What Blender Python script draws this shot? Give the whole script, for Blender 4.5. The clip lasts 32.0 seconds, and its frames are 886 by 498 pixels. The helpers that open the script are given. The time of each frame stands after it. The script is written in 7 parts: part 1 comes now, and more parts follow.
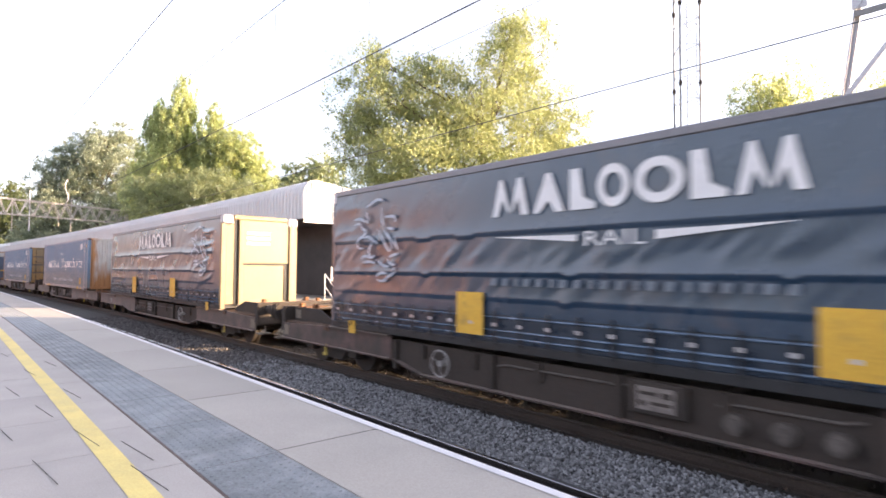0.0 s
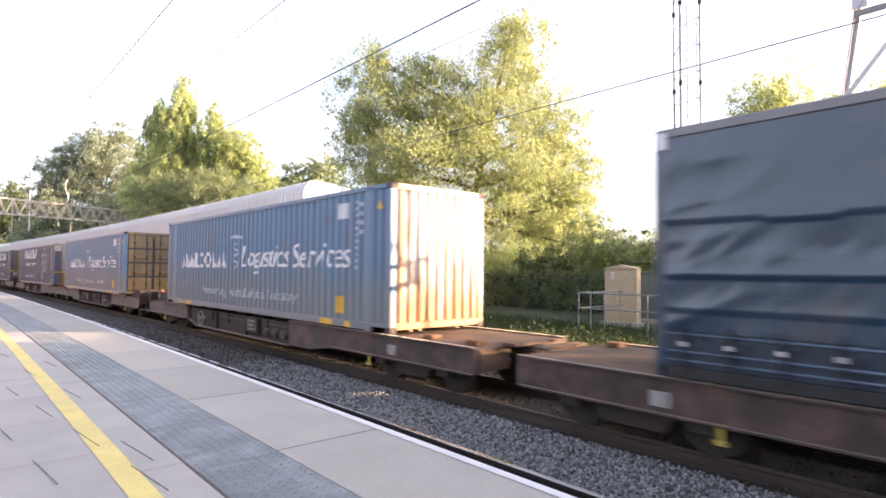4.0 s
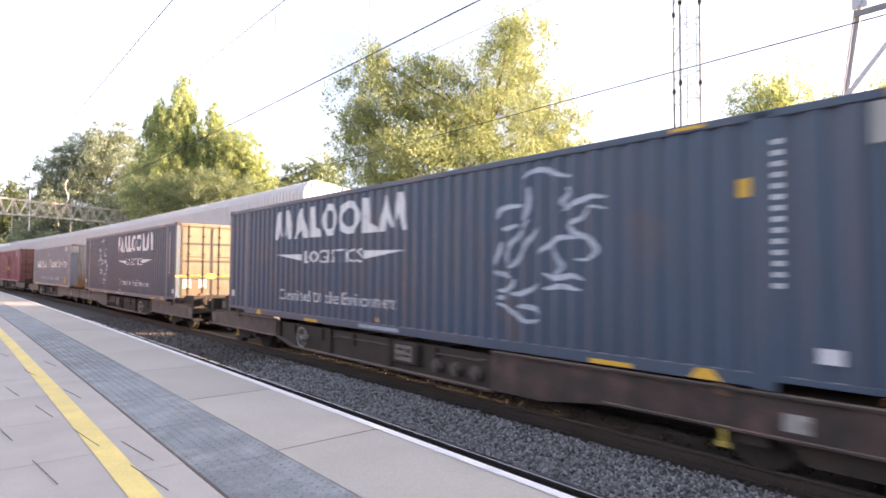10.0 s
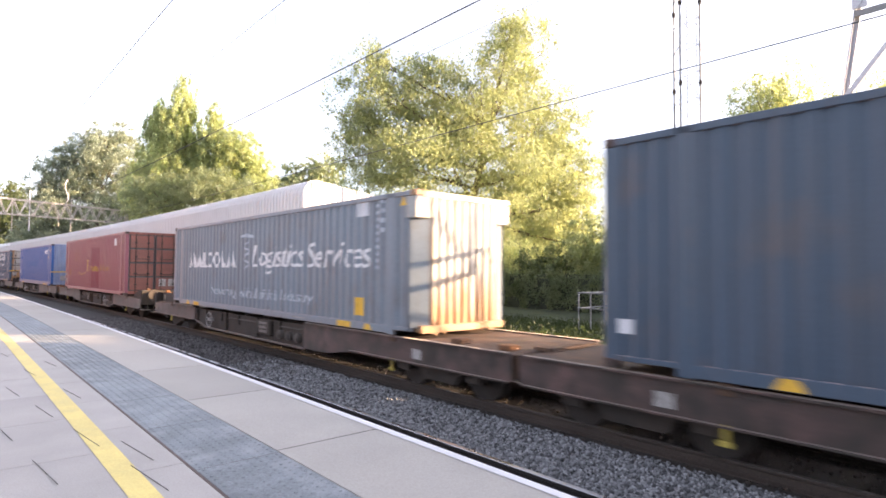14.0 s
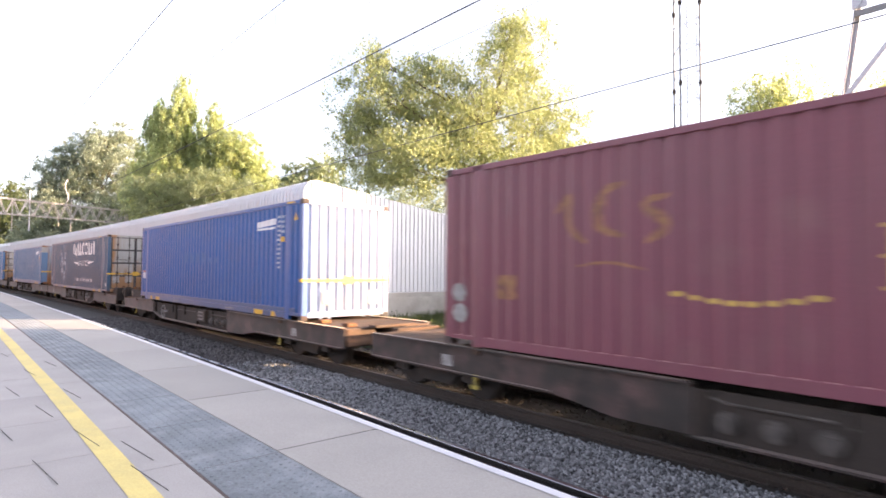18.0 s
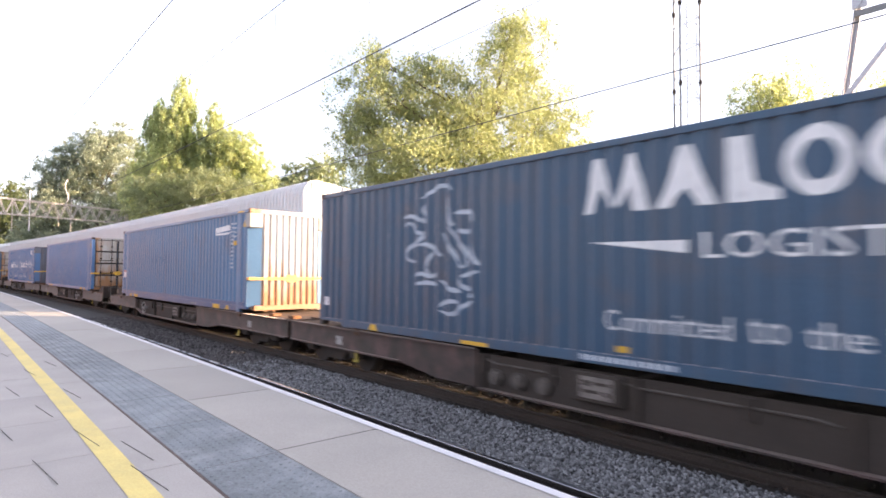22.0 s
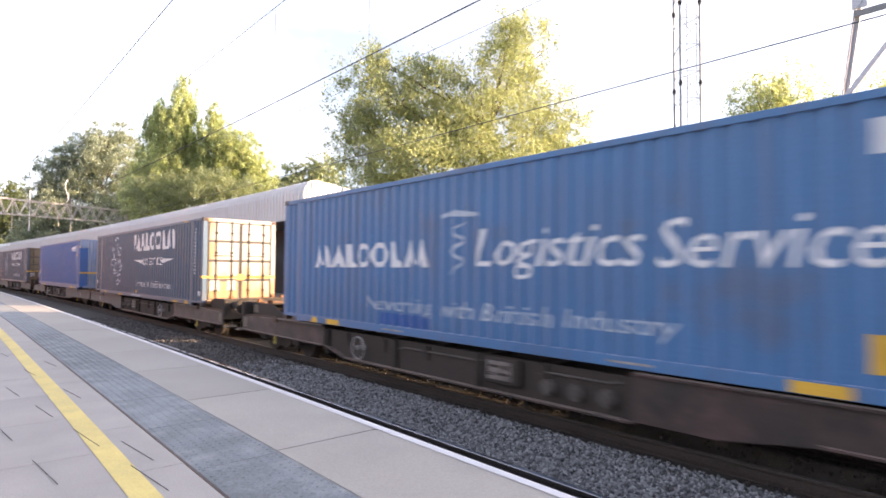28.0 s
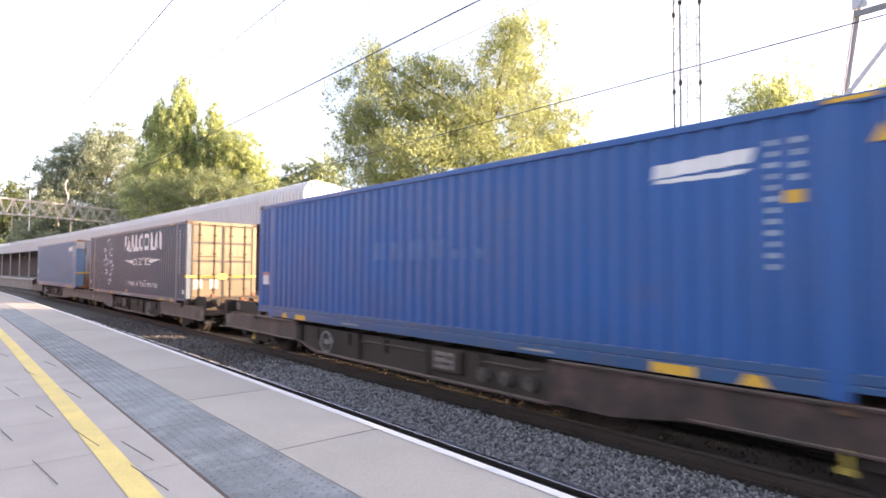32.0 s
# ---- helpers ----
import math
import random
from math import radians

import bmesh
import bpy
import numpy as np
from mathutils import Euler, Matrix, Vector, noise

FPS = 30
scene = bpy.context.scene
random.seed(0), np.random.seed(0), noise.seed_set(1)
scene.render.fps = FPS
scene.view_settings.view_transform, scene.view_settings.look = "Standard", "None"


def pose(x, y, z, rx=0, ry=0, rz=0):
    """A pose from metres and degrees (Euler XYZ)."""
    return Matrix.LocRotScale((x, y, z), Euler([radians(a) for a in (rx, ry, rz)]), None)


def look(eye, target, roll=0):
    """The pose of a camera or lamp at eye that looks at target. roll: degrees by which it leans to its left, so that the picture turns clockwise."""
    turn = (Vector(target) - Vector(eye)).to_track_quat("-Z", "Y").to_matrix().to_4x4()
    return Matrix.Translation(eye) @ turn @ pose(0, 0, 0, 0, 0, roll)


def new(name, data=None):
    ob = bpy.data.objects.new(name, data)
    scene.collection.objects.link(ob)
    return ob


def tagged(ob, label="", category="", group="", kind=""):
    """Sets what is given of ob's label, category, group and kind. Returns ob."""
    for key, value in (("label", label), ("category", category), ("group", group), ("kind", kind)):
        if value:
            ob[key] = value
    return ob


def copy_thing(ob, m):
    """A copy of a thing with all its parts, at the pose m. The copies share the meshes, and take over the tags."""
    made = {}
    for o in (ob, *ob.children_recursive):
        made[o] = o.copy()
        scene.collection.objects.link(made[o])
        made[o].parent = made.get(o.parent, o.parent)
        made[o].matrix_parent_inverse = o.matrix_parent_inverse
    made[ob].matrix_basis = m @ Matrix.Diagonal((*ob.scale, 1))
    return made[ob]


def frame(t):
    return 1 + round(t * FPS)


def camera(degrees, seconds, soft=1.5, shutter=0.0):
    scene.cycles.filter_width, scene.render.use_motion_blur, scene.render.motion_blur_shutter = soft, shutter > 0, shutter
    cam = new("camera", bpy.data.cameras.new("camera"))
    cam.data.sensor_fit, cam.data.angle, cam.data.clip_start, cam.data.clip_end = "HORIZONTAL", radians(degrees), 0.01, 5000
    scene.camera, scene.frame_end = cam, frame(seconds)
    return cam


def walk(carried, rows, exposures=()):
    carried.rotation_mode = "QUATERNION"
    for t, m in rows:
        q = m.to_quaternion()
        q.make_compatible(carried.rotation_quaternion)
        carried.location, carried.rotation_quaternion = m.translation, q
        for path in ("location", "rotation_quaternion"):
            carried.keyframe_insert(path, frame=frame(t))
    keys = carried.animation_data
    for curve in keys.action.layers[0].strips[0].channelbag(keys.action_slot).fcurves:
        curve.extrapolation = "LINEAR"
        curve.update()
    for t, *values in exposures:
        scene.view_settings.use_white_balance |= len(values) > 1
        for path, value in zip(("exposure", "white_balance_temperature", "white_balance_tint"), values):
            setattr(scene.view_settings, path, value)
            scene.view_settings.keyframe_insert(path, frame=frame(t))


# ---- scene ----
# The line curves gently: x runs along it (trains go to +x), lat is the distance across it from the camera's side,
# z = 0 is the platform, the rails are 0.915 m lower.
EYE = Vector((0, 0, 1.2))
YAW, TILT, LEAN = radians(48.88), radians(2.257), 0.407
AIM = EYE + 10 * Vector((-math.sin(YAW) * math.cos(TILT), math.cos(YAW) * math.cos(TILT), math.sin(TILT)))
cam = camera(76.38, 32.0, soft=1.7, shutter=0.5)
# the camera's own slow changes of exposure
EXPOSURES = [(0, 2.42, 6080, 21), (1, 2.32, 6080, 21), (2, 2.12, 6080, 21), (3, 2.36, 6080, 21), (6, 2.42, 6080, 21), (7, 2.17, 6080, 21), (7.5, 2.12, 6080, 21), (8, 2.32, 6080, 21), (9.5, 2.37, 6080, 21), (10, 2.35, 6080, 21), (11.3, 2.50, 6080, 21), (12, 2.24, 6080, 21), (12.5, 2.37, 6080, 21), (13, 2.52, 6080, 21), (14, 2.52, 6080, 21), (17, 2.22, 6080, 21), (18, 2.52, 6080, 21), (19, 2.34, 6080, 21), (20, 2.52, 6080, 21), (20.6, 2.29, 6080, 21), (21, 2.14, 6080, 21), (21.6, 2.34, 6080, 21), (22.5, 2.47, 6080, 21), (24, 2.42, 6080, 21), (25, 2.32, 6080, 21), (28, 2.29, 6080, 21), (29, 2.14, 6080, 21), (30, 2.19, 6080, 21), (30.5, 2.39, 6080, 21), (32, 2.42, 6080, 21)]
walk(cam, [(0, look(EYE, AIM, LEAN)), (32.0, look(EYE, AIM, LEAN))], EXPOSURES)

# ---- light: a low evening sun beyond the train, ahead and to its far side ----
SUN_AZ, SUN_EL = radians(48.5), radians(9.5)
sun_way = Vector((math.cos(SUN_AZ) * math.cos(SUN_EL), math.sin(SUN_AZ) * math.cos(SUN_EL), math.sin(SUN_EL)))
world = bpy.data.worlds.new("evening_sky")
world.use_nodes = True
scene.world = world
wn, wl = world.node_tree.nodes, world.node_tree.links
sky = wn.new("ShaderNodeTexSky")
sky.sky_type, sky.sun_disc = "NISHITA", False
sky.sun_elevation, sky.sun_rotation = SUN_EL, radians(90) - SUN_AZ
sky.air_density, sky.dust_density, sky.ozone_density = 1.0, 4.0, 1.0
clear_sky, cloud = wn.new("ShaderNodeHueSaturation"), wn.new("ShaderNodeHueSaturation")
clear_sky.inputs["Saturation"].default_value, clear_sky.inputs["Value"].default_value = 0.5, 0.92
cloud.inputs["Saturation"].default_value, cloud.inputs["Value"].default_value = 0.25, 1.12
sky_co, sky_map, puffs, sky_ramp, sky_mix = (wn.new("ShaderNode" + k) for k in ("TexCoord", "Mapping", "TexNoise", "ValToRGB", "Mix"))
sky_map.inputs["Scale"].default_value = (1.0, 1.0, 2.6)
puffs.inputs["Scale"].default_value, puffs.inputs["Detail"].default_value = 2.3, 6.0
sky_ramp.color_ramp.elements[0].position, sky_ramp.color_ramp.elements[1].position = 0.4, 0.56
sky_mix.data_type = "RGBA"
wl.new(sky_co.outputs["Generated"], sky_map.inputs["Vector"])
wl.new(sky_map.outputs[0], puffs.inputs["Vector"])
wl.new(puffs.outputs[0], sky_ramp.inputs[0])
wl.new(sky_ramp.outputs[0], sky_mix.inputs[0])
for node, socket in ((clear_sky, 6), (cloud, 7)):
    wl.new(sky.outputs[0], node.inputs["Color"])
    wl.new(node.outputs[0], sky_mix.inputs[socket])
wl.new(sky_mix.outputs[2], wn["Background"].inputs["Color"])
wn["Background"].inputs["Strength"].default_value = 0.15
lamp = bpy.data.lights.new("sun", "SUN")
lamp.energy, lamp.angle, lamp.color = 5.0, radians(0.5), (1.0, 0.7, 0.37)
sun = new("sun", lamp)
sun.matrix_world = look(sun_way * 300, (0, 0, 0))

# ---- small helpers ----
CURVE = 0.00048


def trk(x, lat, z):
    """A point beside the line."""
    return Vector((x + lat * 2 * CURVE * x, lat - CURVE * x * x, z))


def trk_pose(x, lat, z, turn=0):
    return Matrix.Translation(trk(x, lat, z)) @ Matrix.Rotation(math.atan(-2 * CURVE * x) + turn, 4, "Z")


def box(bm, x0, x1, y0, y1, z0, z1):
    v = [bm.verts.new(p) for p in ((x0, y0, z0), (x1, y0, z0), (x1, y1, z0), (x0, y1, z0), (x0, y0, z1), (x1, y0, z1), (x1, y1, z1), (x0, y1, z1))]
    for f in ((0, 3, 2, 1), (4, 5, 6, 7), (0, 1, 5, 4), (1, 2, 6, 5), (2, 3, 7, 6), (3, 0, 4, 7)):
        bm.faces.new([v[i] for i in f])
    return v


def bbox(bm, x0, x1, y0, y1, z0, z1, r=0.01):
    """A box with bevelled edges."""
    v = box(bm, x0, x1, y0, y1, z0, z1)
    edges = {e for q in v for e in q.link_edges}
    bmesh.ops.bevel(bm, geom=list(edges), offset=r, segments=1, affect="EDGES", profile=0.5)


def rod(bm, a, b, r, n=8, r2=None):
    """A round bar from a to b."""
    a, b = Vector(a), Vector(b)
    d = (b - a).normalized()
    s = d.orthogonal().normalized()
    t = d.cross(s)
    rings = []
    for p, q in ((a, r), (b, r if r2 is None else r2)):
        rings.append([bm.verts.new(p + q * (math.cos(k * math.tau / n) * s + math.sin(k * math.tau / n) * t)) for k in range(n)])
    for k in range(n):
        bm.faces.new((rings[0][k], rings[0][(k + 1) % n], rings[1][(k + 1) % n], rings[1][k]))
    bm.faces.new(rings[0][::-1])
    bm.faces.new(rings[1])


def bar(bm, a, b, w, h):
    """A rectangular bar from a to b, w wide and h deep."""
    a, b = Vector(a), Vector(b)
    d = (b - a).normalized()
    s = d.cross(Vector((0, 0, 1)))
    s = s.normalized() if s.length > 0.01 else Vector((1, 0, 0))
    t = s.cross(d)
    rings = [[bm.verts.new(p + i * w / 2 * s + j * h / 2 * t) for i, j in ((-1, -1), (1, -1), (1, 1), (-1, 1))] for p in (a, b)]
    for k in range(4):
        bm.faces.new((rings[0][k], rings[0][(k + 1) % 4], rings[1][(k + 1) % 4], rings[1][k]))
    bm.faces.new(rings[0][::-1])
    bm.faces.new(rings[1])


def plate(bm, outline, y0, y1):
    """An upright plate: outline of (x, z) drawn out from y0 to y1."""
    a = [bm.verts.new((x, y0, z)) for x, z in outline]
    b = [bm.verts.new((x, y1, z)) for x, z in outline]
    n = len(a)
    bm.faces.new(a)
    bm.faces.new(b[::-1])
    for k in range(n):
        bm.faces.new((a[k], b[k], b[(k + 1) % n], a[(k + 1) % n]))


def prism(bm, outline, z0, z1):
    """A plan outline of (x, y) drawn up from z0 to z1."""
    a = [bm.verts.new((x, y, z0)) for x, y in outline]
    b = [bm.verts.new((x, y, z1)) for x, y in outline]
    n = len(a)
    bm.faces.new(a[::-1])
    bm.faces.new(b)
    for k in range(n):
        bm.faces.new((a[k], a[(k + 1) % n], b[(k + 1) % n], b[k]))


def ring(bm, c, r, thick, n=20):
    """A hoop in the xz plane."""
    c = Vector(c)
    rows = []
    for k in range(n):
        a = k * math.tau / n
        o = Vector((math.cos(a), 0, math.sin(a)))
        rows.append([bm.verts.new(c + o * (r + thick * math.cos(j * math.tau / 6)) + Vector((0, thick * math.sin(j * math.tau / 6), 0))) for j in range(6)])
    for k in range(n):
        for j in range(6):
            bm.faces.new((rows[k][j], rows[k][(j + 1) % 6], rows[(k + 1) % n][(j + 1) % 6], rows[(k + 1) % n][j]))


def tube(bm, pts, r, n=5):
    """A round wire through points, in one piece."""
    pts = [Vector(p) for p in pts]
    rows = []
    for i, p in enumerate(pts):
        d = (pts[min(i + 1, len(pts) - 1)] - pts[max(i - 1, 0)]).normalized()
        s = d.cross(Vector((0.13, 0.31, 0.94))).normalized()
        t = d.cross(s)
        rows.append([bm.verts.new(p + r * (math.cos(k * math.tau / n) * s + math.sin(k * math.tau / n) * t)) for k in range(n)])
    for a, b in zip(rows, rows[1:]):
        for k in range(n):
            bm.faces.new((a[k], a[(k + 1) % n], b[(k + 1) % n], b[k]))
    bm.faces.new(rows[0][::-1])
    bm.faces.new(rows[-1])


def sweep(bm, xs, profile, closed=False):
    """A profile of (lat, z) drawn along the line."""
    rows = [[bm.verts.new(trk(x, a, b)) for a, b in profile] for x in xs]
    m = len(profile)
    for r, s in zip(rows, rows[1:]):
        for k in range(m if closed else m - 1):
            bm.faces.new((r[k], s[k], s[(k + 1) % m], r[(k + 1) % m]))
    if closed:
        bm.faces.new(rows[0])
        bm.faces.new(rows[-1][::-1])


def mesh_of(name, bm, material, smooth=False):
    bmesh.ops.recalc_face_normals(bm, faces=bm.faces[:])
    me = bpy.data.meshes.new(name)
    bm.to_mesh(me)
    bm.free()
    me.materials.append(material)
    if smooth:
        me.polygons.foreach_set("use_smooth", [True] * len(me.polygons))
    return me


def part(name, bm, material, parent, label="", smooth=False):
    """One mesh object under a thing or under a part."""
    ob = new(name, bm if isinstance(bm, bpy.types.Mesh) else mesh_of(name, bm, material, smooth))
    ob.parent = parent
    if label:
        ob["label"] = label
    return ob


def thing(name, label, category, bm=None, material=None, group="", kind="", m=None, smooth=False):
    """A top-level thing: an Empty, or one mesh."""
    ob = new(name, mesh_of(name, bm, material, smooth) if bm else None)
    if m is not None:
        ob.matrix_world = m
    return tagged(ob, label, category, group, kind)


def steps(a, b, d):
    n = max(1, round(abs(b - a) / d))
    return [a + (b - a) * k / n for k in range(n + 1)]


# ---- materials ----
def surf(name, colour, rough=0.6, metal=0.0, var=0.12, scale=1.5, grain=45, bump=0.15, dirt=None, dirt_amount=0.0, dirt_scale=0.8,
         streaks=0.0, pieces=0.0, stretch=(1, 1, 1), foot=None, post=True):
    """A worn surface: broad stains, fine grain, patches or vertical streaks of a second colour, and fine relief."""
    m = bpy.data.materials.new(name)
    m.use_nodes = True
    n, l = m.node_tree.nodes, m.node_tree.links
    b = n["Principled BSDF"]
    co = n.new("ShaderNodeTexCoord")
    mp = n.new("ShaderNodeMapping")
    mp.inputs["Scale"].default_value = stretch
    l.new(co.outputs["Object"], mp.inputs["Vector"])
    oi = n.new("ShaderNodeObjectInfo")

    def tex(sc, detail, vec=mp):
        t = n.new("ShaderNodeTexNoise")
        t.noise_dimensions = "4D"
        t.inputs["Scale"].default_value, t.inputs["Detail"].default_value = sc, detail
        l.new(vec.outputs[0], t.inputs["Vector"])
        mul = n.new("ShaderNodeMath")
        mul.operation, mul.inputs[1].default_value = "MULTIPLY", 17.0
        l.new(oi.outputs["Random"], mul.inputs[0])
        l.new(mul.outputs[0], t.inputs["W"])
        return t

    def mix(fac, a, c, kind="MIX"):
        x = n.new("ShaderNodeMix")
        x.data_type, x.blend_type = "RGBA", kind
        for i, v in ((0, fac), (6, a), (7, c)):
            if isinstance(v, (float, int)):
                x.inputs[i].default_value = v
            elif isinstance(v, tuple):
                x.inputs[i].default_value = (*v, 1)
            else:
                l.new(v, x.inputs[i])
        return x.outputs[2]

    def span(v, a0, a1, b0, b1):
        r = n.new("ShaderNodeMapRange")
        for i, q in enumerate((a0, a1, b0, b1), 1):
            r.inputs[i].default_value = q
        l.new(v, r.inputs[0])
        return r.outputs[0]

    broad, fine = tex(scale, 6), tex(grain, 4)
    lo, hi = tuple(c * (1 - var) for c in colour), tuple(min(1, c * (1 + var)) for c in colour)
    col = mix(span(broad.outputs[0], 0.3, 0.7, 0, 1), lo, hi)
    col = mix(0.5 * min(1, var * 4), col, mix(span(fine.outputs[0], 0.3, 0.7, 0, 1), (0.25, 0.25, 0.25), (0.75, 0.75, 0.75)), "OVERLAY")
    if pieces:
        col = mix(1.0, col, mix(span(oi.outputs["Random"], 0, 1, 0, 1), (1 - pieces,) * 3, (1 + pieces,) * 3), "MULTIPLY")
    if dirt:
        patch = tex(dirt_scale, 8)
        fac = span(patch.outputs[0], 0.62 - 0.3 * dirt_amount, 0.78 - 0.2 * dirt_amount, 0, min(1, dirt_amount + 0.25))
        col = mix(fac, col, dirt)
    if streaks:
        ms = n.new("ShaderNodeMapping")
        ms.inputs["Scale"].default_value = (9, 9, 0.35)
        l.new(co.outputs["Object"], ms.inputs["Vector"])
        st = tex(1.0, 5, ms)
        col = mix(span(st.outputs[0], 0.5, 0.8, 0, streaks), col, dirt or (0.08, 0.06, 0.05))
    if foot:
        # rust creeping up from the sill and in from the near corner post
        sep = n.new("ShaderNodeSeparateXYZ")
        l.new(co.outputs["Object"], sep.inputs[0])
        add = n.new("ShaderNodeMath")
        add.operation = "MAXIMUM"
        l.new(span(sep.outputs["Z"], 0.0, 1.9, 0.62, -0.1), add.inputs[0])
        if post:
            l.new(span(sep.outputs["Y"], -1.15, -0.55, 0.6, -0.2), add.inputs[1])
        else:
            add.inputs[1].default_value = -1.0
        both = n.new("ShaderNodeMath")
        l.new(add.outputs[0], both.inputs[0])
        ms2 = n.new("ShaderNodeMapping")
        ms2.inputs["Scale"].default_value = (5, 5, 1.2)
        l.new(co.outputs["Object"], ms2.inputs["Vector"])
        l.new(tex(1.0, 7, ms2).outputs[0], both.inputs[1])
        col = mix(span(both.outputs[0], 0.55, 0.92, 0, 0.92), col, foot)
    l.new(col, b.inputs["Base Color"])
    l.new(span(broad.outputs[0], 0.3, 0.7, max(0.05, rough - 0.1), min(1, rough + 0.1)), b.inputs["Roughness"])
    b.inputs["Metallic"].default_value = metal
    if bump:
        bp = n.new("ShaderNodeBump")
        bp.inputs["Strength"].default_value, bp.inputs["Distance"].default_value = bump, 0.01
        l.new(fine.outputs[0], bp.inputs["Height"])
        l.new(bp.outputs[0], b.inputs["Normal"])
    return m


def paint(name, colour, **k):
    """Container paint: faded, chalky, grimy towards streaks."""
    a = dict(rough=0.5, var=0.1, scale=0.7, grain=30, bump=0.06, dirt=(0.12, 0.08, 0.06), dirt_amount=0.18, dirt_scale=1.3, streaks=0.48)
    a.update(k)
    m = surf(name, colour, **a)
    b = m.node_tree.nodes["Principled BSDF"]
    # warm tinted sheen stands in for sunlit surroundings reflected along the side
    b.inputs["Sheen Weight"].default_value, b.inputs["Sheen Roughness"].default_value = 0.75, 0.35
    b.inputs["Sheen Tint"].default_value = (0.75, 0.5, 0.42, 1)
    return m


def leaf_mat(name, dark, light, glow):
    """Leaves: each its own shade, letting some light through."""
    m = bpy.data.materials.new(name)
    m.use_nodes = True
    n, l = m.node_tree.nodes, m.node_tree.links
    b = n["Principled BSDF"]
    g = n.new("ShaderNodeNewGeometry")
    r = n.new("ShaderNodeValToRGB")
    r.color_ramp.elements[0].color, r.color_ramp.elements[1].color = (*dark, 1), (*light, 1)
    l.new(g.outputs["Random Per Island"], r.inputs[0])
    l.new(r.outputs[0], b.inputs["Base Color"])
    b.inputs["Roughness"].default_value = 0.55
    tr = n.new("ShaderNodeBsdfTranslucent")
    tr.inputs[0].default_value = (*glow, 1)
    mx = n.new("ShaderNodeMixShader")
    mx.inputs[0].default_value = 0.58
    l.new(b.outputs[0], mx.inputs[1])
    l.new(tr.outputs[0], mx.inputs[2])
    l.new(mx.outputs[0], n["Material Output"].inputs[0])
    return m


M_FLAG = surf("paving_flags", (0.345, 0.322, 0.302), 0.85, var=0.1, scale=2.2, grain=120, bump=0.2, dirt=(0.25, 0.235, 0.23), dirt_amount=0.2, pieces=0.03)
M_COPE = surf("coping_stone", (0.342, 0.318, 0.288), 0.8, var=0.1, scale=1.6, grain=90, bump=0.15, dirt=(0.27, 0.25, 0.23), dirt_amount=0.2, pieces=0.06)
M_TACT = surf("blue_grey_paver", (0.18, 0.196, 0.21), 0.7, var=0.25, scale=3, grain=80, bump=0.25, dirt=(0.3, 0.315, 0.33), dirt_amount=0.4, dirt_scale=5, pieces=0.14)
M_YELLOW = surf("yellow_line_paint", (0.62, 0.5, 0.18), 0.7, var=0.12, scale=4, grain=90, bump=0.12, dirt=(0.42, 0.36, 0.2), dirt_amount=0.2, dirt_scale=5)
M_WHITE = surf("white_line_paint", (0.62, 0.6, 0.62), 0.7, var=0.06, scale=3, grain=90, bump=0.1, dirt=(0.5, 0.48, 0.46), dirt_amount=0.15, dirt_scale=4)
M_SLOT = surf("dark_joint", (0.06, 0.054, 0.05), 0.9, var=0.2)
M_WALL = surf("platform_wall", (0.19, 0.17, 0.155), 0.9, var=0.25, scale=1.2, dirt=(0.06, 0.05, 0.045), dirt_amount=0.4)
M_BALLAST = surf("ballast_bed", (0.06, 0.056, 0.054), 0.95, var=0.35, scale=8, grain=30, bump=1.0)
M_DIRT = surf("oily_ballast", (0.036, 0.029, 0.024), 0.9, var=0.35, scale=6, grain=40, bump=0.9, dirt=(0.05, 0.037, 0.029), dirt_amount=0.35, dirt_scale=1.5)
M_RAIL = surf("rusty_rail_side", (0.055, 0.041, 0.033), 0.75, 0.2, var=0.25)
# darker copy for the near rails: their shadow is put into the colour
M_RAILDARK = surf("shaded_rail_side", (0.03, 0.025, 0.024), 0.8, 0.2, var=0.25)
M_RAILDULL = surf("dull_rail_head", (0.16, 0.14, 0.125), 0.6, 0.5, var=0.15, bump=0.05)
M_RAILTOP = surf("polished_rail_head", (0.55, 0.54, 0.55), 0.28, 1.0, var=0.06, bump=0.03)
M_GRASS = surf("grass_ground", (0.04, 0.052, 0.022), 0.95, var=0.4, scale=0.6, grain=14, bump=1.0, dirt=(0.09, 0.08, 0.04), dirt_amount=0.2, dirt_scale=0.4)
M_SHED = surf("white_profiled_sheet", (0.5, 0.5, 0.51), 0.5, 0.0, var=0.05, scale=0.6, grain=20, bump=0.05, dirt=(0.38, 0.37, 0.36), dirt_amount=0.15)
# dark colour carries the canopy's shade on its soffit and front wall
M_SHEDIN = surf("dark_canopy_shade", (0.09, 0.075, 0.07), 0.9, var=0.25)
M_CONC = surf("weathered_concrete", (0.33, 0.31, 0.28), 0.9, var=0.15, scale=1.2, grain=60, bump=0.3, dirt=(0.17, 0.16, 0.13), dirt_amount=0.35)
M_GANTRY = surf("weathered_gantry_steel", (0.33, 0.31, 0.28), 0.65, 0.0, var=0.15, scale=3, dirt=(0.14, 0.11, 0.08), dirt_amount=0.15)
M_GALV = surf("galvanised_steel", (0.42, 0.41, 0.43), 0.5, 0.5, var=0.15, scale=3, dirt=(0.2, 0.15, 0.11), dirt_amount=0.12)
M_WIRE = surf("contact_wire", (0.06, 0.058, 0.06), 0.6, 0.0, var=0.1, bump=0)
M_BARK = surf("bark", (0.11, 0.085, 0.06), 0.9, var=0.3, scale=3, grain=18, bump=0.8)
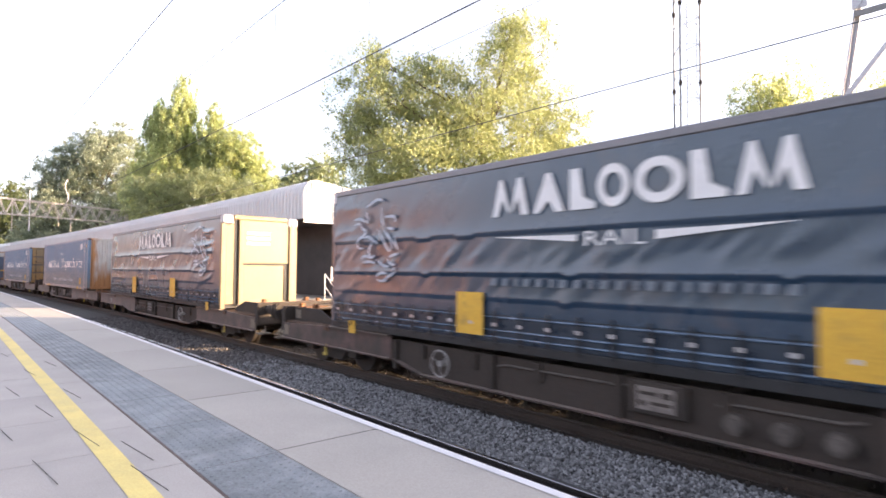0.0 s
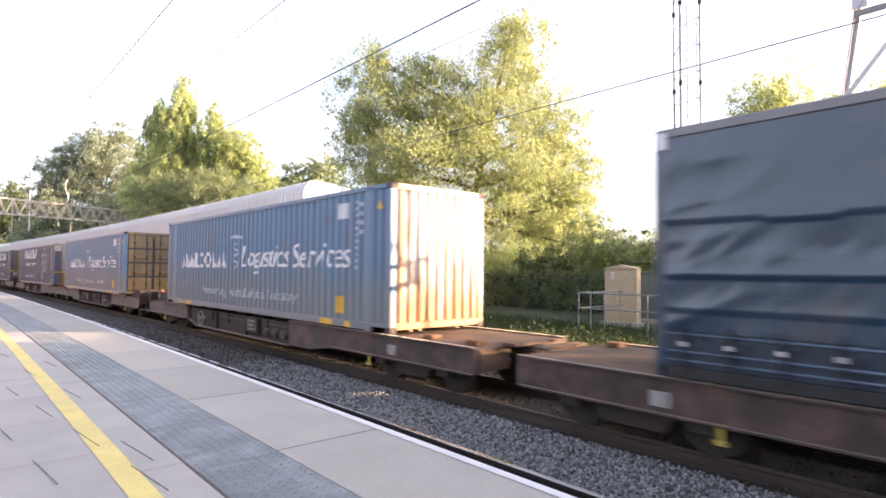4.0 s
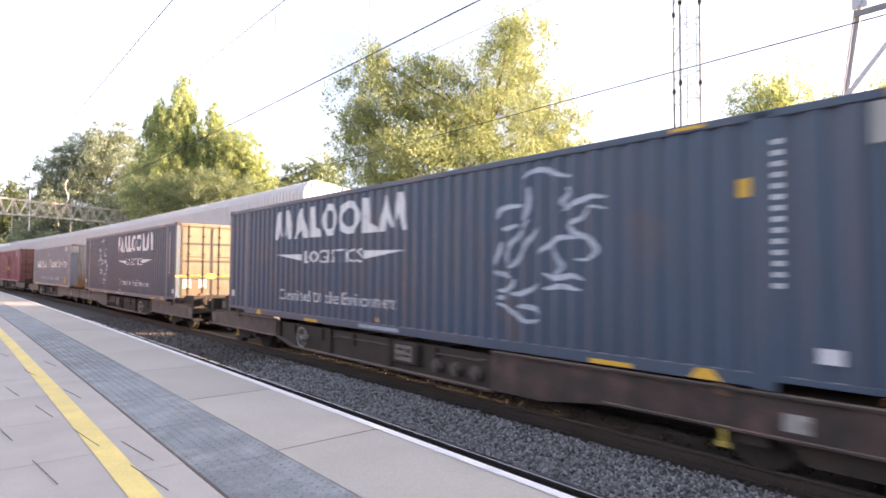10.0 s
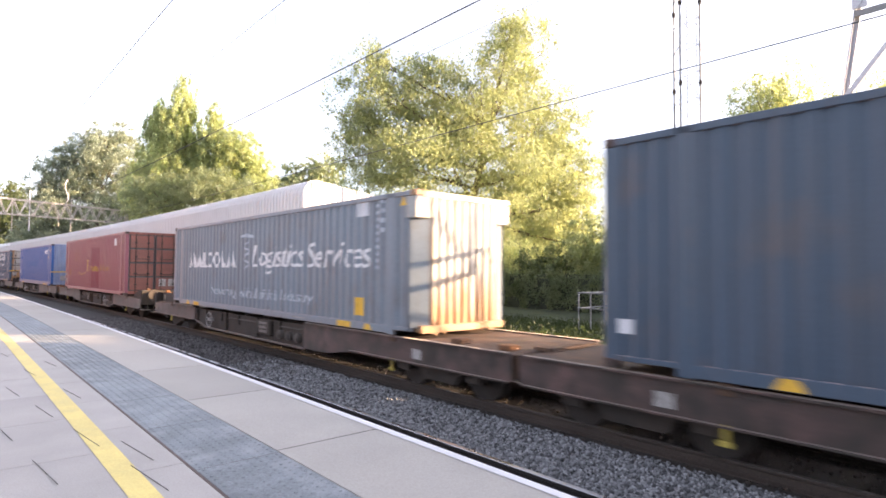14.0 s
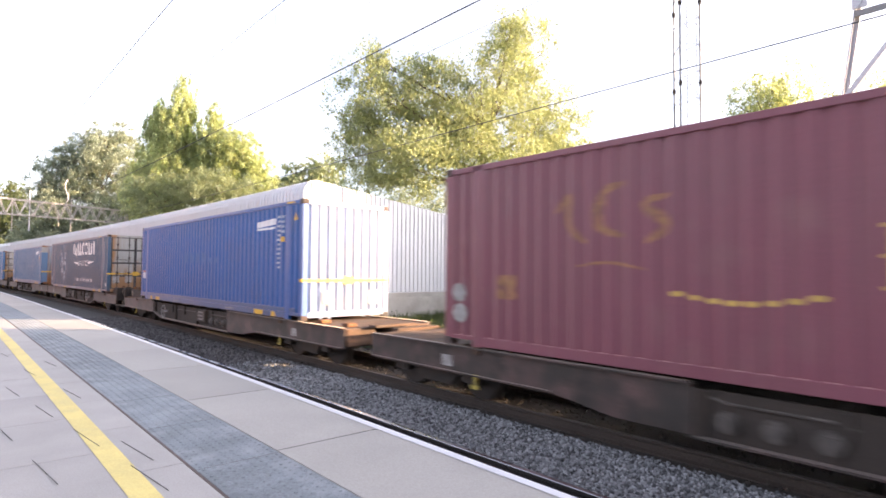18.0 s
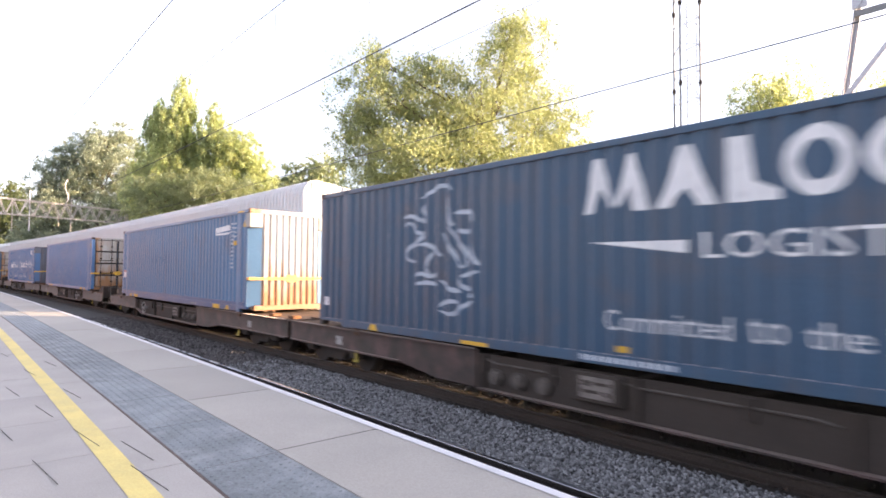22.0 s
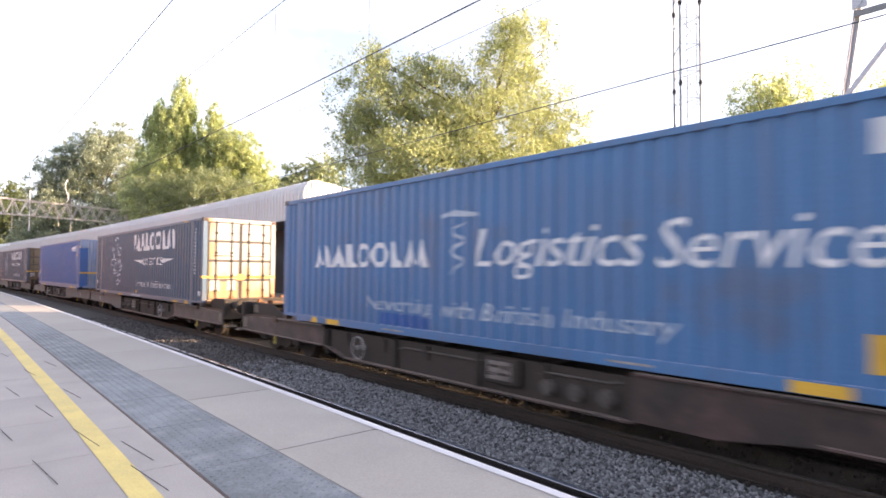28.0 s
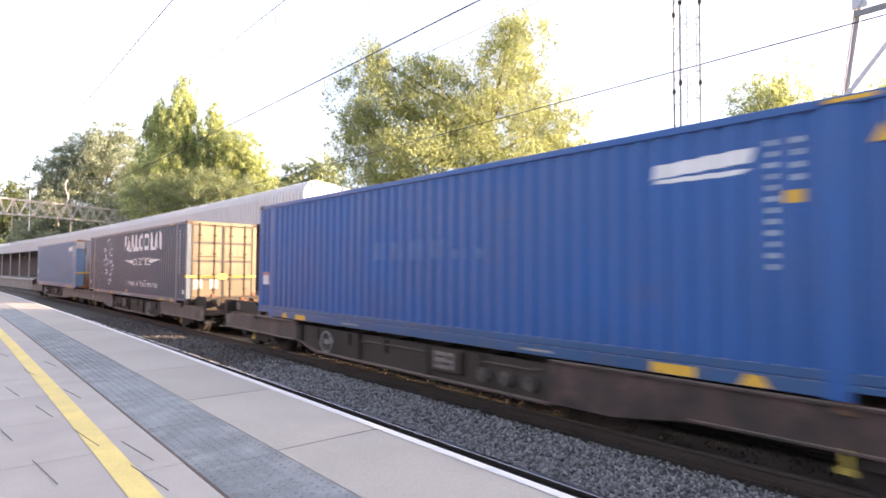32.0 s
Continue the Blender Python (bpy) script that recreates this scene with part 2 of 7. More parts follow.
M_RAILING = surf("dull_galvanised_tube", (0.2, 0.2, 0.2), 0.6, 0.3, var=0.15)
M_CAB_TAN = surf("tan_cabinet_paint", (0.38, 0.3, 0.19), 0.6, var=0.1, dirt=(0.2, 0.14, 0.1), dirt_amount=0.2, streaks=0.2)
M_CAB_DARK = surf("grey_green_cabinet_paint", (0.1, 0.115, 0.1), 0.6, var=0.12, streaks=0.2)
M_FENCE = surf("dark_stained_paling", (0.05, 0.058, 0.038), 0.85, var=0.3, scale=2, grain=20, bump=0.4, pieces=0.35)
M_CAB_GREY = surf("pale_grey_cabinet_paint", (0.42, 0.44, 0.5), 0.55, var=0.07, dirt=(0.25, 0.25, 0.25), dirt_amount=0.15, streaks=0.15)
M_FRAME = surf("brown_wagon_paint", (0.08, 0.048, 0.043), 0.75, 0.1, var=0.5, scale=2.4, grain=25, bump=0.3, dirt=(0.03, 0.024, 0.02), dirt_amount=0.8, dirt_scale=2.6, streaks=0.4)
M_UNDER = surf("sooty_underframe", (0.034, 0.026, 0.021), 0.9, 0.0, var=0.4, scale=2, bump=0.3, dirt=(0.062, 0.042, 0.03), dirt_amount=0.35)
for m in (M_FRAME, M_UNDER):
    b = m.node_tree.nodes["Principled BSDF"]
    b.inputs["Sheen Weight"].default_value, b.inputs["Sheen Roughness"].default_value = (0.4 if m is M_FRAME else 0.05), 0.4
    b.inputs["Sheen Tint"].default_value = (0.8, 0.68, 0.6, 1)
M_DECK = surf("rusty_deck_steel", (0.1, 0.056, 0.034), 0.85, 0.1, var=0.4, scale=2.5, bump=0.35, dirt=(0.045, 0.03, 0.022), dirt_amount=0.6, dirt_scale=2)
M_TREAD = surf("grimy_wheel_steel", (0.04, 0.032, 0.027), 0.8, 0.2, var=0.3)
M_MARKY = surf("yellow_marker_paint", (0.62, 0.36, 0.035), 0.6, var=0.15, dirt=(0.2, 0.15, 0.05), dirt_amount=0.25, dirt_scale=6)
M_OCHRE = surf("faded_ochre_lettering", (0.52, 0.34, 0.08), 0.6, var=0.15, dirt=(0.3, 0.12, 0.1), dirt_amount=0.25, dirt_scale=6)
M_MARKW = surf("white_lettering", (0.68, 0.67, 0.68), 0.6, var=0.08, scale=3, dirt=(0.36, 0.36, 0.4), dirt_amount=0.2, dirt_scale=5)
M_DUSTW = surf("grimy_white_paint", (0.3, 0.285, 0.275), 0.8, var=0.2, scale=8, dirt=(0.1, 0.08, 0.07), dirt_amount=0.4, dirt_scale=9)
M_FADED = surf("worn_white_lettering", (0.42, 0.46, 0.53), 0.6, var=0.15, scale=4, dirt=(0.2, 0.24, 0.33), dirt_amount=0.4, dirt_scale=7)
M_LABEL = surf("pale_label", (0.55, 0.55, 0.58), 0.6, var=0.1, scale=6, grain=60)
M_RED = surf("red_marker_paint", (0.45, 0.06, 0.03), 0.6, var=0.15)
M_PALERED = surf("faded_red_print", (0.42, 0.17, 0.14), 0.6, var=0.15)
M_BLACK = surf("black_ironwork", (0.02, 0.02, 0.022), 0.6, 0.2, var=0.2)

M_BLUE = paint("mid_blue_container_paint", (0.055, 0.152, 0.32))
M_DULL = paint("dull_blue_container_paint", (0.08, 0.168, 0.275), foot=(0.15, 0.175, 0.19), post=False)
M_FADE = paint("faded_blue_container_paint", (0.08, 0.168, 0.295))
M_BRIGHT = paint("bright_blue_container_paint", (0.012, 0.082, 0.28), dirt_amount=0.06, streaks=0.15)
M_NAVY = paint("navy_container_paint", (0.041, 0.067, 0.104))
M_NAVYBLUE = paint("deep_navy_container_paint", (0.03, 0.072, 0.128))
M_NAVYGREY = paint("dull_navy_container_paint", (0.042, 0.068, 0.112))
M_GREY = paint("blue_grey_container_paint", (0.16, 0.195, 0.235))
M_MAROON = paint("maroon_container_paint", (0.17, 0.049, 0.07), dirt=(0.2, 0.1, 0.1))
M_CURTAIN = paint("navy_curtain", (0.018, 0.041, 0.076), rough=0.3, streaks=0.1)
M_CURTAIN.node_tree.nodes["Principled BSDF"].inputs["Sheen Weight"].default_value = 0.15
M_CURTAIN.node_tree.nodes["Principled BSDF"].inputs["Coat Weight"].default_value = 0.4
M_CURTAIN.node_tree.nodes["Principled BSDF"].inputs["Coat Roughness"].default_value = 0.16
M_ALU = surf("aluminium_rail", (0.5, 0.48, 0.5), 0.4, 0.7, var=0.1)
M_CREAM = surf("cream_end_panel", (0.205, 0.155, 0.085), 0.5, var=0.1, dirt=(0.25, 0.17, 0.1), dirt_amount=0.25, streaks=0.25)
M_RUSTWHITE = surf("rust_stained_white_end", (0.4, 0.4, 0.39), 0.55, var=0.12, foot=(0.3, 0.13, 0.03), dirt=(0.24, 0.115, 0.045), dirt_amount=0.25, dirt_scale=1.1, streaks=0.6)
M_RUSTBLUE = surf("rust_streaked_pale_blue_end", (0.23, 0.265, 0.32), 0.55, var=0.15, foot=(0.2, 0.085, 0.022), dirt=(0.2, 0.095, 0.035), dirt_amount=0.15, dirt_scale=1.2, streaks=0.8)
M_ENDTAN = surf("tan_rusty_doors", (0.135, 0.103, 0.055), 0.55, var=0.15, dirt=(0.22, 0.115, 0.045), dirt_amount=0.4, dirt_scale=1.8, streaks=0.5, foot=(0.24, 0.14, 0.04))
M_DOORGAP = surf("rusty_door_frame", (0.045, 0.042, 0.042), 0.7, var=0.3, dirt=(0.07, 0.045, 0.03), dirt_amount=0.4)
M_ENDBLUE = surf("grimy_blue_end", (0.085, 0.1, 0.135), 0.55, var=0.15, dirt=(0.13, 0.08, 0.045), dirt_amount=0.3, dirt_scale=1.6, streaks=0.6)
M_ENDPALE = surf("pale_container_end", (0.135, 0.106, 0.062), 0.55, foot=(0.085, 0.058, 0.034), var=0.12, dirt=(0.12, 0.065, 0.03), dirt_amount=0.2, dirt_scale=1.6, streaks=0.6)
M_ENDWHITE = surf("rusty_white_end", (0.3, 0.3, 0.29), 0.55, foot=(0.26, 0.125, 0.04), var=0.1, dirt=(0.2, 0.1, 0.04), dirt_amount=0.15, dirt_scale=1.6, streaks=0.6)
M_SHOULDER = surf("pale_corner_shoulder", (0.3, 0.3, 0.29), 0.55, var=0.12, dirt=(0.2, 0.1, 0.04), dirt_amount=0.15, streaks=0.3)
L_WILLOW = leaf_mat("willow_leaves", (0.1, 0.125, 0.064), (0.355, 0.395, 0.185), (0.355, 0.385, 0.15))
L_GREY = leaf_mat("grey_green_leaves", (0.14, 0.165, 0.125), (0.33, 0.37, 0.26), (0.3, 0.34, 0.22))
# brighter willow leaves: stronger light on the crowns is put into the colour
L_LIT = leaf_mat("lit_willow_leaves", (0.13, 0.165, 0.08), (0.42, 0.475, 0.23), (0.44, 0.48, 0.185))
L_POPLAR = leaf_mat("poplar_leaves", (0.18, 0.225, 0.115), (0.42, 0.475, 0.23), (0.48, 0.53, 0.21))
# these two also carry shade as colour, below trees and along the fence
L_SHADE = leaf_mat("shaded_green_leaves", (0.12, 0.15, 0.085), (0.28, 0.32, 0.18), (0.28, 0.32, 0.15))
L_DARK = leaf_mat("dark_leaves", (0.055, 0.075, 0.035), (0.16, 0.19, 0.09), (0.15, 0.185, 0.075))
L_GRASS = leaf_mat("grass_blades", (0.03, 0.045, 0.016), (0.075, 0.09, 0.035), (0.05, 0.07, 0.02))
# ---- the setting ----
TRACK_NEAR, TRACK_FAR = 3.95, 7.51
RAIL_TOP = -0.915
BED = -1.09

# ground: one sheet to the horizon
bm = bmesh.new()
xs = [-3000, -400, -150, -100, -60, -40, -25, -15, -8, 0, 8, 20, 60, 400, 3000]
lats = [(-3000, -1.3), (-60, -1.3), (2.0, -1.3), (9.6, -1.3), (11.0, -1.15), (13.5, -1.0), (17.0, -0.95), (24.0, -0.9), (60.0, -0.9), (3000.0, -0.9)]
rows = [[bm.verts.new((x, a - (CURVE * x * x if -200 < x < 200 and -100 < a < 100 else 0), z)) for a, z in lats] for x in xs]
for r, s in zip(rows, rows[1:]):
    for k in range(len(lats) - 1):
        bm.faces.new((r[k], s[k], s[k + 1], r[k + 1]))
ground = thing("ground", "rough grassy railway land with dry patches", "ground", bm, M_GRASS, kind="structure")

# ballast beds
bm = bmesh.new()
sweep(bm, steps(-190, 40, 2), [(2.3, BED - 0.25), (2.45, BED), (5.0, BED), (6.42, BED), (6.5, BED - 0.02)])
thing("ballast_bed", "grey crushed stone ballast beside the near track", "ballast", bm, M_BALLAST, kind="structure")
bm = bmesh.new()
sweep(bm, steps(-190, 40, 2), [(6.4, BED - 0.006), (6.48, BED + 0.012), (8.9, BED + 0.012), (9.5, BED - 0.03), (10.2, BED - 0.3)])
thing("ballast_bed", "oil-darkened brown ballast under the far track", "ballast", bm, M_DIRT, kind="structure")

# rails with polished heads
HEAD = [(-0.036, 0), (-0.03, 0.004), (0.03, 0.004), (0.036, 0)]
WEB = [(-0.07, -0.159), (-0.07, -0.145), (-0.012, -0.12), (-0.012, -0.045), (-0.036, -0.03), (-0.036, 0), (0.036, 0), (0.036, -0.03), (0.012, -0.045), (0.012, -0.12), (0.07, -0.145), (0.07, -0.159)]
for centre, name in ((TRACK_NEAR, "near"), (TRACK_FAR, "far")):
    for side in (-0.7525, 0.7525):
        bm = bmesh.new()
        sweep(bm, steps(-190, 40, 2), [(centre + side + a, RAIL_TOP - 0.004 + b) for a, b in WEB], closed=True)
        rail = thing("rail", "rust-brown steel running rail with a bright worn head", "rail", bm, M_RAILDARK if name == "near" else M_RAIL, group="running rails", kind="structure")
        bm = bmesh.new()
        sweep(bm, steps(-190, 40, 2), [(centre + side + a, RAIL_TOP - 0.003 + b) for a, b in HEAD])
        part("rail_head", bm, M_RAILTOP if name == "near" else M_RAILDULL, rail, "worn running surface")

# the near platform: wall and surface
bm = bmesh.new()
sweep(bm, steps(-190, 30, 2), [(2.50, -1.4), (2.50, -0.16), (2.5, -0.09), (-9.0, -0.09)])
platform = thing("platform", "long railway platform paved in beige flags with blue-grey tactile strip", "platform", bm, M_WALL, kind="structure")
FAR_X = -58


def strip(name, a, b, z, x0, x1, mat, label="", d=2.0):
    bm = bmesh.new()
    sweep(bm, steps(x0, x1, d), [(a, -0.085), (a, z), (b, z), (b, -0.085)])
    return part(name, bm, mat, platform, label)


strip("far_paving", -9.0, 1.13, 0.0, -190, FAR_X, M_FLAG)
strip("far_tactile_strip", 1.15, 1.675, 0.0, -190, FAR_X, M_TACT)
strip("far_coping", 1.68, 2.55, 0.0, -190, FAR_X, M_COPE)
strip("back_paving", -9.0, -2.26, 0.0, FAR_X, 30, M_FLAG)
strip("side_paving", -2.3, 1.14, -0.006, 2.2, 30, M_FLAG)
strip("side_tactile_strip", 1.15, 1.675, -0.006, 2.2, 30, M_TACT)
bm = bmesh.new()
sweep(bm, steps(-190, 30, 1.5), [(2.476, 0.0035), (2.545, 0.0035), (2.556, -0.003), (2.556, -0.05)])
part("edge_line", bm, M_WHITE, platform, "white painted platform edge line")
bm = bmesh.new()
sweep(bm, steps(-190, 30, 1.5), [(0.745, 0.0035), (0.885, 0.0035)])
part("safety_line", bm, M_YELLOW, platform, "worn yellow painted safety line")
bm = bmesh.new()
for x0, a in ((-7.16, 0.48), (-6.07, 0.61), (-4.35, 0.43), (-4.98, 0.74), (-4.44, 0.94), (-3.86, 0.87), (-6.71, 0.90), (-5.5, 0.31), (-8.3, 0.72), (-8.9, 0.98), (-10.2, 0.6), (-3.3, 0.3), (-2.75, 0.95)):
    p, q = trk(x0, a, 0.005), trk(x0 + 0.56, a + 0.06, 0.005)
    bar(bm, p, q, 0.0036, 0.003)
part("joint", bm, M_SLOT, platform, "dark open joints between flags")

# plain wall added out of view behind the near platform, to bounce warm light
M_NEARWALL = surf("warm_red_brick", (0.36, 0.2, 0.13), 0.85, var=0.2, scale=1.2, grain=30, bump=0.3, dirt=(0.2, 0.13, 0.1), dirt_amount=0.3)
bm = bmesh.new()
sweep(bm, steps(-180, -24, 3), [(-8.9, -0.08), (-8.9, 5.2), (-9.2, 5.2), (-9.2, -0.08)], closed=True)
thing("wall_near", "plain brick wall added out of view to reflect warm light", "wall", bm, M_NEARWALL, kind="structure")

# the platform across the line, with its canopy building
OPP = 9.05
SHED_X = -20.8
bm = bmesh.new()
sweep(bm, steps(-190, SHED_X + 0.3, 3), [(OPP + 0.1, -1.4), (OPP + 0.1, -0.2), (OPP, -0.18), (OPP, 0.0), (21.2, 0.0), (21.2, -1.4)], closed=True)
opposite = thing("opposite_platform", "concrete platform across the line with a pale edge", "platform", bm, M_CONC, kind="structure")
bm = bmesh.new()
sweep(bm, steps(-190, SHED_X + 0.3, 3), [(OPP + 0.02, 0.004), (OPP + 0.32, 0.004)])
part("edge_line", bm, M_WHITE, opposite, "white painted platform edge line")


def ribbed(bm, a, b, z0f, z1f, out, pitch=0.25, deep=0.035):
    """Profiled sheet from point a to b in plan; its lower and upper edge follow z0f and z1f of the distance; out is the normal."""
    a, b = Vector(a), Vector(b)
    d = b - a
    n = max(1, round(d.length / pitch))
    pts = []
    for k in range(n):
        for s, o in ((0, 0), (0.35, 0), (0.45, deep), (0.9, deep)):
            pts.append(((k + s) / n, o))
    pts.append((1, 0))
    rows = []
    for s, o in pts:
        p = a + d * s + Vector(out) * o
        rows.append((bm.verts.new((p.x, p.y, z0f(s))), bm.verts.new((p.x, p.y, z1f(s)))))
    for r, q in zip(rows, rows[1:]):
        bm.faces.new((r[0], q[0], q[1], r[1]))


FAS = 11.0
CURVED = [(FAS + 0.05, 4.62), (FAS + 0.17, 4.79), (FAS + 0.36, 4.89), (FAS + 0.6, 4.93)]
shed = thing("canopy_building", "long white profiled-metal platform building with a deep canopy fascia", "building")
# fascia in bays along the line
fx = steps(-186, SHED_X, 12)
for x0, x1 in zip(fx, fx[1:]):
    bm = bmesh.new()
    p, q = trk(x0 + 0.02, FAS, 0), trk(x1, FAS, 0)
    ribbed(bm, p, q, lambda s: 3.32, lambda s: 4.42, (0, -1, 0), 0.3, 0.04)
    part("fascia_bay", bm, M_SHED, shed)
bm = bmesh.new()
sweep(bm, steps(-186, SHED_X, 3), [(FAS - 0.01, 4.4), *CURVED, (21.3, 3.75), (21.3, 3.6), (FAS + 0.6, 4.78), (FAS + 0.03, 4.4)], closed=True)
part("roof", bm, M_SHED, shed)
bm = bmesh.new()
for x in steps(-100, SHED_X - 0.1, 0.3):
    for (a0, z0), (a1, z1) in zip([(FAS - 0.01, 4.4)] + CURVED, CURVED + [(FAS + 1.6, 4.81)]):
        bar(bm, trk(x, a0, z0), trk(x, a1, z1), 0.13, 0.05)
part("roof_ribs", bm, M_SHED, shed)
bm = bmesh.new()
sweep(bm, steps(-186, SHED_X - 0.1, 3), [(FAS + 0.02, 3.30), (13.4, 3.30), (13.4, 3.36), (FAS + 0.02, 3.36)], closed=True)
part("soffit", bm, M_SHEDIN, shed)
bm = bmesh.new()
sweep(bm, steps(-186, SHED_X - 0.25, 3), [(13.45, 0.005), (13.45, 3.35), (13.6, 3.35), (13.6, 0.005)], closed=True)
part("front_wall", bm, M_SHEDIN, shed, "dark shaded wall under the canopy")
bm = bmesh.new()
sweep(bm, steps(-186, SHED_X - 0.25, 3), [(21.05, 0.005), (21.05, 3.6), (21.2, 3.6), (21.2, 0.005)], closed=True)
part("rear_wall", bm, M_SHED, shed)


def roof_z(lat):
    return float(np.interp(lat, [FAS] + [a for a, z in CURVED] + [21.3], [4.42] + [z for a, z in CURVED] + [3.75]))


bm = bmesh.new()
ribbed(bm, trk(SHED_X, 13.45, 0), trk(SHED_X, 21.2, 0), lambda s: 0.2, lambda s: roof_z(13.45 + 7.75 * s) - 0.02, (1, 0, 0), 0.25, 0.035)
ribbed(bm, trk(SHED_X, 11.0, 0), trk(SHED_X, 13.45, 0), lambda s: 3.25, lambda s: roof_z(11.0 + 2.45 * s) - 0.02, (1, 0, 0), 0.25, 0.035)
part("gable_sheeting", bm, M_SHED, shed, "sunlit white ribbed end wall")
for a0, a1, z0, z1 in ((13.36, 13.45, 0.0, 3.25), (21.14, 21.26, 0.1, 3.68), (11.0, 13.45, 3.16, 3.25)):
    c = trk(SHED_X, (a0 + a1) / 2, 0)
    bm = bmesh.new()
    box(bm, c.x - 0.06, c.x + 0.06, c.y - (a1 - a0) / 2, c.y + (a1 - a0) / 2, z0, z1)
    part("trim", bm, M_GALV, shed)
bm = bmesh.new()
c0, c1 = trk(SHED_X, 13.45, 0), trk(SHED_X, 21.2, 0)
box(bm, c0.x - 0.12, c0.x + 0.2, c0.y, c1.y, -1.35, 0.19)
part("plinth", bm, M_CONC, shed, "stained concrete plinth")
for x in steps(-150, -26, 6.2):
    bm = bmesh.new()
    p = trk(x, 11.25, 0)
    rod(bm, (p.x, p.y, 0.004), (p.x, p.y, 3.3), 0.07, 8)
    part("column", bm, M_GALV, shed)
# ---- the train ----
W = 2.5
PITCH = 0.278


def corr(x, x0, x1):
    """Depth of a side panel's corrugation at x."""
    n = max(1, round((x1 - x0) / PITCH))
    s = ((x - x0) / (x1 - x0) * n) % 1.0
    if s < 0.28:
        return 0.0
    if s < 0.5:
        return (s - 0.28) / 0.22 * 0.042
    if s < 0.78:
        return 0.042
    return (1 - s) / 0.22 * 0.042


def corr_breaks(x0, x1):
    n = max(1, round((x1 - x0) / PITCH))
    out = []
    for k in range(n):
        out += [x0 + (k + s) * (x1 - x0) / n for s in (0, 0.28, 0.5, 0.78)]
    return out + [x1]


def wave_panel(bm, x0, x1, z0, z1, y, sign):
    rows = [(bm.verts.new((x, y - sign * (corr(min(x, x1 - 1e-5), x0, x1)), z0)), bm.verts.new((x, y - sign * (corr(min(x, x1 - 1e-5), x0, x1)), z1))) for x in corr_breaks(x0, x1)]
    for r, q in zip(rows, rows[1:]):
        bm.faces.new((r[0], q[0], q[1], r[1]))


def drape(bm, x0, x1, y):
    """Lays flat lettering at y over a corrugated side, just proud of the steel."""
    lo, hi = min(v.co.x for v in bm.verts), max(v.co.x for v in bm.verts)
    for b in corr_breaks(x0, x1):
        if lo < b < hi:
            bmesh.ops.bisect_plane(bm, geom=bm.verts[:] + bm.edges[:] + bm.faces[:], plane_co=(b, 0, 0), plane_no=(1, 0, 0))
    for v in bm.verts:
        v.co.y = y + (corr(v.co.x, x0, x1) if x0 < v.co.x < x1 else 0) - 0.004


def quad(bm, x0, x1, z0, z1, slant=0.0):
    bm.faces.new([bm.verts.new((x, 0, z)) for x, z in ((x0, z0), (x1, z0), (x1 + slant, z1), (x0 + slant, z1))])


def poly(bm, pts):
    bm.faces.new([bm.verts.new((x, 0, z)) for x, z in pts])


def oval(bm, cx, cz, rx, rz, n=18):
    poly(bm, [(cx + rx * math.cos(k * math.tau / n), cz + rz * math.sin(k * math.tau / n)) for k in range(n)])


def hoop(bm, cx, cz, rx, rz, n=22):
    rows = [[bm.verts.new((cx + f * rx * math.cos(k * math.tau / n), 0, cz + f * rz * math.sin(k * math.tau / n))) for k in range(n)] for f in (1, 0.58)]
    for k in range(n):
        bm.faces.new((rows[0][k], rows[0][(k + 1) % n], rows[1][(k + 1) % n], rows[1][k]))


def word(bm, text, x0, x1, z0, z1, shear=0.0):
    """Lettering in the built-in font, fitted to a box."""
    cu = bpy.data.curves.new("lettering", "FONT")
    cu.body, cu.shear, cu.resolution_u = text, shear, 2
    tmp = bpy.data.objects.new("lettering", cu)
    scene.collection.objects.link(tmp)
    bpy.context.view_layer.update()
    me = bpy.data.meshes.new_from_object(tmp.evaluated_get(bpy.context.evaluated_depsgraph_get()))
    bpy.data.objects.remove(tmp)
    lo = [min(v.co[i] for v in me.vertices) for i in (0, 1)]
    hi = [max(v.co[i] for v in me.vertices) for i in (0, 1)]
    vs = [bm.verts.new((x0 + (v.co.x - lo[0]) / (hi[0] - lo[0]) * (x1 - x0), 0, z0 + (v.co.y - lo[1]) / (hi[1] - lo[1]) * (z1 - z0))) for v in me.vertices]
    for p in me.polygons:
        try:
            bm.faces.new([vs[i] for i in p.vertices])
        except ValueError:
            pass
    bpy.data.meshes.remove(me)


def words(name, mat, text, x0, x1, z0, z1, label, shear=0.0, drop=0.06):
    """A line of lettering, word by word, each a part; words with tails reach down to z0."""
    out, n, at = [], len(text), 0
    for w in text.split(" "):
        a, b = x0 + (x1 - x0) * at / n, x0 + (x1 - x0) * (at + len(w)) / n
        low = z0 if any(c in "gjpqy" for c in w) else z0 + drop
        out.append((name, mat, many((word, w, a, b, low, z1, shear)), label))
        at += len(w) + 1
    return out


def many(*draws):
    def go(bm):
        for f, *args in draws:
            f(bm, *args)
    return go


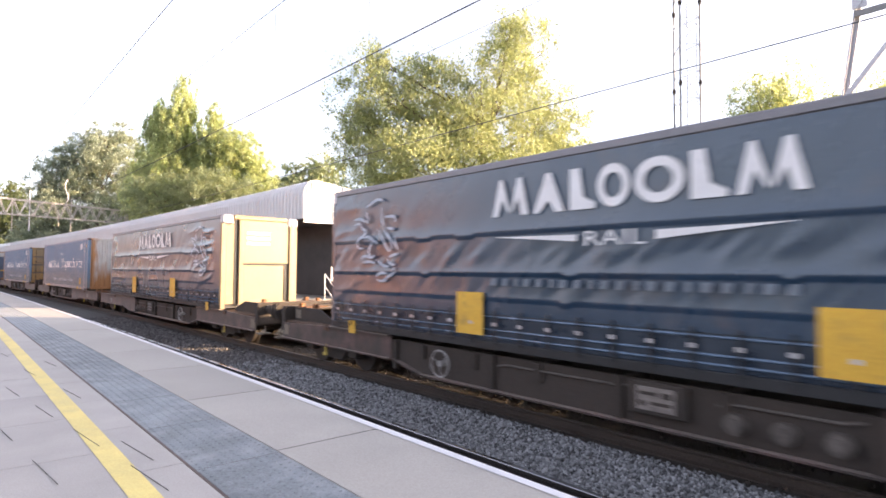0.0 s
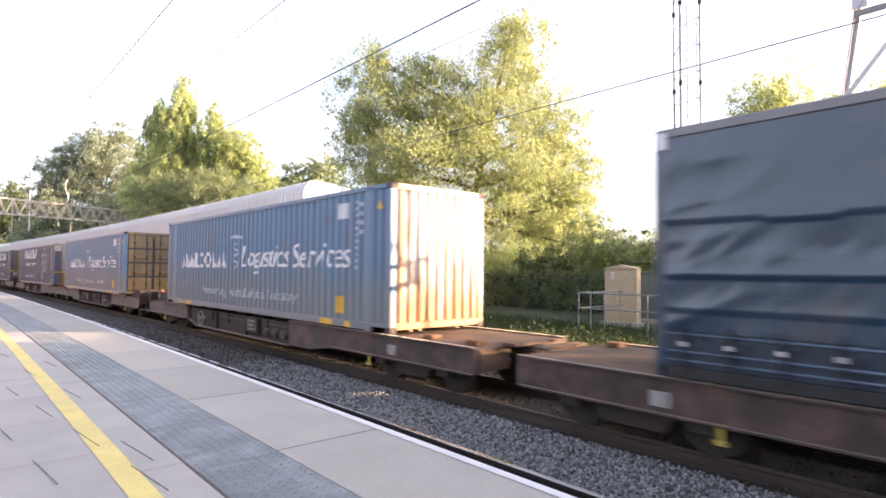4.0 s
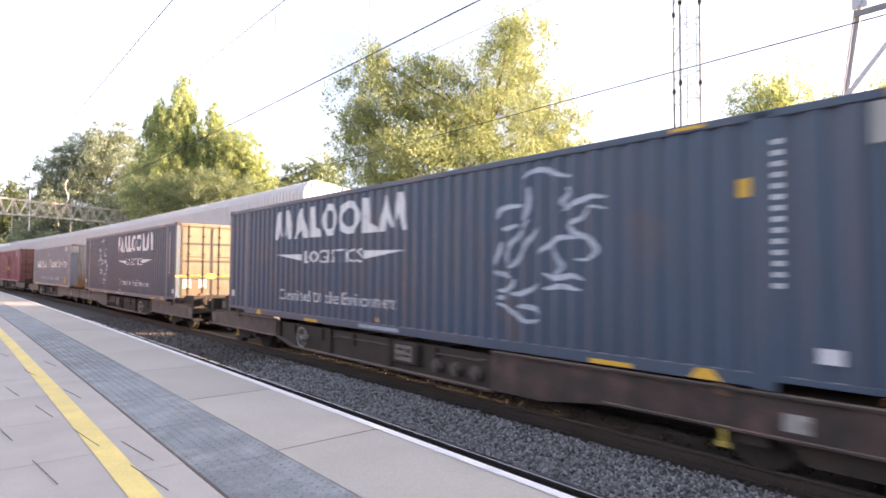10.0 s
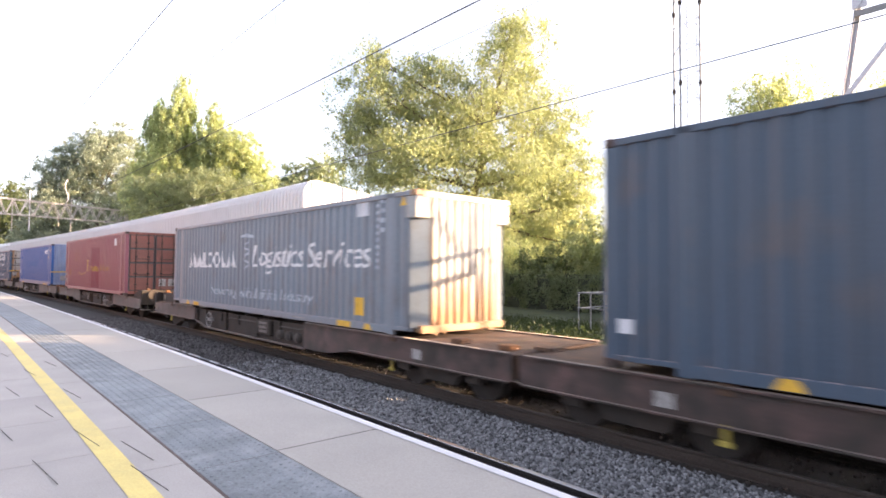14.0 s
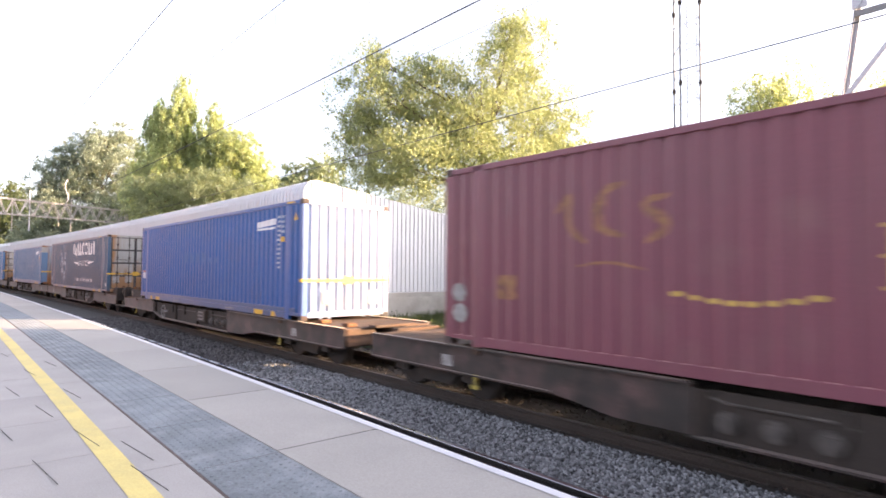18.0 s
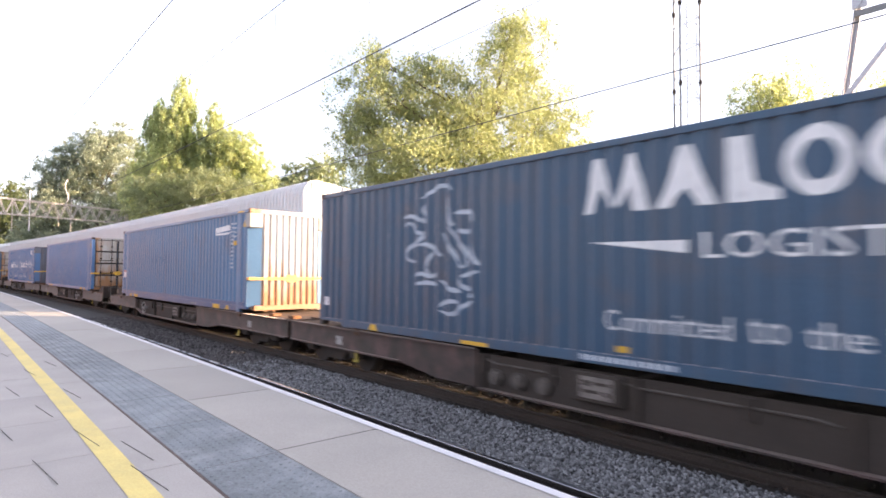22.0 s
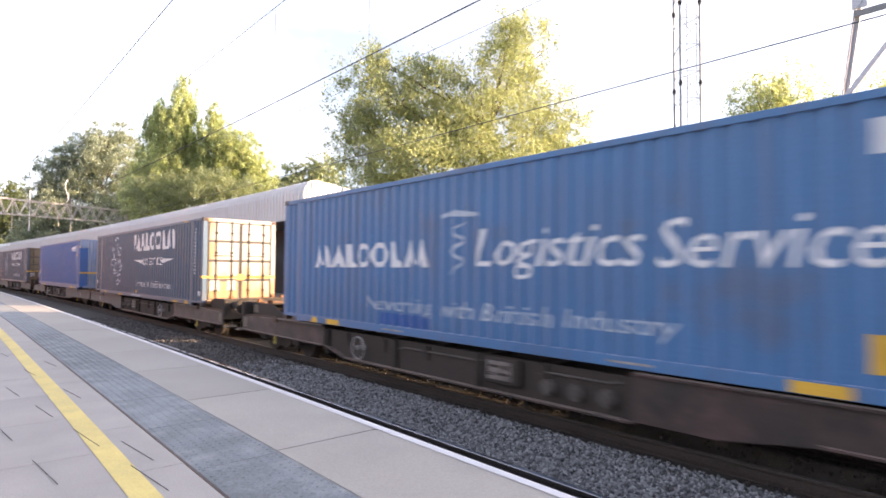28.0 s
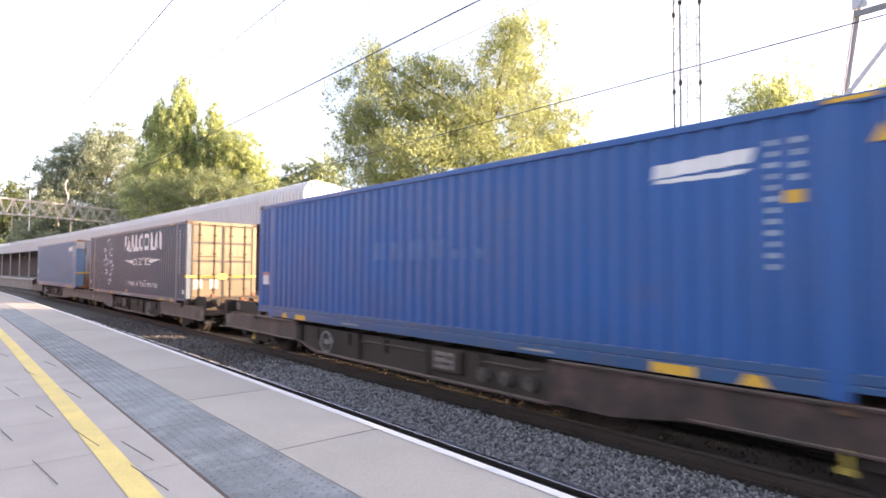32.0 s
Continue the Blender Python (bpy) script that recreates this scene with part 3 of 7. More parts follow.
def emblem_blocks(mat, x0, x1, z0, z1):
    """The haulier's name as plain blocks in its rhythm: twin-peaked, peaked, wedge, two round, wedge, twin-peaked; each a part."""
    w = x1 - x0

    def block(kind, a, b):
        d, m = b - a, (a + b) / 2

        def draw(bm):
            if kind == "twin":
                poly(bm, [(a, z0), (a + 0.19 * d, z1), (a + 0.29 * d, z1), (m - 0.02 * d, z0 + 0.16 * (z1 - z0)), (m - 0.05 * d, z0 + 0.06 * (z1 - z0)), (a + 0.27 * d, z0 + 0.45 * (z1 - z0)), (a + 0.17 * d, z0)])
                poly(bm, [(b, z0), (b - 0.2 * d, z0), (b - 0.29 * d, z0 + 0.45 * (z1 - z0)), (m + 0.05 * d, z0 + 0.06 * (z1 - z0)), (m + 0.02 * d, z0 + 0.16 * (z1 - z0)), (b - 0.31 * d, z1), (b - 0.19 * d, z1)])
            elif kind == "peak":
                poly(bm, [(a, z0), (m - 0.08 * d, z1), (m + 0.08 * d, z1), (b, z0), (b - 0.28 * d, z0), (m, z0 + 0.3 * (z1 - z0)), (a + 0.2 * d, z0)])
            elif kind == "wedge":
                poly(bm, [(a, z0), (b, z0), (b, z0 + 0.14 * (z1 - z0)), (a + 0.55 * d, z0 + 0.3 * (z1 - z0)), (a + 0.4 * d, z1), (a, z1)])
            else:
                hoop(bm, m, (z0 + z1) / 2, d / 2, (z1 - z0) / 2)
        return draw
    return [("emblem_block", mat, block(kind, x0 + f0 * w, x0 + f1 * w), "") for kind, f0, f1 in (
        ("twin", 0.0, 0.168), ("peak", 0.187, 0.315), ("wedge", 0.336, 0.43), ("round", 0.436, 0.546), ("round", 0.558, 0.708), ("wedge", 0.724, 0.82), ("twin", 0.838, 1.0))]


def stroke(bm, pts, w):
    """A tapering brush stroke through points."""
    fine = []
    for i in range(len(pts) - 1):
        p0, p1, p2, p3 = pts[max(i - 1, 0)], pts[i], pts[i + 1], pts[min(i + 2, len(pts) - 1)]
        for k in range(5):
            a = k / 5
            fine.append(tuple(q1 + 0.5 * a * (q2 - q0 + a * (2 * q0 - 5 * q1 + 4 * q2 - q3 + a * (3 * (q1 - q2) + q3 - q0))) for q0, q1, q2, q3 in zip(p0, p1, p2, p3)))
    pts = fine + [pts[-1]]
    n = len(pts)
    left, right = [], []
    for i, (x, z) in enumerate(pts):
        a, b = pts[max(0, i - 1)], pts[min(n - 1, i + 1)]
        d = math.hypot(b[0] - a[0], b[1] - a[1]) or 1
        nx, nz = -(b[1] - a[1]) / d, (b[0] - a[0]) / d
        q = w * (0.25 + 0.75 * math.sin(math.pi * (i + 0.3) / n))
        left.append(bm.verts.new((x + nx * q, 0, z + nz * q)))
        right.append(bm.verts.new((x - nx * q, 0, z - nz * q)))
    for i in range(n - 1):
        bm.faces.new((left[i], left[i + 1], right[i + 1], right[i]))


def crest(mat, x0, x1, z0, z1, flip=False):
    """The heraldic device as a sheaf of plain brush strokes, each a part."""
    out = []
    def at(a, b):
        return x0 + (1 - a if flip else a) * (x1 - x0), z0 + b * (z1 - z0)
    for pts in (((0.27, 0.93), (0.39, 0.96), (0.5, 1.0), (0.62, 1.0), (0.68, 0.96)), ((0.31, 0.87), (0.29, 0.83), (0.34, 0.78), (0.3, 0.73)), ((0.0, 0.78), (0.12, 0.79), (0.24, 0.76), (0.34, 0.72)),
                ((0.01, 0.71), (0.12, 0.73), (0.2, 0.66), (0.29, 0.63), (0.23, 0.57), (0.12, 0.53), (0.07, 0.46), (0.14, 0.41), (0.23, 0.41)), ((0.22, 0.54), (0.35, 0.55), (0.47, 0.5), (0.55, 0.45)),
                ((0.44, 0.49), (0.38, 0.42), (0.35, 0.36), (0.41, 0.3)), ((0.18, 0.28), (0.26, 0.31), (0.41, 0.29), (0.5, 0.32)), ((0.2, 0.22), (0.35, 0.24), (0.5, 0.22)), ((0.54, 0.26), (0.65, 0.2), (0.74, 0.18), (0.81, 0.18)),
                ((0.64, 0.9), (0.64, 0.79), (0.67, 0.7), (0.7, 0.69)), ((0.7, 0.78), (0.8, 0.78), (0.91, 0.77), (0.94, 0.7)), ((0.75, 0.65), (0.84, 0.63), (0.91, 0.63)), ((0.56, 0.63), (0.63, 0.55), (0.7, 0.47), (0.78, 0.38), (0.83, 0.36)),
                ((0.64, 0.68), (0.75, 0.57), (0.84, 0.49), (0.86, 0.42), (0.84, 0.36)), ((0.91, 0.54), (0.93, 0.46), (0.97, 0.4), (1.0, 0.38)), ((0.81, 0.29), (0.88, 0.31), (0.99, 0.33)), ((0.78, 0.28), (0.8, 0.23), (0.88, 0.2), (0.93, 0.2)),
                ((0.54, 0.05), (0.57, 0.08), (0.67, 0.1), (0.76, 0.09)), ((0.54, 0.02), (0.62, 0.0), (0.72, 0.01), (0.78, 0.05), (0.88, 0.09), (0.94, 0.11)), ((0.88, 0.15), (0.94, 0.15))):
        out.append(("crest_stroke", mat, many((stroke, [at(*p) for p in pts], 0.04 * (z1 - z0) / 2.2)), ""))
    return out


def code_column(mat, x0, x1, z0, z1, n=9):
    """A column of small unreadable marks, each a part."""
    h = (z1 - z0) / n
    c, w = (x0 + x1) / 2, 0.3 * (x1 - x0)

    def mark(k):
        return lambda bm: quad(bm, c - w * (0.75 + 0.25 * math.sin(k * 2.3)), c + w, z0 + (k + 0.2) * h, z0 + (k + 0.68) * h)
    return [("code_mark", mat, mark(k), "") for k in range(n)]


def container(name, label, paint_mat, length=13.716, height=2.896, end="ribs", end_mat=None, end_label="", art=(), rail_mat=None, chamfer=False):
    """A 45 or 50 foot steel box: origin at the middle of its underside, front end at +x, art on the side at -y."""
    end_mat = end_mat or paint_mat
    root = thing(name, label, "container", group="freight containers on the train")
    a = length / 2
    post = a - 6.096 if length < 15 else a - 6.57
    h = height
    yo = W / 2
    p0, p1 = -a + post, a - post
    for sign in (-1, 1):
        bm = bmesh.new()
        wave_panel(bm, p0 + 0.11, p1 - 0.11, 0.16, h - 0.1, sign * (yo - 0.012), sign)
        for q0, q1 in ((-a + 0.16, p0 - 0.11), (p1 + 0.11, a - 0.16)):
            wave_panel(bm, q0, q1, 0.16, h - 0.1, sign * (yo - 0.012), sign)
        part("side_panel", bm, paint_mat, root)
        bm = bmesh.new()
        bbox(bm, -a + 0.16, a - 0.16, sign * yo - 0.06 * (sign > 0), sign * yo + 0.06 * (sign < 0), h - 0.105, h - 0.015, 0.008)
        part("top_rail", bm, paint_mat, root)
        bm = bmesh.new()
        bbox(bm, p0 + 0.1, p1 - 0.1, sign * yo - 0.07 * (sign > 0), sign * yo + 0.07 * (sign < 0), 0.02, 0.165, 0.008)
        for q0, q1 in ((-a + 0.16, p0 - 0.1), (p1 + 0.1, a - 0.16)):
            bbox(bm, q0, q1, sign * yo - 0.07 * (sign > 0), sign * yo + 0.07 * (sign < 0), 0.1, 0.165, 0.008)
        part("bottom_rail", bm, rail_mat or paint_mat, root)
        if rail_mat:
            bm = bmesh.new()
            bbox(bm, -a + 0.17, a - 0.31, sign * (yo - 0.007) - 0.05 * (sign > 0), sign * (yo - 0.007) + 0.05 * (sign < 0), 0.178, 0.275, 0.006)
            part("rail_band", bm, rail_mat, root)
        for x in (p0, p1):
            bm = bmesh.new()
            bbox(bm, x - 0.11, x + 0.11, sign * yo - 0.09 * (sign > 0), sign * yo + 0.09 * (sign < 0), 0.0, h - 0.02, 0.012)
            part("lifting_post", bm, paint_mat, root)
        for x, mat in ((-a + 0.08, paint_mat), (a - 0.08, end_mat)):
            bm = bmesh.new()
            cut = chamfer and x > 0
            if cut:
                # the forward posts are cut off at a slant below a square shoulder
                prism(bm, [(a - 0.26, sign * yo), (a - 0.2, sign * yo), (a - 0.01, sign * (yo - 0.36)), (a - 0.08, sign * (yo - 0.36)), (a - 0.26, sign * (yo - 0.12))], 0.11, h - 0.52)
                part("corner_post", bm, paint_mat, root, "slanted corner post")
                bm = bmesh.new()
                bbox(bm, a - 0.3, a, sign * yo - 0.36 * (sign > 0), sign * yo + 0.36 * (sign < 0), h - 0.519, h - 0.119, 0.015)
                part("corner_shoulder", bm, M_SHOULDER if mat in (M_ENDWHITE, M_RUSTBLUE) else mat, root, "square shoulder above the slanted post")
            else:
                bbox(bm, x - 0.08, x + 0.08, sign * yo - 0.15 * (sign > 0), sign * yo + 0.15 * (sign < 0), 0.11, h - 0.12, 0.012)
                part("corner_post", bm, mat if sign > 0 else paint_mat, root)
            for z in (0.0, h - 0.118):
                if cut and z == 0.0:
                    continue
                bm = bmesh.new()
                bbox(bm, x - 0.084, x + 0.084, sign * (yo + 0.004) - 0.16 * (sign > 0), sign * (yo + 0.004) + 0.16 * (sign < 0), z, z + 0.118, 0.012)
                part("corner_casting", bm, mat if cut else M_FRAME, root)
    bm = bmesh.new()
    n = 40
    for k in range(n):
        x0, x1 = -a + 0.05 + k * (length - 0.1) / n, -a + 0.05 + (k + 1) * (length - 0.1) / n
        box(bm, x0, x1, -yo + 0.06, yo - 0.06, h - 0.06, h - (0.02 if k % 2 else 0.04))
    part("roof", bm, paint_mat, root)
    bm = bmesh.new()
    box(bm, -a + 0.05, a - 0.05, -yo + 0.08, yo - 0.08, 0.1, 0.16)
    part("floor", bm, M_UNDER, root)
    for x, s, kind, mat in ((a, 1, end, end_mat), (-a, -1, "door" if end == "ribs" else "ribs", paint_mat)):
        for z0, z1, nm in ((h - 0.13, h - 0.012, "end_header"), (0.06, 0.2, "end_sill")):
            bm = bmesh.new()
            bbox(bm, min(x, x - s * 0.1), max(x, x - s * 0.1), -yo + 0.16, yo - 0.16, z0, z1, 0.01)
            part(nm, bm, mat, root)
        if kind == "ribs":
            bm = bmesh.new()
            rows = []
            in_by = 0.37 if chamfer and s > 0 else 0.15
            y0, y1 = -yo + in_by, yo - in_by
            n = 9
            for k in range(n):
                for f, o in ((0, 0), (0.2, 0), (0.38, 0.05), (0.82, 0.05)):
                    rows.append((y0 + (k + f) / n * (y1 - y0), o))
            rows.append((y1, 0))
            vs = [(bm.verts.new((x - s * (0.02 + 0.05 - o), y, 0.19)), bm.verts.new((x - s * (0.02 + 0.05 - o), y, h - 0.125))) for y, o in rows]
            for r, q in zip(vs, vs[1:]):
                bm.faces.new((r[0], q[0], q[1], r[1]))
            part("end_panel", bm, mat, root, end_label if s > 0 else "")
            for y in (-0.62, 0.62):
                for sg in (-1, 1):
                    bm = bmesh.new()
                    plate(bm, [(x - s * 0.01, 0.02), (x - s * 0.05, 0.02), (x - s * 0.05, 0.12), (x - s * 0.01, 0.12)], y + sg * 0.12 - 0.03, y + sg * 0.12 + 0.03)
                    part("lug", bm, mat, root)
        else:
            for y0, y1 in ((-yo + 0.16, -0.01), (0.01, yo - 0.16)):
                bm = bmesh.new()
                bbox(bm, min(x - s * 0.05, x - s * 0.02), max(x - s * 0.05, x - s * 0.02), y0, y1, 0.2, h - 0.13, 0.006)
                hz = (h - 0.33) / 4
                leaf = part("door_leaf", bm, M_DOORGAP if s > 0 else mat, root, end_label if s > 0 else "")
                for k in range(4 if s > 0 else 0):
                    bm = bmesh.new()
                    bbox(bm, x - 0.022, x - 0.002, y0 + 0.05, y1 - 0.05, 0.2 + k * hz + 0.04, 0.2 + (k + 1) * hz - 0.04, 0.012)
                    part("door_panel", bm, mat, leaf)
                for y in (y0 + 0.28, y1 - 0.28):
                    bm = bmesh.new()
                    rod(bm, (x + s * 0.018, y, 0.12), (x + s * 0.018, y, h - 0.07), 0.017, 6)
                    for z in (0.5, 1.0, 1.75, 2.4):
                        if z < h - 0.2:
                            box(bm, min(x, x + s * 0.04), max(x, x + s * 0.04), y - 0.05, y + 0.05, z - 0.03, z + 0.03)
                    part("locking_bar", bm, M_UNDER, leaf, "grimy steel locking bar")
                for z in (0.95, 1.65):
                    bm = bmesh.new()
                    box(bm, min(x + s * 0.012, x + s * 0.034), max(x + s * 0.012, x + s * 0.034), y0 + 0.2, y1 - 0.2, z - 0.014, z + 0.014)
                    part("door_handle", bm, M_UNDER, leaf)
    # lettering and marks on the camera side; u counts from the rear end
    for nm, mat, draw, lab in art:
        bm = bmesh.new()
        draw(bm)
        for v in bm.verts:
            v.co.x -= a
        drape(bm, p0 + 0.11, p1 - 0.11, -yo + 0.012)
        if lab.startswith("rail:"):
            for v in bm.verts:
                v.co.y = -yo - 0.004
            lab = lab[5:]
        part(nm, bm, mat, root, lab)
    return root


def end_band(root, length, z, mat=None):
    """A yellow height band painted round the front end."""
    bm = bmesh.new()
    a = length / 2
    box(bm, a + 0.002, a + 0.006, -W / 2, W / 2, z - 0.035, z + 0.035)
    box(bm, a - 0.14, a + 0.005, -W / 2 - 0.008, -W / 2 - 0.004, z - 0.035, z + 0.035)
    box(bm, a + 0.004, a + 0.009, -0.12, 0.14, z - 0.1, z + 0.1)
    part("warning_band", bm, mat or M_MARKY, root, "yellow height warning band")


def marks_45():
    return [("triangle_mark", M_MARKY, lambda bm: poly(bm, [(13.26, 2.40), (13.46, 2.40), (13.36, 2.58)]), "rail:yellow warning triangle"),
            ("base_mark", M_MARKY, lambda bm: quad(bm, 11.1, 11.62, 0.03, 0.15), "rail:yellow paint on the bottom rail"),
            ("base_mark", M_MARKY, lambda bm: quad(bm, 2.1, 2.6, 0.03, 0.14), "rail:yellow paint on the bottom rail"),
            *[("wear_pad", M_DUSTW, many((quad, u, u + 0.62, 0.075, 0.105)), "rail:pale worn pad") for u in (4.2, 9.05)],
            ("post_mark", M_MARKY, lambda bm: poly(bm, [(1.4, 0.03), (1.7, 0.03), (1.62, 0.15), (1.48, 0.15)]), "rail:yellow lifting mark"),
            ("post_mark", M_MARKY, lambda bm: poly(bm, [(12.08, 0.03), (12.38, 0.03), (12.3, 0.15), (12.16, 0.15)]), "rail:yellow lifting mark")]


def art_services(txt=M_MARKW, small=M_FADED, patch=False):
    out = [*emblem_blocks(txt, 1.52, 5.48, 1.26, 1.74),
           ("crest_mark", small, many((stroke, [(5.85, 2.1), (6.1, 2.16), (6.4, 2.13), (6.75, 2.1)], 0.05), (stroke, [(6.45, 2.0), (6.1, 1.85), (6.38, 1.7), (6.08, 1.52), (6.35, 1.36), (6.05, 1.15)], 0.03)), "worn white flourish"),
           ("lettering", txt, lambda bm: word(bm, "Logistics", 6.66, 9.55, 1.08, 1.86, 0.25), "white italic lettering"),
           ("lettering", txt, lambda bm: word(bm, "Services", 9.7, 12.28, 1.25, 1.84, 0.25), "white italic lettering"),
           *words("small_lettering", small, "Networking with British Industry", 3.62, 9.98, 0.36, 0.7, "worn white lettering", 0.15),
           ("label", M_LABEL, lambda bm: quad(bm, 11.8, 12.16, 2.29, 2.62), "white square label"),
           ("notice", M_MARKY, lambda bm: quad(bm, 11.75, 12.08, 0.29, 0.65), "yellow notice panel"),
           *code_column(small, 12.4, 12.53, 1.2, 2.68, 11), *code_column(small, 12.6, 12.73, 1.9, 2.66, 4)]
    if patch:
        out.append(("repaint_patch", M_BRIGHT, lambda bm: quad(bm, 4.05, 5.5, 0.18, 0.4), "freshly repainted blue patch"))
    return out + marks_45()


def art_navy(crest_first):
    c0, b0 = (2.99, 6.93) if crest_first else (10.55, 2.96)
    return [*emblem_blocks(M_MARKW, b0, b0 + 5.46, 1.95, 2.66),
            ("lettering", M_MARKW, lambda bm: word(bm, "LOGISTICS", b0 + 1.57, b0 + 4.0, 1.36, 1.65), "white capitals"),
            ("wedge_mark", M_MARKW, lambda bm: poly(bm, [(b0 + 0.06, 1.58), (b0 + 1.38, 1.42), (b0 + 1.38, 1.57)]), "white wedge"),
            ("wedge_mark", M_MARKW, lambda bm: poly(bm, [(b0 + 4.06, 1.43), (b0 + 5.4, 1.58), (b0 + 4.06, 1.6)]), "white wedge"),
            *words("small_lettering", M_LABEL, "Committed to the Environment", b0 + 0.3, b0 + 5.15, 0.47, 0.73, "white lettering", 0.0, 0.0),
            ("top_mark", M_MARKY, lambda bm: quad(bm, 13.4, 13.8, 2.82, 2.86), "rail:yellow mark on the top rail"),
            *crest(M_FADED, c0, c0 + 1.98, 0.48, 2.64, not crest_first),
            *code_column(M_LABEL, 14.42, 14.6, 1.02, 2.6, 14),
            ("notice", M_MARKY, lambda bm: quad(bm, 14.12, 14.3, 2.0, 2.2), "small yellow notice"),
            ("label", M_LABEL, lambda bm: quad(bm, 14.85, 15.06, 0.33, 0.48), "small white label"), ("label", M_LABEL, lambda bm: quad(bm, 0.2, 0.4, 0.44, 0.62), "small white label"),
            *[("rail_mark", M_FADED, many((quad, 6.9 + k * 0.11, 6.98 + k * 0.11, 0.06, 0.13)), "rail:") for k in range(12)],
            ("notice", M_MARKY, lambda bm: quad(bm, 7.42, 7.56, 0.2, 0.28), "small yellow notice"),
            ("base_mark", M_MARKY, lambda bm: quad(bm, 12.3, 12.9, 0.03, 0.09), "rail:yellow paint on the bottom rail"),
            ("base_mark", M_MARKY, lambda bm: quad(bm, 4.6, 5.2, 0.03, 0.09), "rail:yellow paint on the bottom rail"),
            ("post_mark", M_MARKY, lambda bm: poly(bm, [(13.6, 0.03), (13.95, 0.03), (13.85, 0.15), (13.7, 0.15)]), "rail:yellow lifting mark"),
            ("post_mark", M_MARKY, lambda bm: poly(bm, [(1.95, 0.03), (2.25, 0.03), (2.17, 0.15), (2.03, 0.15)]), "rail:yellow lifting mark")]


def art_plain(txt=M_MARKW, wordmark=None):
    out = [("logo_panel", txt, many((poly, [(11.1, 2.3), (12.2, 2.36), (12.25, 2.52), (11.15, 2.46)]), (poly, [(11.15, 2.24), (12.1, 2.24), (12.2, 2.3), (11.2, 2.29)])), "white slanted logo bars"),
           *code_column(M_FADED, 12.34, 12.48, 1.21, 2.6, 12), *code_column(M_FADED, 12.58, 12.72, 2.1, 2.6, 4),
           ("notice", M_MARKY, lambda bm: quad(bm, 12.53, 12.7, 1.9, 2.03), "orange square mark"),
           ("label", M_LABEL, lambda bm: quad(bm, 0.26, 0.6, 0.82, 1.06), "white label"), ("label_heading", M_PALERED, lambda bm: quad(bm, 0.26, 0.6, 1.065, 1.14), "red heading of a label")]
    out.append(("top_mark", M_MARKY, lambda bm: quad(bm, 12.9, 13.3, 2.82, 2.86), "rail:yellow mark on the top rail"))
    if wordmark:
        out += [("worn_letter", wordmark, many((quad, 5.26 + k * 0.28, 5.46 + k * 0.28 - 0.05 * (k % 2), 1.4, 1.4 + (0.34 if k < 8 else 0.16))), "") for k in range(11)]
    return out + marks_45()


def worn_name():
    """The ghost of a painted-out name."""
    out = []
    for k, (w, h) in enumerate(((0.2, 0.3), (0.2, 0.36), (0.1, 0.4), (0.07, 0.3), (0.18, 0.33), (0.2, 0.3), (0.16, 0.3), (0.08, 0.42))):
        u = 4.55 + k * 0.33
        out.append(("worn_letter", M_GHOST, many((quad, u, u + 0.05, 1.42, 1.42 + h), (quad, u + w, u + w + 0.04, 1.44, 1.4 + h), (quad, u, u + w, 1.42 + 0.1 * (k % 3), 1.46 + 0.1 * (k % 3))), ""))
    return out


M_GHOST = surf("painted_out_blue", (0.045, 0.1, 0.2), 0.6, var=0.3, scale=7, dirt=(0.08, 0.165, 0.29), dirt_amount=0.5, dirt_scale=8)
M_WORN_OCHRE = surf("worn_ochre", (0.27, 0.13, 0.06), 0.6, var=0.25, scale=5, dirt=(0.15, 0.045, 0.06), dirt_amount=0.5, dirt_scale=9)
M_WORN_BLUE = surf("worn_pale_blue", (0.07, 0.13, 0.3), 0.6, var=0.2, scale=5)
M_FAINT = surf("faint_curtain_lettering", (0.14, 0.165, 0.2), 0.6, var=0.2, scale=5)

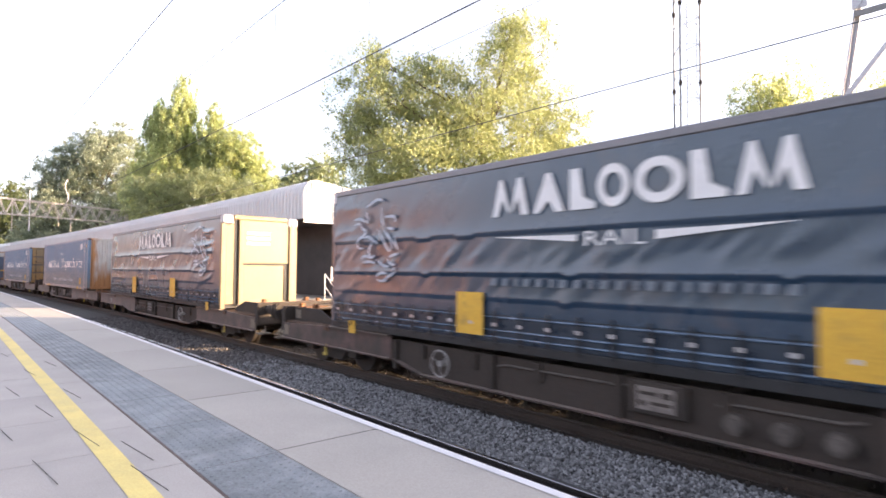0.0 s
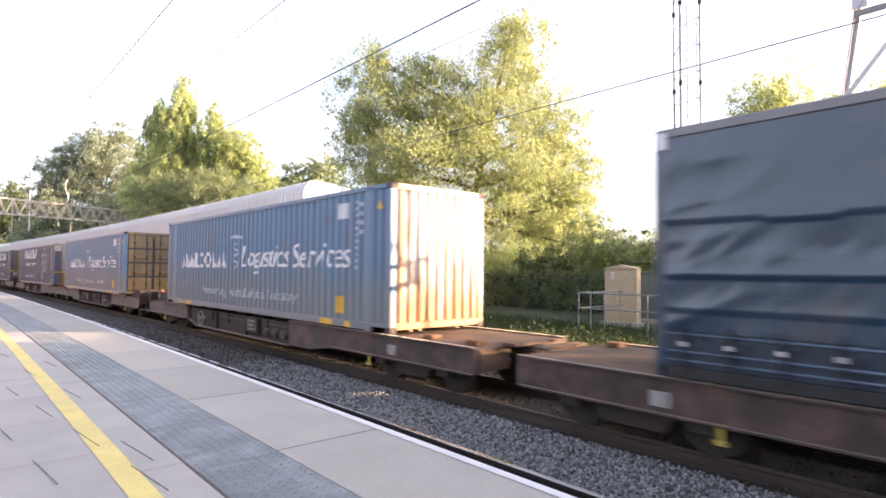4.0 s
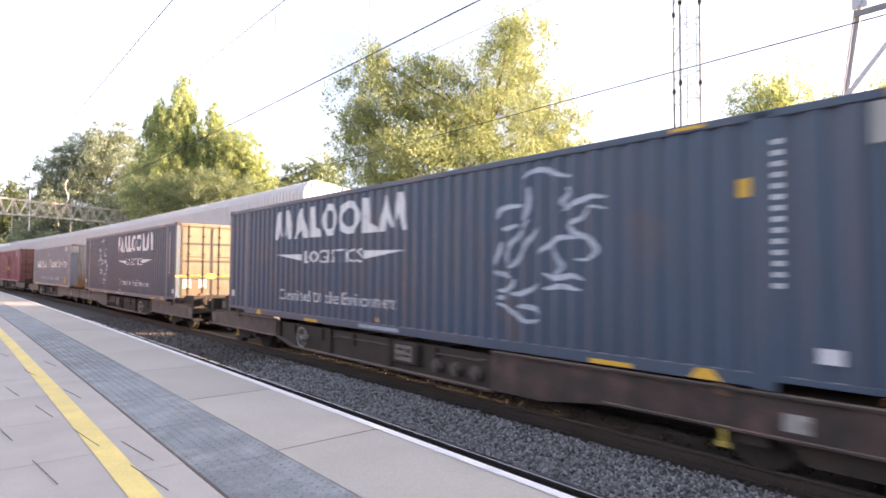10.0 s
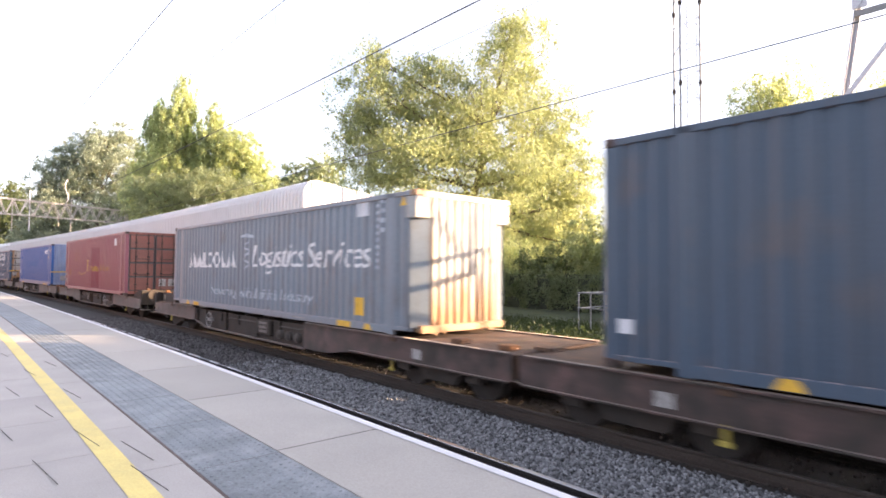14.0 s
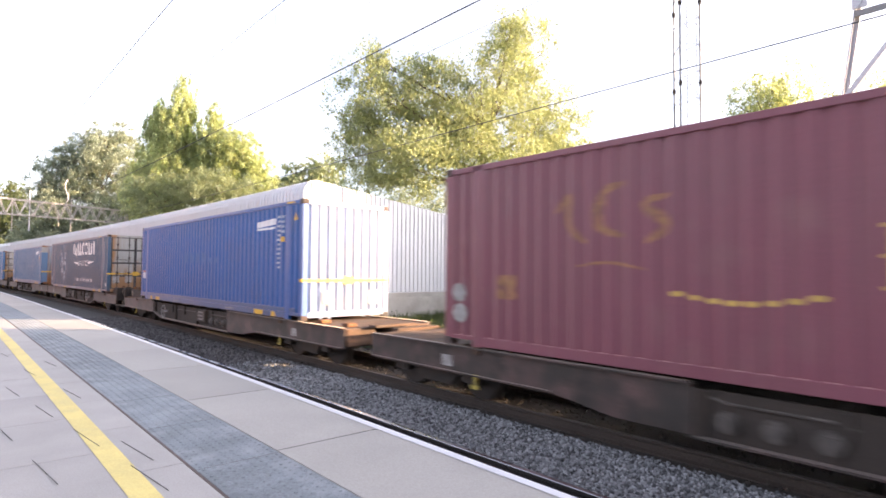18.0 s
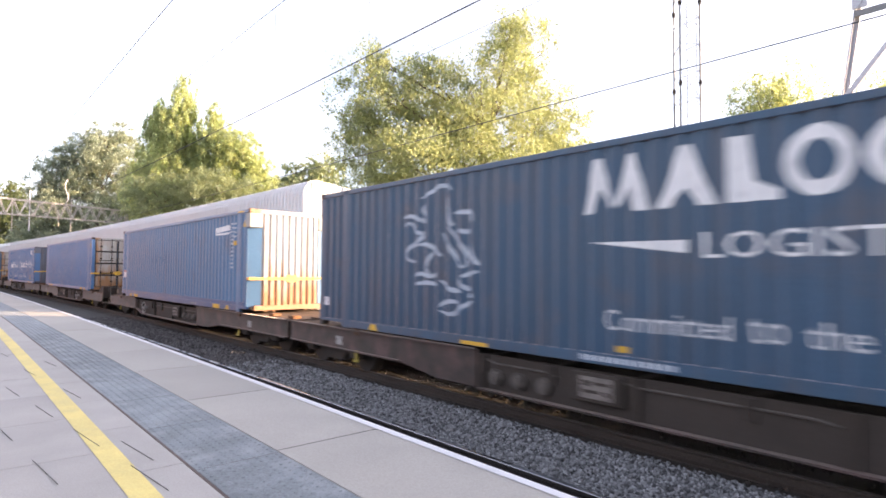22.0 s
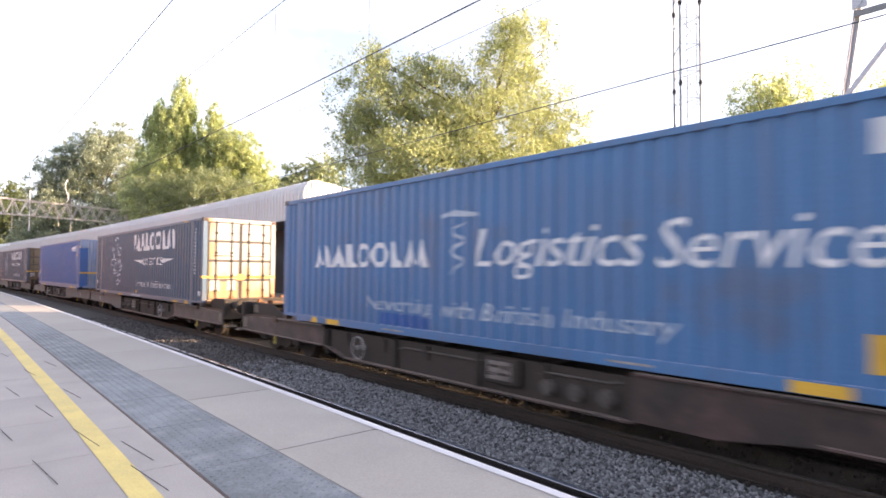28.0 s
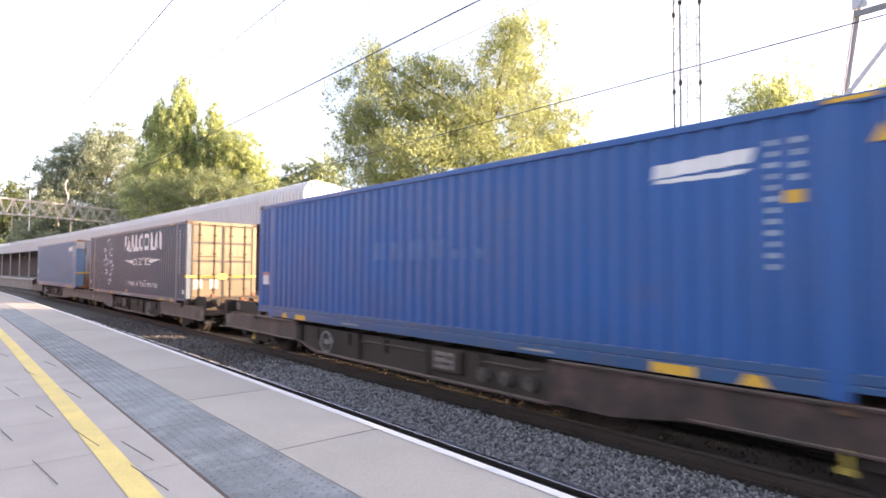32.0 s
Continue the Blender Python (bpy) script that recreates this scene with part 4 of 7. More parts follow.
ART_MAROON = [("emblem", M_WORN_OCHRE, many((stroke, [(2.3, 2.0), (2.5, 2.22), (2.5, 1.83), (2.75, 1.58)], 0.06)), "faded ochre monogram stroke"),
              ("emblem", M_WORN_OCHRE, many((stroke, [(3.36, 2.32), (3.04, 2.21), (2.95, 1.81), (3.3, 1.65)], 0.07)), "faded ochre monogram stroke"),
              ("emblem", M_WORN_OCHRE, many((stroke, [(3.92, 2.12), (3.6, 2.02), (3.88, 1.76), (3.6, 1.55)], 0.065)), "faded ochre monogram stroke"),
              ("emblem", M_WORN_OCHRE, many((stroke, [(2.6, 1.27), (3.1, 1.32), (3.6, 1.23)], 0.02)), "faded ochre stroke"),
              *[("arc_dash", M_OCHRE, many((oval, 4.0 + k * 0.2, 1.0 - 0.13 * math.sin((k + 1) / 9 * math.pi), 0.075, 0.035, 8)), "") for k in range(8)],
              ("name_emblem", M_OCHRE, many((quad, 5.98, 6.16, 1.06, 1.64)), "ochre block emblem"),
              *[("emblem_bar", M_OCHRE, many((quad, 5.92, 6.48, z, z + 0.035)), "") for z in (1.05, 1.34, 1.62)],
              *[("worn_letter", M_OCHRE, many((quad, 6.6 + k * 0.3, 6.79 + k * 0.3, 1.06, 1.28 + 0.08 * (k % 3 == 1), 0.02)), "") for k in range(7)],
              *[("worn_letter", M_WORN_OCHRE, many((quad, 9.0 + k * 0.19, 9.13 + k * 0.19, 1.1, 1.3 + 0.1 * (k in (0, 3)))), "") for k in range(10)],
              ("label", M_LABEL, lambda bm: quad(bm, 11.74, 12.1, 2.3, 2.63), "white square label"),
              ("repaint_patch", surf("fresh_maroon_patch", (0.165, 0.034, 0.052), 0.5, var=0.08), lambda bm: quad(bm, 7.0, 8.75, 0.2, 2.3), "redder repainted patch"),
              ("hazard_mark", M_DUSTW, many((oval, 0.34, 0.85, 0.17, 0.16, 8)), "worn white hazard mark"), ("hazard_mark", M_DUSTW, many((oval, 0.36, 0.52, 0.18, 0.16, 8)), "worn white hazard mark"),
              ("notice", M_WORN_OCHRE, lambda bm: quad(bm, 1.18, 1.55, 0.78, 1.14), "orange notice panel")] + [("triangle_mark", M_WORN_OCHRE, lambda bm: poly(bm, [(13.26, 2.40), (13.46, 2.40), (13.36, 2.58)]), "rail:worn warning triangle")]


M_SKIRT = surf("dark_glossy_skirt", (0.018, 0.028, 0.045), 0.3, var=0.2, scale=3, dirt=(0.05, 0.05, 0.05), dirt_amount=0.2)
# lighter than the skirt: the ridges' blue reflections are put into the colour
M_SKIRTRIB = surf("skirt_ridge_reflection", (0.09, 0.13, 0.19), 0.22, 0.3, var=0.2, scale=3)
M_ROOFRAIL = surf("dull_roof_rail", (0.17, 0.165, 0.18), 0.45, 0.3, var=0.15, streaks=0.2)


def curtain_box(name, label, end_label, crest_u, low_u):
    """A curtain-sided swap body: rumpled curtain, tensioning straps, aluminium roof rail, framed pale end."""
    L, h = 13.75, 2.88
    a, yo = L / 2, W / 2
    root = thing(name, label, "swap body", group="freight containers on the train")
    for s in (-1, 1):
        bm = bmesh.new()
        nx, nz = 400, 64
        z0, z1 = 0.54, h - 0.12
        grid = []
        for i in range(nx + 1):
            x = -a + 0.12 + (L - 0.24) * i / nx
            col = []
            for j in range(nz + 1):
                z = z0 + (z1 - z0) * j / nz
                u = x + a
                # two belts where the cloth folds over itself, slanting creases between them, loose ends
                loose = max(0.0, 1 - abs(u - 0.3) / 1.6, 1 - abs(u - 12.8) / 2.4) * max(0.0, min(1.0, (13.2 - u) / 0.4))
                band = max(0.0, 1 - abs(z - 1.45) / 0.3) + 0.35 * max(0.0, 1 - abs(z - 0.95) / 0.3)
                w = noise.noise(Vector((0.5 * (u + z), 3.0 * (0.75 * u - 0.65 * z), s * 3.1))) + 0.5 * noise.noise(Vector((u + z, 6.0 * (0.75 * u - 0.65 * z), 7 + s)))
                tug = max(0.0, 1 - abs(noise.noise(Vector((0.6 * (u + 0.5 * z), 1.7 * (z - 0.35 * u), 11 + s)))) * 3.0)
                fine = noise.noise(Vector((1.2 * (u + z), 9.0 * (0.6 * u - 0.8 * z), 21 + s)))
                ends = max(0.0, min(1.0, (13.25 - u) / 0.3))
                y = (0.02 * band * w + 0.004 * w + 0.006 * (band + 0.5 * loose) * fine) * ends + (0.035 if u > 6 else 0.018) * loose * tug ** 1.5
                for zc in (1.76, 1.14, 0.76):
                    zf = z - zc - 0.03 * noise.noise(Vector((u * 0.9, zc * 9, 0)))
                    y += ends * (0.034 if zc > 1 else 0.016) * (math.exp(-zf / 0.12) if zf > 0 else 0.0)
                col.append(bm.verts.new((x, s * (yo - 0.01 + y), z)))
            grid.append(col)
        for p, q in zip(grid, grid[1:]):
            for j in range(nz):
                bm.faces.new((p[j], q[j], q[j + 1], p[j + 1]))
        part("curtain", bm, M_CURTAIN, root, "rumpled navy curtain", smooth=True)
        bm = bmesh.new()
        bbox(bm, -a, a, s * yo - 0.1 * (s > 0), s * yo + 0.1 * (s < 0), h - 0.12, h, 0.02)
        part("roof_rail", bm, M_ROOFRAIL, root, "dull grey roof rail")
        bm = bmesh.new()
        bbox(bm, -a + 0.05, a - 0.05, s * (yo - 0.02) - 0.04 * (s > 0), s * (yo - 0.02) + 0.04 * (s < 0), 0.13, 0.56, 0.008)
        part("skirt", bm, M_SKIRT, root, "dark glossy lower skirt")
        for z in (0.2, 0.3, 0.5):
            bm = bmesh.new()
            rod(bm, (-a + 0.08, s * (yo - 0.022), z), (a - 0.16, s * (yo - 0.022), z), 0.02, 8)
            part("skirt_rib", bm, M_SKIRTRIB, root, "skirt ridge in lighter blue-grey for its reflections", smooth=True)
        bm = bmesh.new()
        bbox(bm, -a + 0.02, a - 0.02, s * yo - 0.08 * (s > 0), s * yo + 0.08 * (s < 0), 0.0, 0.13, 0.01)
        part("bottom_rail", bm, M_BLACK, root)
        for k in range(27):
            x = -a + 0.35 + k * (L - 0.7) / 26
            bm = bmesh.new()
            box(bm, x - 0.018, x + 0.018, s * (yo + 0.035) - 0.006, s * (yo + 0.035) + 0.006, 0.08, 0.6)
            st = part("strap", bm, M_BLACK, root)
            bm = bmesh.new()
            box(bm, x - 0.04, x + 0.04, s * (yo + 0.046) - 0.006, s * (yo + 0.046) + 0.006, 0.37, 0.42)
            part("buckle", bm, M_ALU, st, "bright steel buckle")
    for x in (-a + 0.07, a - 0.07):
        for s in (-1, 1):
            bm = bmesh.new()
            bbox(bm, x - 0.07, x + 0.07, s * yo - 0.14 * (s > 0), s * yo + 0.14 * (s < 0), 0.0, h - 0.1, 0.012)
            part("corner_post", bm, M_CREAM if x > 0 else M_CURTAIN, root)
        sx = 1 if x > 0 else -1
        bm = bmesh.new()
        bbox(bm, x - 0.1 * (sx > 0) + 0.02, x + 0.1 * (sx < 0) - 0.02 + 0.05, -yo + 0.15, yo - 0.15, 0.14, h - 0.12, 0.01)
        part("end_panel", bm, M_CREAM, root, end_label if sx > 0 else "")
        bm = bmesh.new()
        bbox(bm, min(x + sx * 0.03, x + sx * 0.075), max(x + sx * 0.03, x + sx * 0.075), -0.68, 0.95, 1.4, h - 0.14, 0.012)
        part("upper_plate", bm, M_CREAM, root)
        for y0, y1 in ((-0.72, -0.6), (0.96, 1.1)):
            bm = bmesh.new()
            bbox(bm, min(x + sx * 0.03, x + sx * 0.13), max(x + sx * 0.03, x + sx * 0.13), y0, y1, 0.12, h - 0.14, 0.015)
            part("end_stanchion", bm, M_CREAM, root)
        # black strips laid on the panel give the shade of its recesses
        for y0, y1, z0, z1 in ((-0.83, -0.73, 0.14, h - 0.14), (-0.59, 0.95, 1.34, 1.39), (0.82, 0.94, 0.2, 1.33)):
            bm = bmesh.new()
            box(bm, min(x + sx * 0.028, x + sx * 0.055), max(x + sx * 0.028, x + sx * 0.055), y0, y1, z0, z1)
            part("shadow_gap", bm, M_BLACK, root, "black strip standing for a shaded recess")
        for k in range(3):
            bm = bmesh.new()
            box(bm, min(x + sx * 0.076, x + sx * 0.08), max(x + sx * 0.076, x + sx * 0.08), -0.45, 0.3, 2.3 - k * 0.16, 2.38 - k * 0.16)
            part("worn_print", bm, M_LABEL, root)
        bm = bmesh.new()
        bbox(bm, x - 0.07, x + 0.1, -yo + 0.36, yo - 0.36, h - 0.14, h + 0.004, 0.03)
        part("end_header", bm, M_CREAM, root)
        for sg in (-1, 1):
            bm = bmesh.new()
            bbox(bm, x - 0.075, x + 0.12, sg * (yo + 0.01) - 0.38 * (sg > 0), sg * (yo + 0.01) + 0.38 * (sg < 0), h - 0.3, h + 0.008, 0.06)
            part("roof_corner", bm, M_ALU, root, "pale rounded roof corner")
    bm = bmesh.new()
    box(bm, -a + 0.1, a - 0.1, -yo + 0.09, yo - 0.09, h - 0.06, h - 0.015)
    part("roof", bm, M_ALU, root)
    bm = bmesh.new()
    box(bm, -a + 0.1, a - 0.1, -yo + 0.08, yo - 0.08, 0.02, 0.14)
    part("floor", bm, M_BLACK, root)

    def decal(nm, mat, draw, lab, y=0.008):
        bm = bmesh.new()
        draw(bm)
        for v in bm.verts:
            v.co.x, v.co.y = v.co.x - a, -yo - y
        part(nm, bm, mat, root, lab)
    for nm, mat, draw, lab in emblem_blocks(M_MARKW, 4.82, 9.04, 2.02, 2.57):
        decal(nm, mat, draw, lab, 0.03)
    decal("lettering", M_MARKW, lambda bm: word(bm, "RAIL", 6.48, 7.34, 1.54, 1.73), "white capitals", 0.045)
    decal("wedge_mark", M_MARKW, lambda bm: poly(bm, [(4.85, 1.71), (6.36, 1.6), (6.36, 1.69)]), "white wedge", 0.045)
    decal("wedge_mark", M_MARKW, lambda bm: poly(bm, [(7.46, 1.59), (8.99, 1.72), (7.46, 1.7)]), "white wedge", 0.045)
    for k in range(20):
        decal("worn_letter", M_FAINT, many((quad, 4.78 + k * 0.212 + 0.03 * (k % 3), 4.91 + k * 0.212, 0.98, 1.09, 0.02)), "", 0.045)
    for nm, mat, draw, lab in crest(M_FADED, crest_u, crest_u + 1.5, 1.0, 2.56):
        decal(nm, mat, draw, lab, 0.05)
    for u0, z0, z1 in ((4.04, 0.21, 0.87), (9.09, 0.22, 0.88)):
        decal("reflector_panel", M_MARKY, lambda bm: quad(bm, u0, u0 + 0.6, z0, z1), "yellow panel", 0.05)
    decal("low_mark", M_MARKY, lambda bm: quad(bm, low_u, low_u + 0.24, -0.08, 0.18), "yellow mark", 0.02)
    return root


# a container flat: origin at rail height under its middle, outer (buffer) end at +x, drawbar end at -x
WHEEL_R = 0.42
M_GIRDER = surf("dusty_brown_girder", (0.042, 0.031, 0.025), 0.85, 0.0, var=0.4, scale=1.6, bump=0.3, dirt=(0.03, 0.024, 0.02), dirt_amount=0.5, dirt_scale=1.6, streaks=0.4)
M_OLDYELLOW = surf("old_yellow_paint", (0.4, 0.31, 0.06), 0.7, var=0.25, scale=6, dirt=(0.12, 0.08, 0.04), dirt_amount=0.4, dirt_scale=7)
# rust, with the low sun's orange put into its brighter colour
M_RUST = surf("sunlit_rust", (0.15, 0.068, 0.028), 0.85, var=0.35, scale=4, bump=0.3, dirt=(0.07, 0.04, 0.025), dirt_amount=0.4, dirt_scale=3)
M_SOOTY = surf("dusty_brake_castings", (0.095, 0.08, 0.07), 0.8, var=0.3, scale=6, dirt=(0.03, 0.024, 0.02), dirt_amount=0.4, dirt_scale=5)
M_DATAPANEL = surf("grimy_data_panel", (0.18, 0.155, 0.14), 0.8, var=0.25, scale=8, dirt=(0.05, 0.04, 0.036), dirt_amount=0.4, dirt_scale=9)
M_DUSTY = surf("dusty_panel", (0.17, 0.142, 0.11), 0.8, var=0.2, scale=8, dirt=(0.08, 0.06, 0.055), dirt_amount=0.3, dirt_scale=9)
wagon = thing("container_wagon", "grimy brown bogie container flat wagon with low deck", "wagon", group="container flat wagons")
OUT, INN = 9.45, -9.08
for s in (-1, 1):
    bm = bmesh.new()
    plate(bm, [(INN, 0.47), (INN, 0.88), (-2.7, 0.88), (-2.7, 0.3), (-3.7, 0.3), (-4.6, 0.43), (-8.6, 0.45)], s * 1.18 - 0.02, s * 1.18 + 0.02)
    part("solebar", bm, M_FRAME, wagon)
    bm = bmesh.new()
    plate(bm, [(4.75, 0.88), (7.3, 0.88), (OUT - 0.2, 0.82), (OUT - 0.2, 0.47), (8.6, 0.44), (4.75, 0.44)], s * 1.18 - 0.02, s * 1.18 + 0.02)
    part("solebar", bm, M_FRAME, wagon)
    bm = bmesh.new()
    plate(bm, [(7.22, 0.89), (7.3, 0.97), (7.95, 1.2), (OUT - 0.27, 1.2), (OUT - 0.27, 0.84), (8.4, 0.89)], s * 0.93 - 0.02, s * 0.93 + 0.02)
    part("end_cheek", bm, M_UNDER, wagon)
    bm = bmesh.new()
    plate(bm, [(-2.7, 0.82), (4.75, 0.82), (4.75, 0.48), (3.9, 0.29), (-2.7, 0.29)], s * 1.08 - 0.02, s * 1.08 + 0.02)
    part("side_girder", bm, M_GIRDER, wagon, "dusty brown fish-belly girder")
    bm = bmesh.new()
    bar(bm, (-2.7, s * 1.12, 0.275), (3.9, s * 1.12, 0.275), 0.16, 0.025)
    bar(bm, (3.9, s * 1.12, 0.275), (4.75, s * 1.12, 0.465), 0.16, 0.025)
    part("girder_flange", bm, M_FRAME, wagon)
    for x in (-2.64, 0.0, 2.2, 4.68):
        bm = bmesh.new()
        box(bm, x - 0.05, x + 0.05, s * 1.12 - 0.05, s * 1.12 + 0.05, 0.3, 0.82)
        part("web_stiffener", bm, M_UNDER, wagon)
    for x0, x1, z0, z1 in ((INN + 0.05, -2.75, 0.872, 0.9), (4.8, 7.25, 0.872, 0.9), (INN + 0.05, -4.7, 0.45, 0.475), (4.8, 9.2, 0.45, 0.475)):
        bm = bmesh.new()
        box(bm, x0, x1, s * 1.2 - 0.05, s * 1.2 + 0.05, z0, z1)
        part("flange", bm, M_FRAME, wagon)
    for x0, x1 in ((-2.55, -1.2), (-0.2, 2.1)):
        bm = bmesh.new()
        tube(bm, [(x0, s * 1.115, 0.74), (x0 + 0.2, s * 1.13, 0.7), (x1 - 0.2, s * 1.13, 0.7), (x1, s * 1.115, 0.66)], 0.016, 6)
        part("brake_pipe", bm, M_SOOTY, wagon)
for x0, x1 in ((INN + 0.02, -6.0), (6.0, 9.2)):
    bm = bmesh.new()
    bbox(bm, x0, x1, -1.15, 1.15, 0.84, 0.875, 0.006)
    part("end_deck", bm, M_DECK, wagon, "rusty steel end deck")
bm = bmesh.new()
bbox(bm, -6.0, 6.0, -0.42, 0.42, 0.3, 0.78, 0.02)
part("centre_sill", bm, M_UNDER, wagon)
for x in steps(-5.2, 5.2, 1.3):
    bm = bmesh.new()
    box(bm, x - 0.06, x + 0.06, -1.15, 1.15, 0.55, 0.8)
    part("cross_beam", bm, M_UNDER, wagon)
bm = bmesh.new()
bbox(bm, OUT - 0.26, OUT - 0.08, -1.2, 1.2, 0.62, 1.22, 0.02)
part("headstock", bm, M_UNDER, wagon)
bm = bmesh.new()
bbox(bm, 8.55, OUT - 0.27, -0.9, 0.9, 1.15, 1.19, 0.01)
part("end_platform", bm, M_UNDER, wagon, "sooty raised end platform")
bm = bmesh.new()
bbox(bm, 8.75, OUT - 0.3, 0.25, 0.85, 1.188, 1.215, 0.008)
part("wear_plate", bm, M_RUST, wagon, "rusty patch brightened as if sunlit")
for y in (-0.875, 0.875):
    bm = bmesh.new()
    rod(bm, (OUT - 0.1, y, 1.04), (OUT + 0.3, y, 1.04), 0.12, 12)
    rod(bm, (OUT + 0.3, y, 1.04), (OUT + 0.51, y, 1.04), 0.08, 12)
    rod(bm, (OUT + 0.5, y, 1.04), (OUT + 0.55, y, 1.04), 0.24, 16)
    part("buffer", bm, M_UNDER, wagon)
    bm = bmesh.new()
    bbox(bm, OUT - 0.02, OUT + 0.22, 1.25 * y - 0.16, 1.25 * y + 0.16, 0.4, 0.44, 0.008)
    rod(bm, (OUT - 0.06, 1.25 * y - 0.14, 0.42), (OUT - 0.15, 1.25 * y - 0.14, 0.7), 0.012, 6)
    rod(bm, (OUT - 0.06, 1.25 * y + 0.14, 0.42), (OUT - 0.15, 1.25 * y + 0.14, 0.7), 0.012, 6)
    part("shunter_step", bm, M_DUSTY, wagon, "worn pale shunter's step")
    bm = bmesh.new()
    tube(bm, [(OUT - 0.08, 0.45 * y, 0.9), (OUT + 0.18, 0.5 * y, 0.66), (OUT + 0.4, 0.5 * y, 0.58), (OUT + 0.56, 0.45 * y, 0.66)], 0.022, 6)
    part("brake_hose", bm, M_DUSTY if y < 0 else M_BLACK, wagon)
    bm = bmesh.new()
    sy = -1 if y < 0 else 1
    box(bm, OUT - 0.62, OUT - 0.36, sy * 0.954 - 0.004, sy * 0.954 + 0.004, 0.93, 1.14)
    part("end_notice", bm, M_DUSTY, wagon, "worn white end notice")
    bm = bmesh.new()
    box(bm, OUT - 0.48, OUT - 0.24, sy * 1.206 - 0.005, sy * 1.206 + 0.005, 0.54, 0.78)
    part("end_notice", bm, M_DUSTY, wagon, "worn white end notice")
bm = bmesh.new()
rod(bm, (OUT - 0.1, 0, 1.0), (OUT + 0.5, 0, 0.95), 0.07, 8)
bar(bm, (OUT + 0.4, 0, 0.98), (OUT + 0.55, 0, 0.7), 0.1, 0.08)
part("coupling", bm, M_UNDER, wagon)
bm = bmesh.new()
bbox(bm, OUT + 0.2, OUT + 0.42, -0.44, -0.26, 0.6, 0.79, 0.02)
part("valve_cover", bm, M_OLDYELLOW, wagon, "yellow painted valve cover")
bm = bmesh.new()
rod(bm, (INN - 0.3, 0, 0.72), (INN + 0.4, 0, 0.72), 0.09, 8)
box(bm, INN - 0.25, INN + 0.02, -0.55, 0.55, 0.88, 0.93)
part("drawbar", bm, M_DECK, wagon)
for y0, y1 in ((-1.14, -0.42), (0.42, 1.14)):
    bm = bmesh.new()
    bbox(bm, INN - 0.03, INN + 0.01, y0, y1, 0.5, 0.872, 0.008)
    part("end_plate", bm, M_DECK, wagon, "rusty steel end plate")
for x, y in ((9.0, -0.84), (8.3, 0.84), (9.0, 0.84)):
    bm = bmesh.new()
    bbox(bm, x - 0.06, x + 0.06, y - 0.06, y + 0.06, 1.17, 1.3, 0.015)
    part("spigot", bm, M_RUST, wagon, "rusty container spigot")
for x in (-8.7, -7.6):
    bm = bmesh.new()
    bbox(bm, x - 0.12, x + 0.12, 0.7, 0.95, 0.873, 0.96, 0.015)
    part("spigot", bm, M_RUST, wagon, "rusty container spigot")
for s in (-1, 1):
    bm = bmesh.new()
    ring(bm, (3.3, s * 1.25, 0.56), 0.22, 0.015)
    rod(bm, (3.3, s * 1.08, 0.56), (3.3, s * 1.27, 0.56), 0.05, 8)
    for k in range(3):
        o = Vector((math.cos(k * math.tau / 3 + 0.4), 0, math.sin(k * math.tau / 3 + 0.4))) * 0.22
        rod(bm, Vector((3.3, s * 1.25, 0.56)), Vector((3.3, s * 1.25, 0.56)) + o, 0.007, 5)
    part("brake_wheel", bm, M_DUSTW, wagon, "pale painted hand brake wheel")
    bm = bmesh.new()
    bbox(bm, -0.9, -0.15, s * 1.15 - 0.06, s * 1.15 + 0.06, 0.42, 0.8, 0.02)
    part("brake_box", bm, M_UNDER, wagon)
    bm = bmesh.new()
    bbox(bm, -0.76, -0.28, s * 1.216 - 0.004, s * 1.216 + 0.004, 0.48, 0.76, 0.003)
    panel = part("data_panel", bm, M_DATAPANEL, wagon, "dusty white data panel")
    for x0, x1, z0, z1 in ((-0.72, -0.6, 0.64, 0.71), (-0.55, -0.32, 0.66, 0.7), (-0.72, -0.46, 0.55, 0.59), (-0.4, -0.32, 0.53, 0.59)):
        bm = bmesh.new()
        box(bm, x0, x1, s * 1.2215 - 0.0015, s * 1.2215 + 0.0015, z0, z1)
        part("data_mark", bm, M_UNDER, panel)
    for k in range(3):
        bm = bmesh.new()
        rod(bm, (-1.4 - k * 0.47, s * 1.07, 0.5), (-1.4 - k * 0.47, s * 1.2, 0.5), 0.115, 12)
        rod(bm, (-1.4 - k * 0.47, s * 1.2, 0.5), (-1.4 - k * 0.47, s * 1.24, 0.5), 0.07, 10)
        part("brake_cylinder", bm, M_SOOTY, wagon)
    for x in (-6.15, 7.15):
        bm = bmesh.new()
        box(bm, x - 0.022, x + 0.022, s * 1.215 - 0.022, s * 1.215 + 0.022, 0.3, 0.48)
        box(bm, x - 0.06, x + 0.06, s * 1.23 - 0.025, s * 1.23 + 0.025, 0.26, 0.31)
        part("lashing_ring", bm, M_OLDYELLOW, wagon, "yellow painted lashing bracket")
        bm = bmesh.new()
        box(bm, x - 0.08, x + 0.08, s * 1.212 - 0.022, s * 1.212 + 0.022, 0.8, 0.93)
        part("container_lock", bm, M_DECK, wagon)
    for x in (-6.85,):
        bm = bmesh.new()
        box(bm, x - 0.12, x + 0.12, s * 1.204 - 0.004, s * 1.204 + 0.004, 0.54, 0.72)
        part("number_panel", bm, M_DUSTW, wagon, "worn pale number panel")
wheelsets = {}
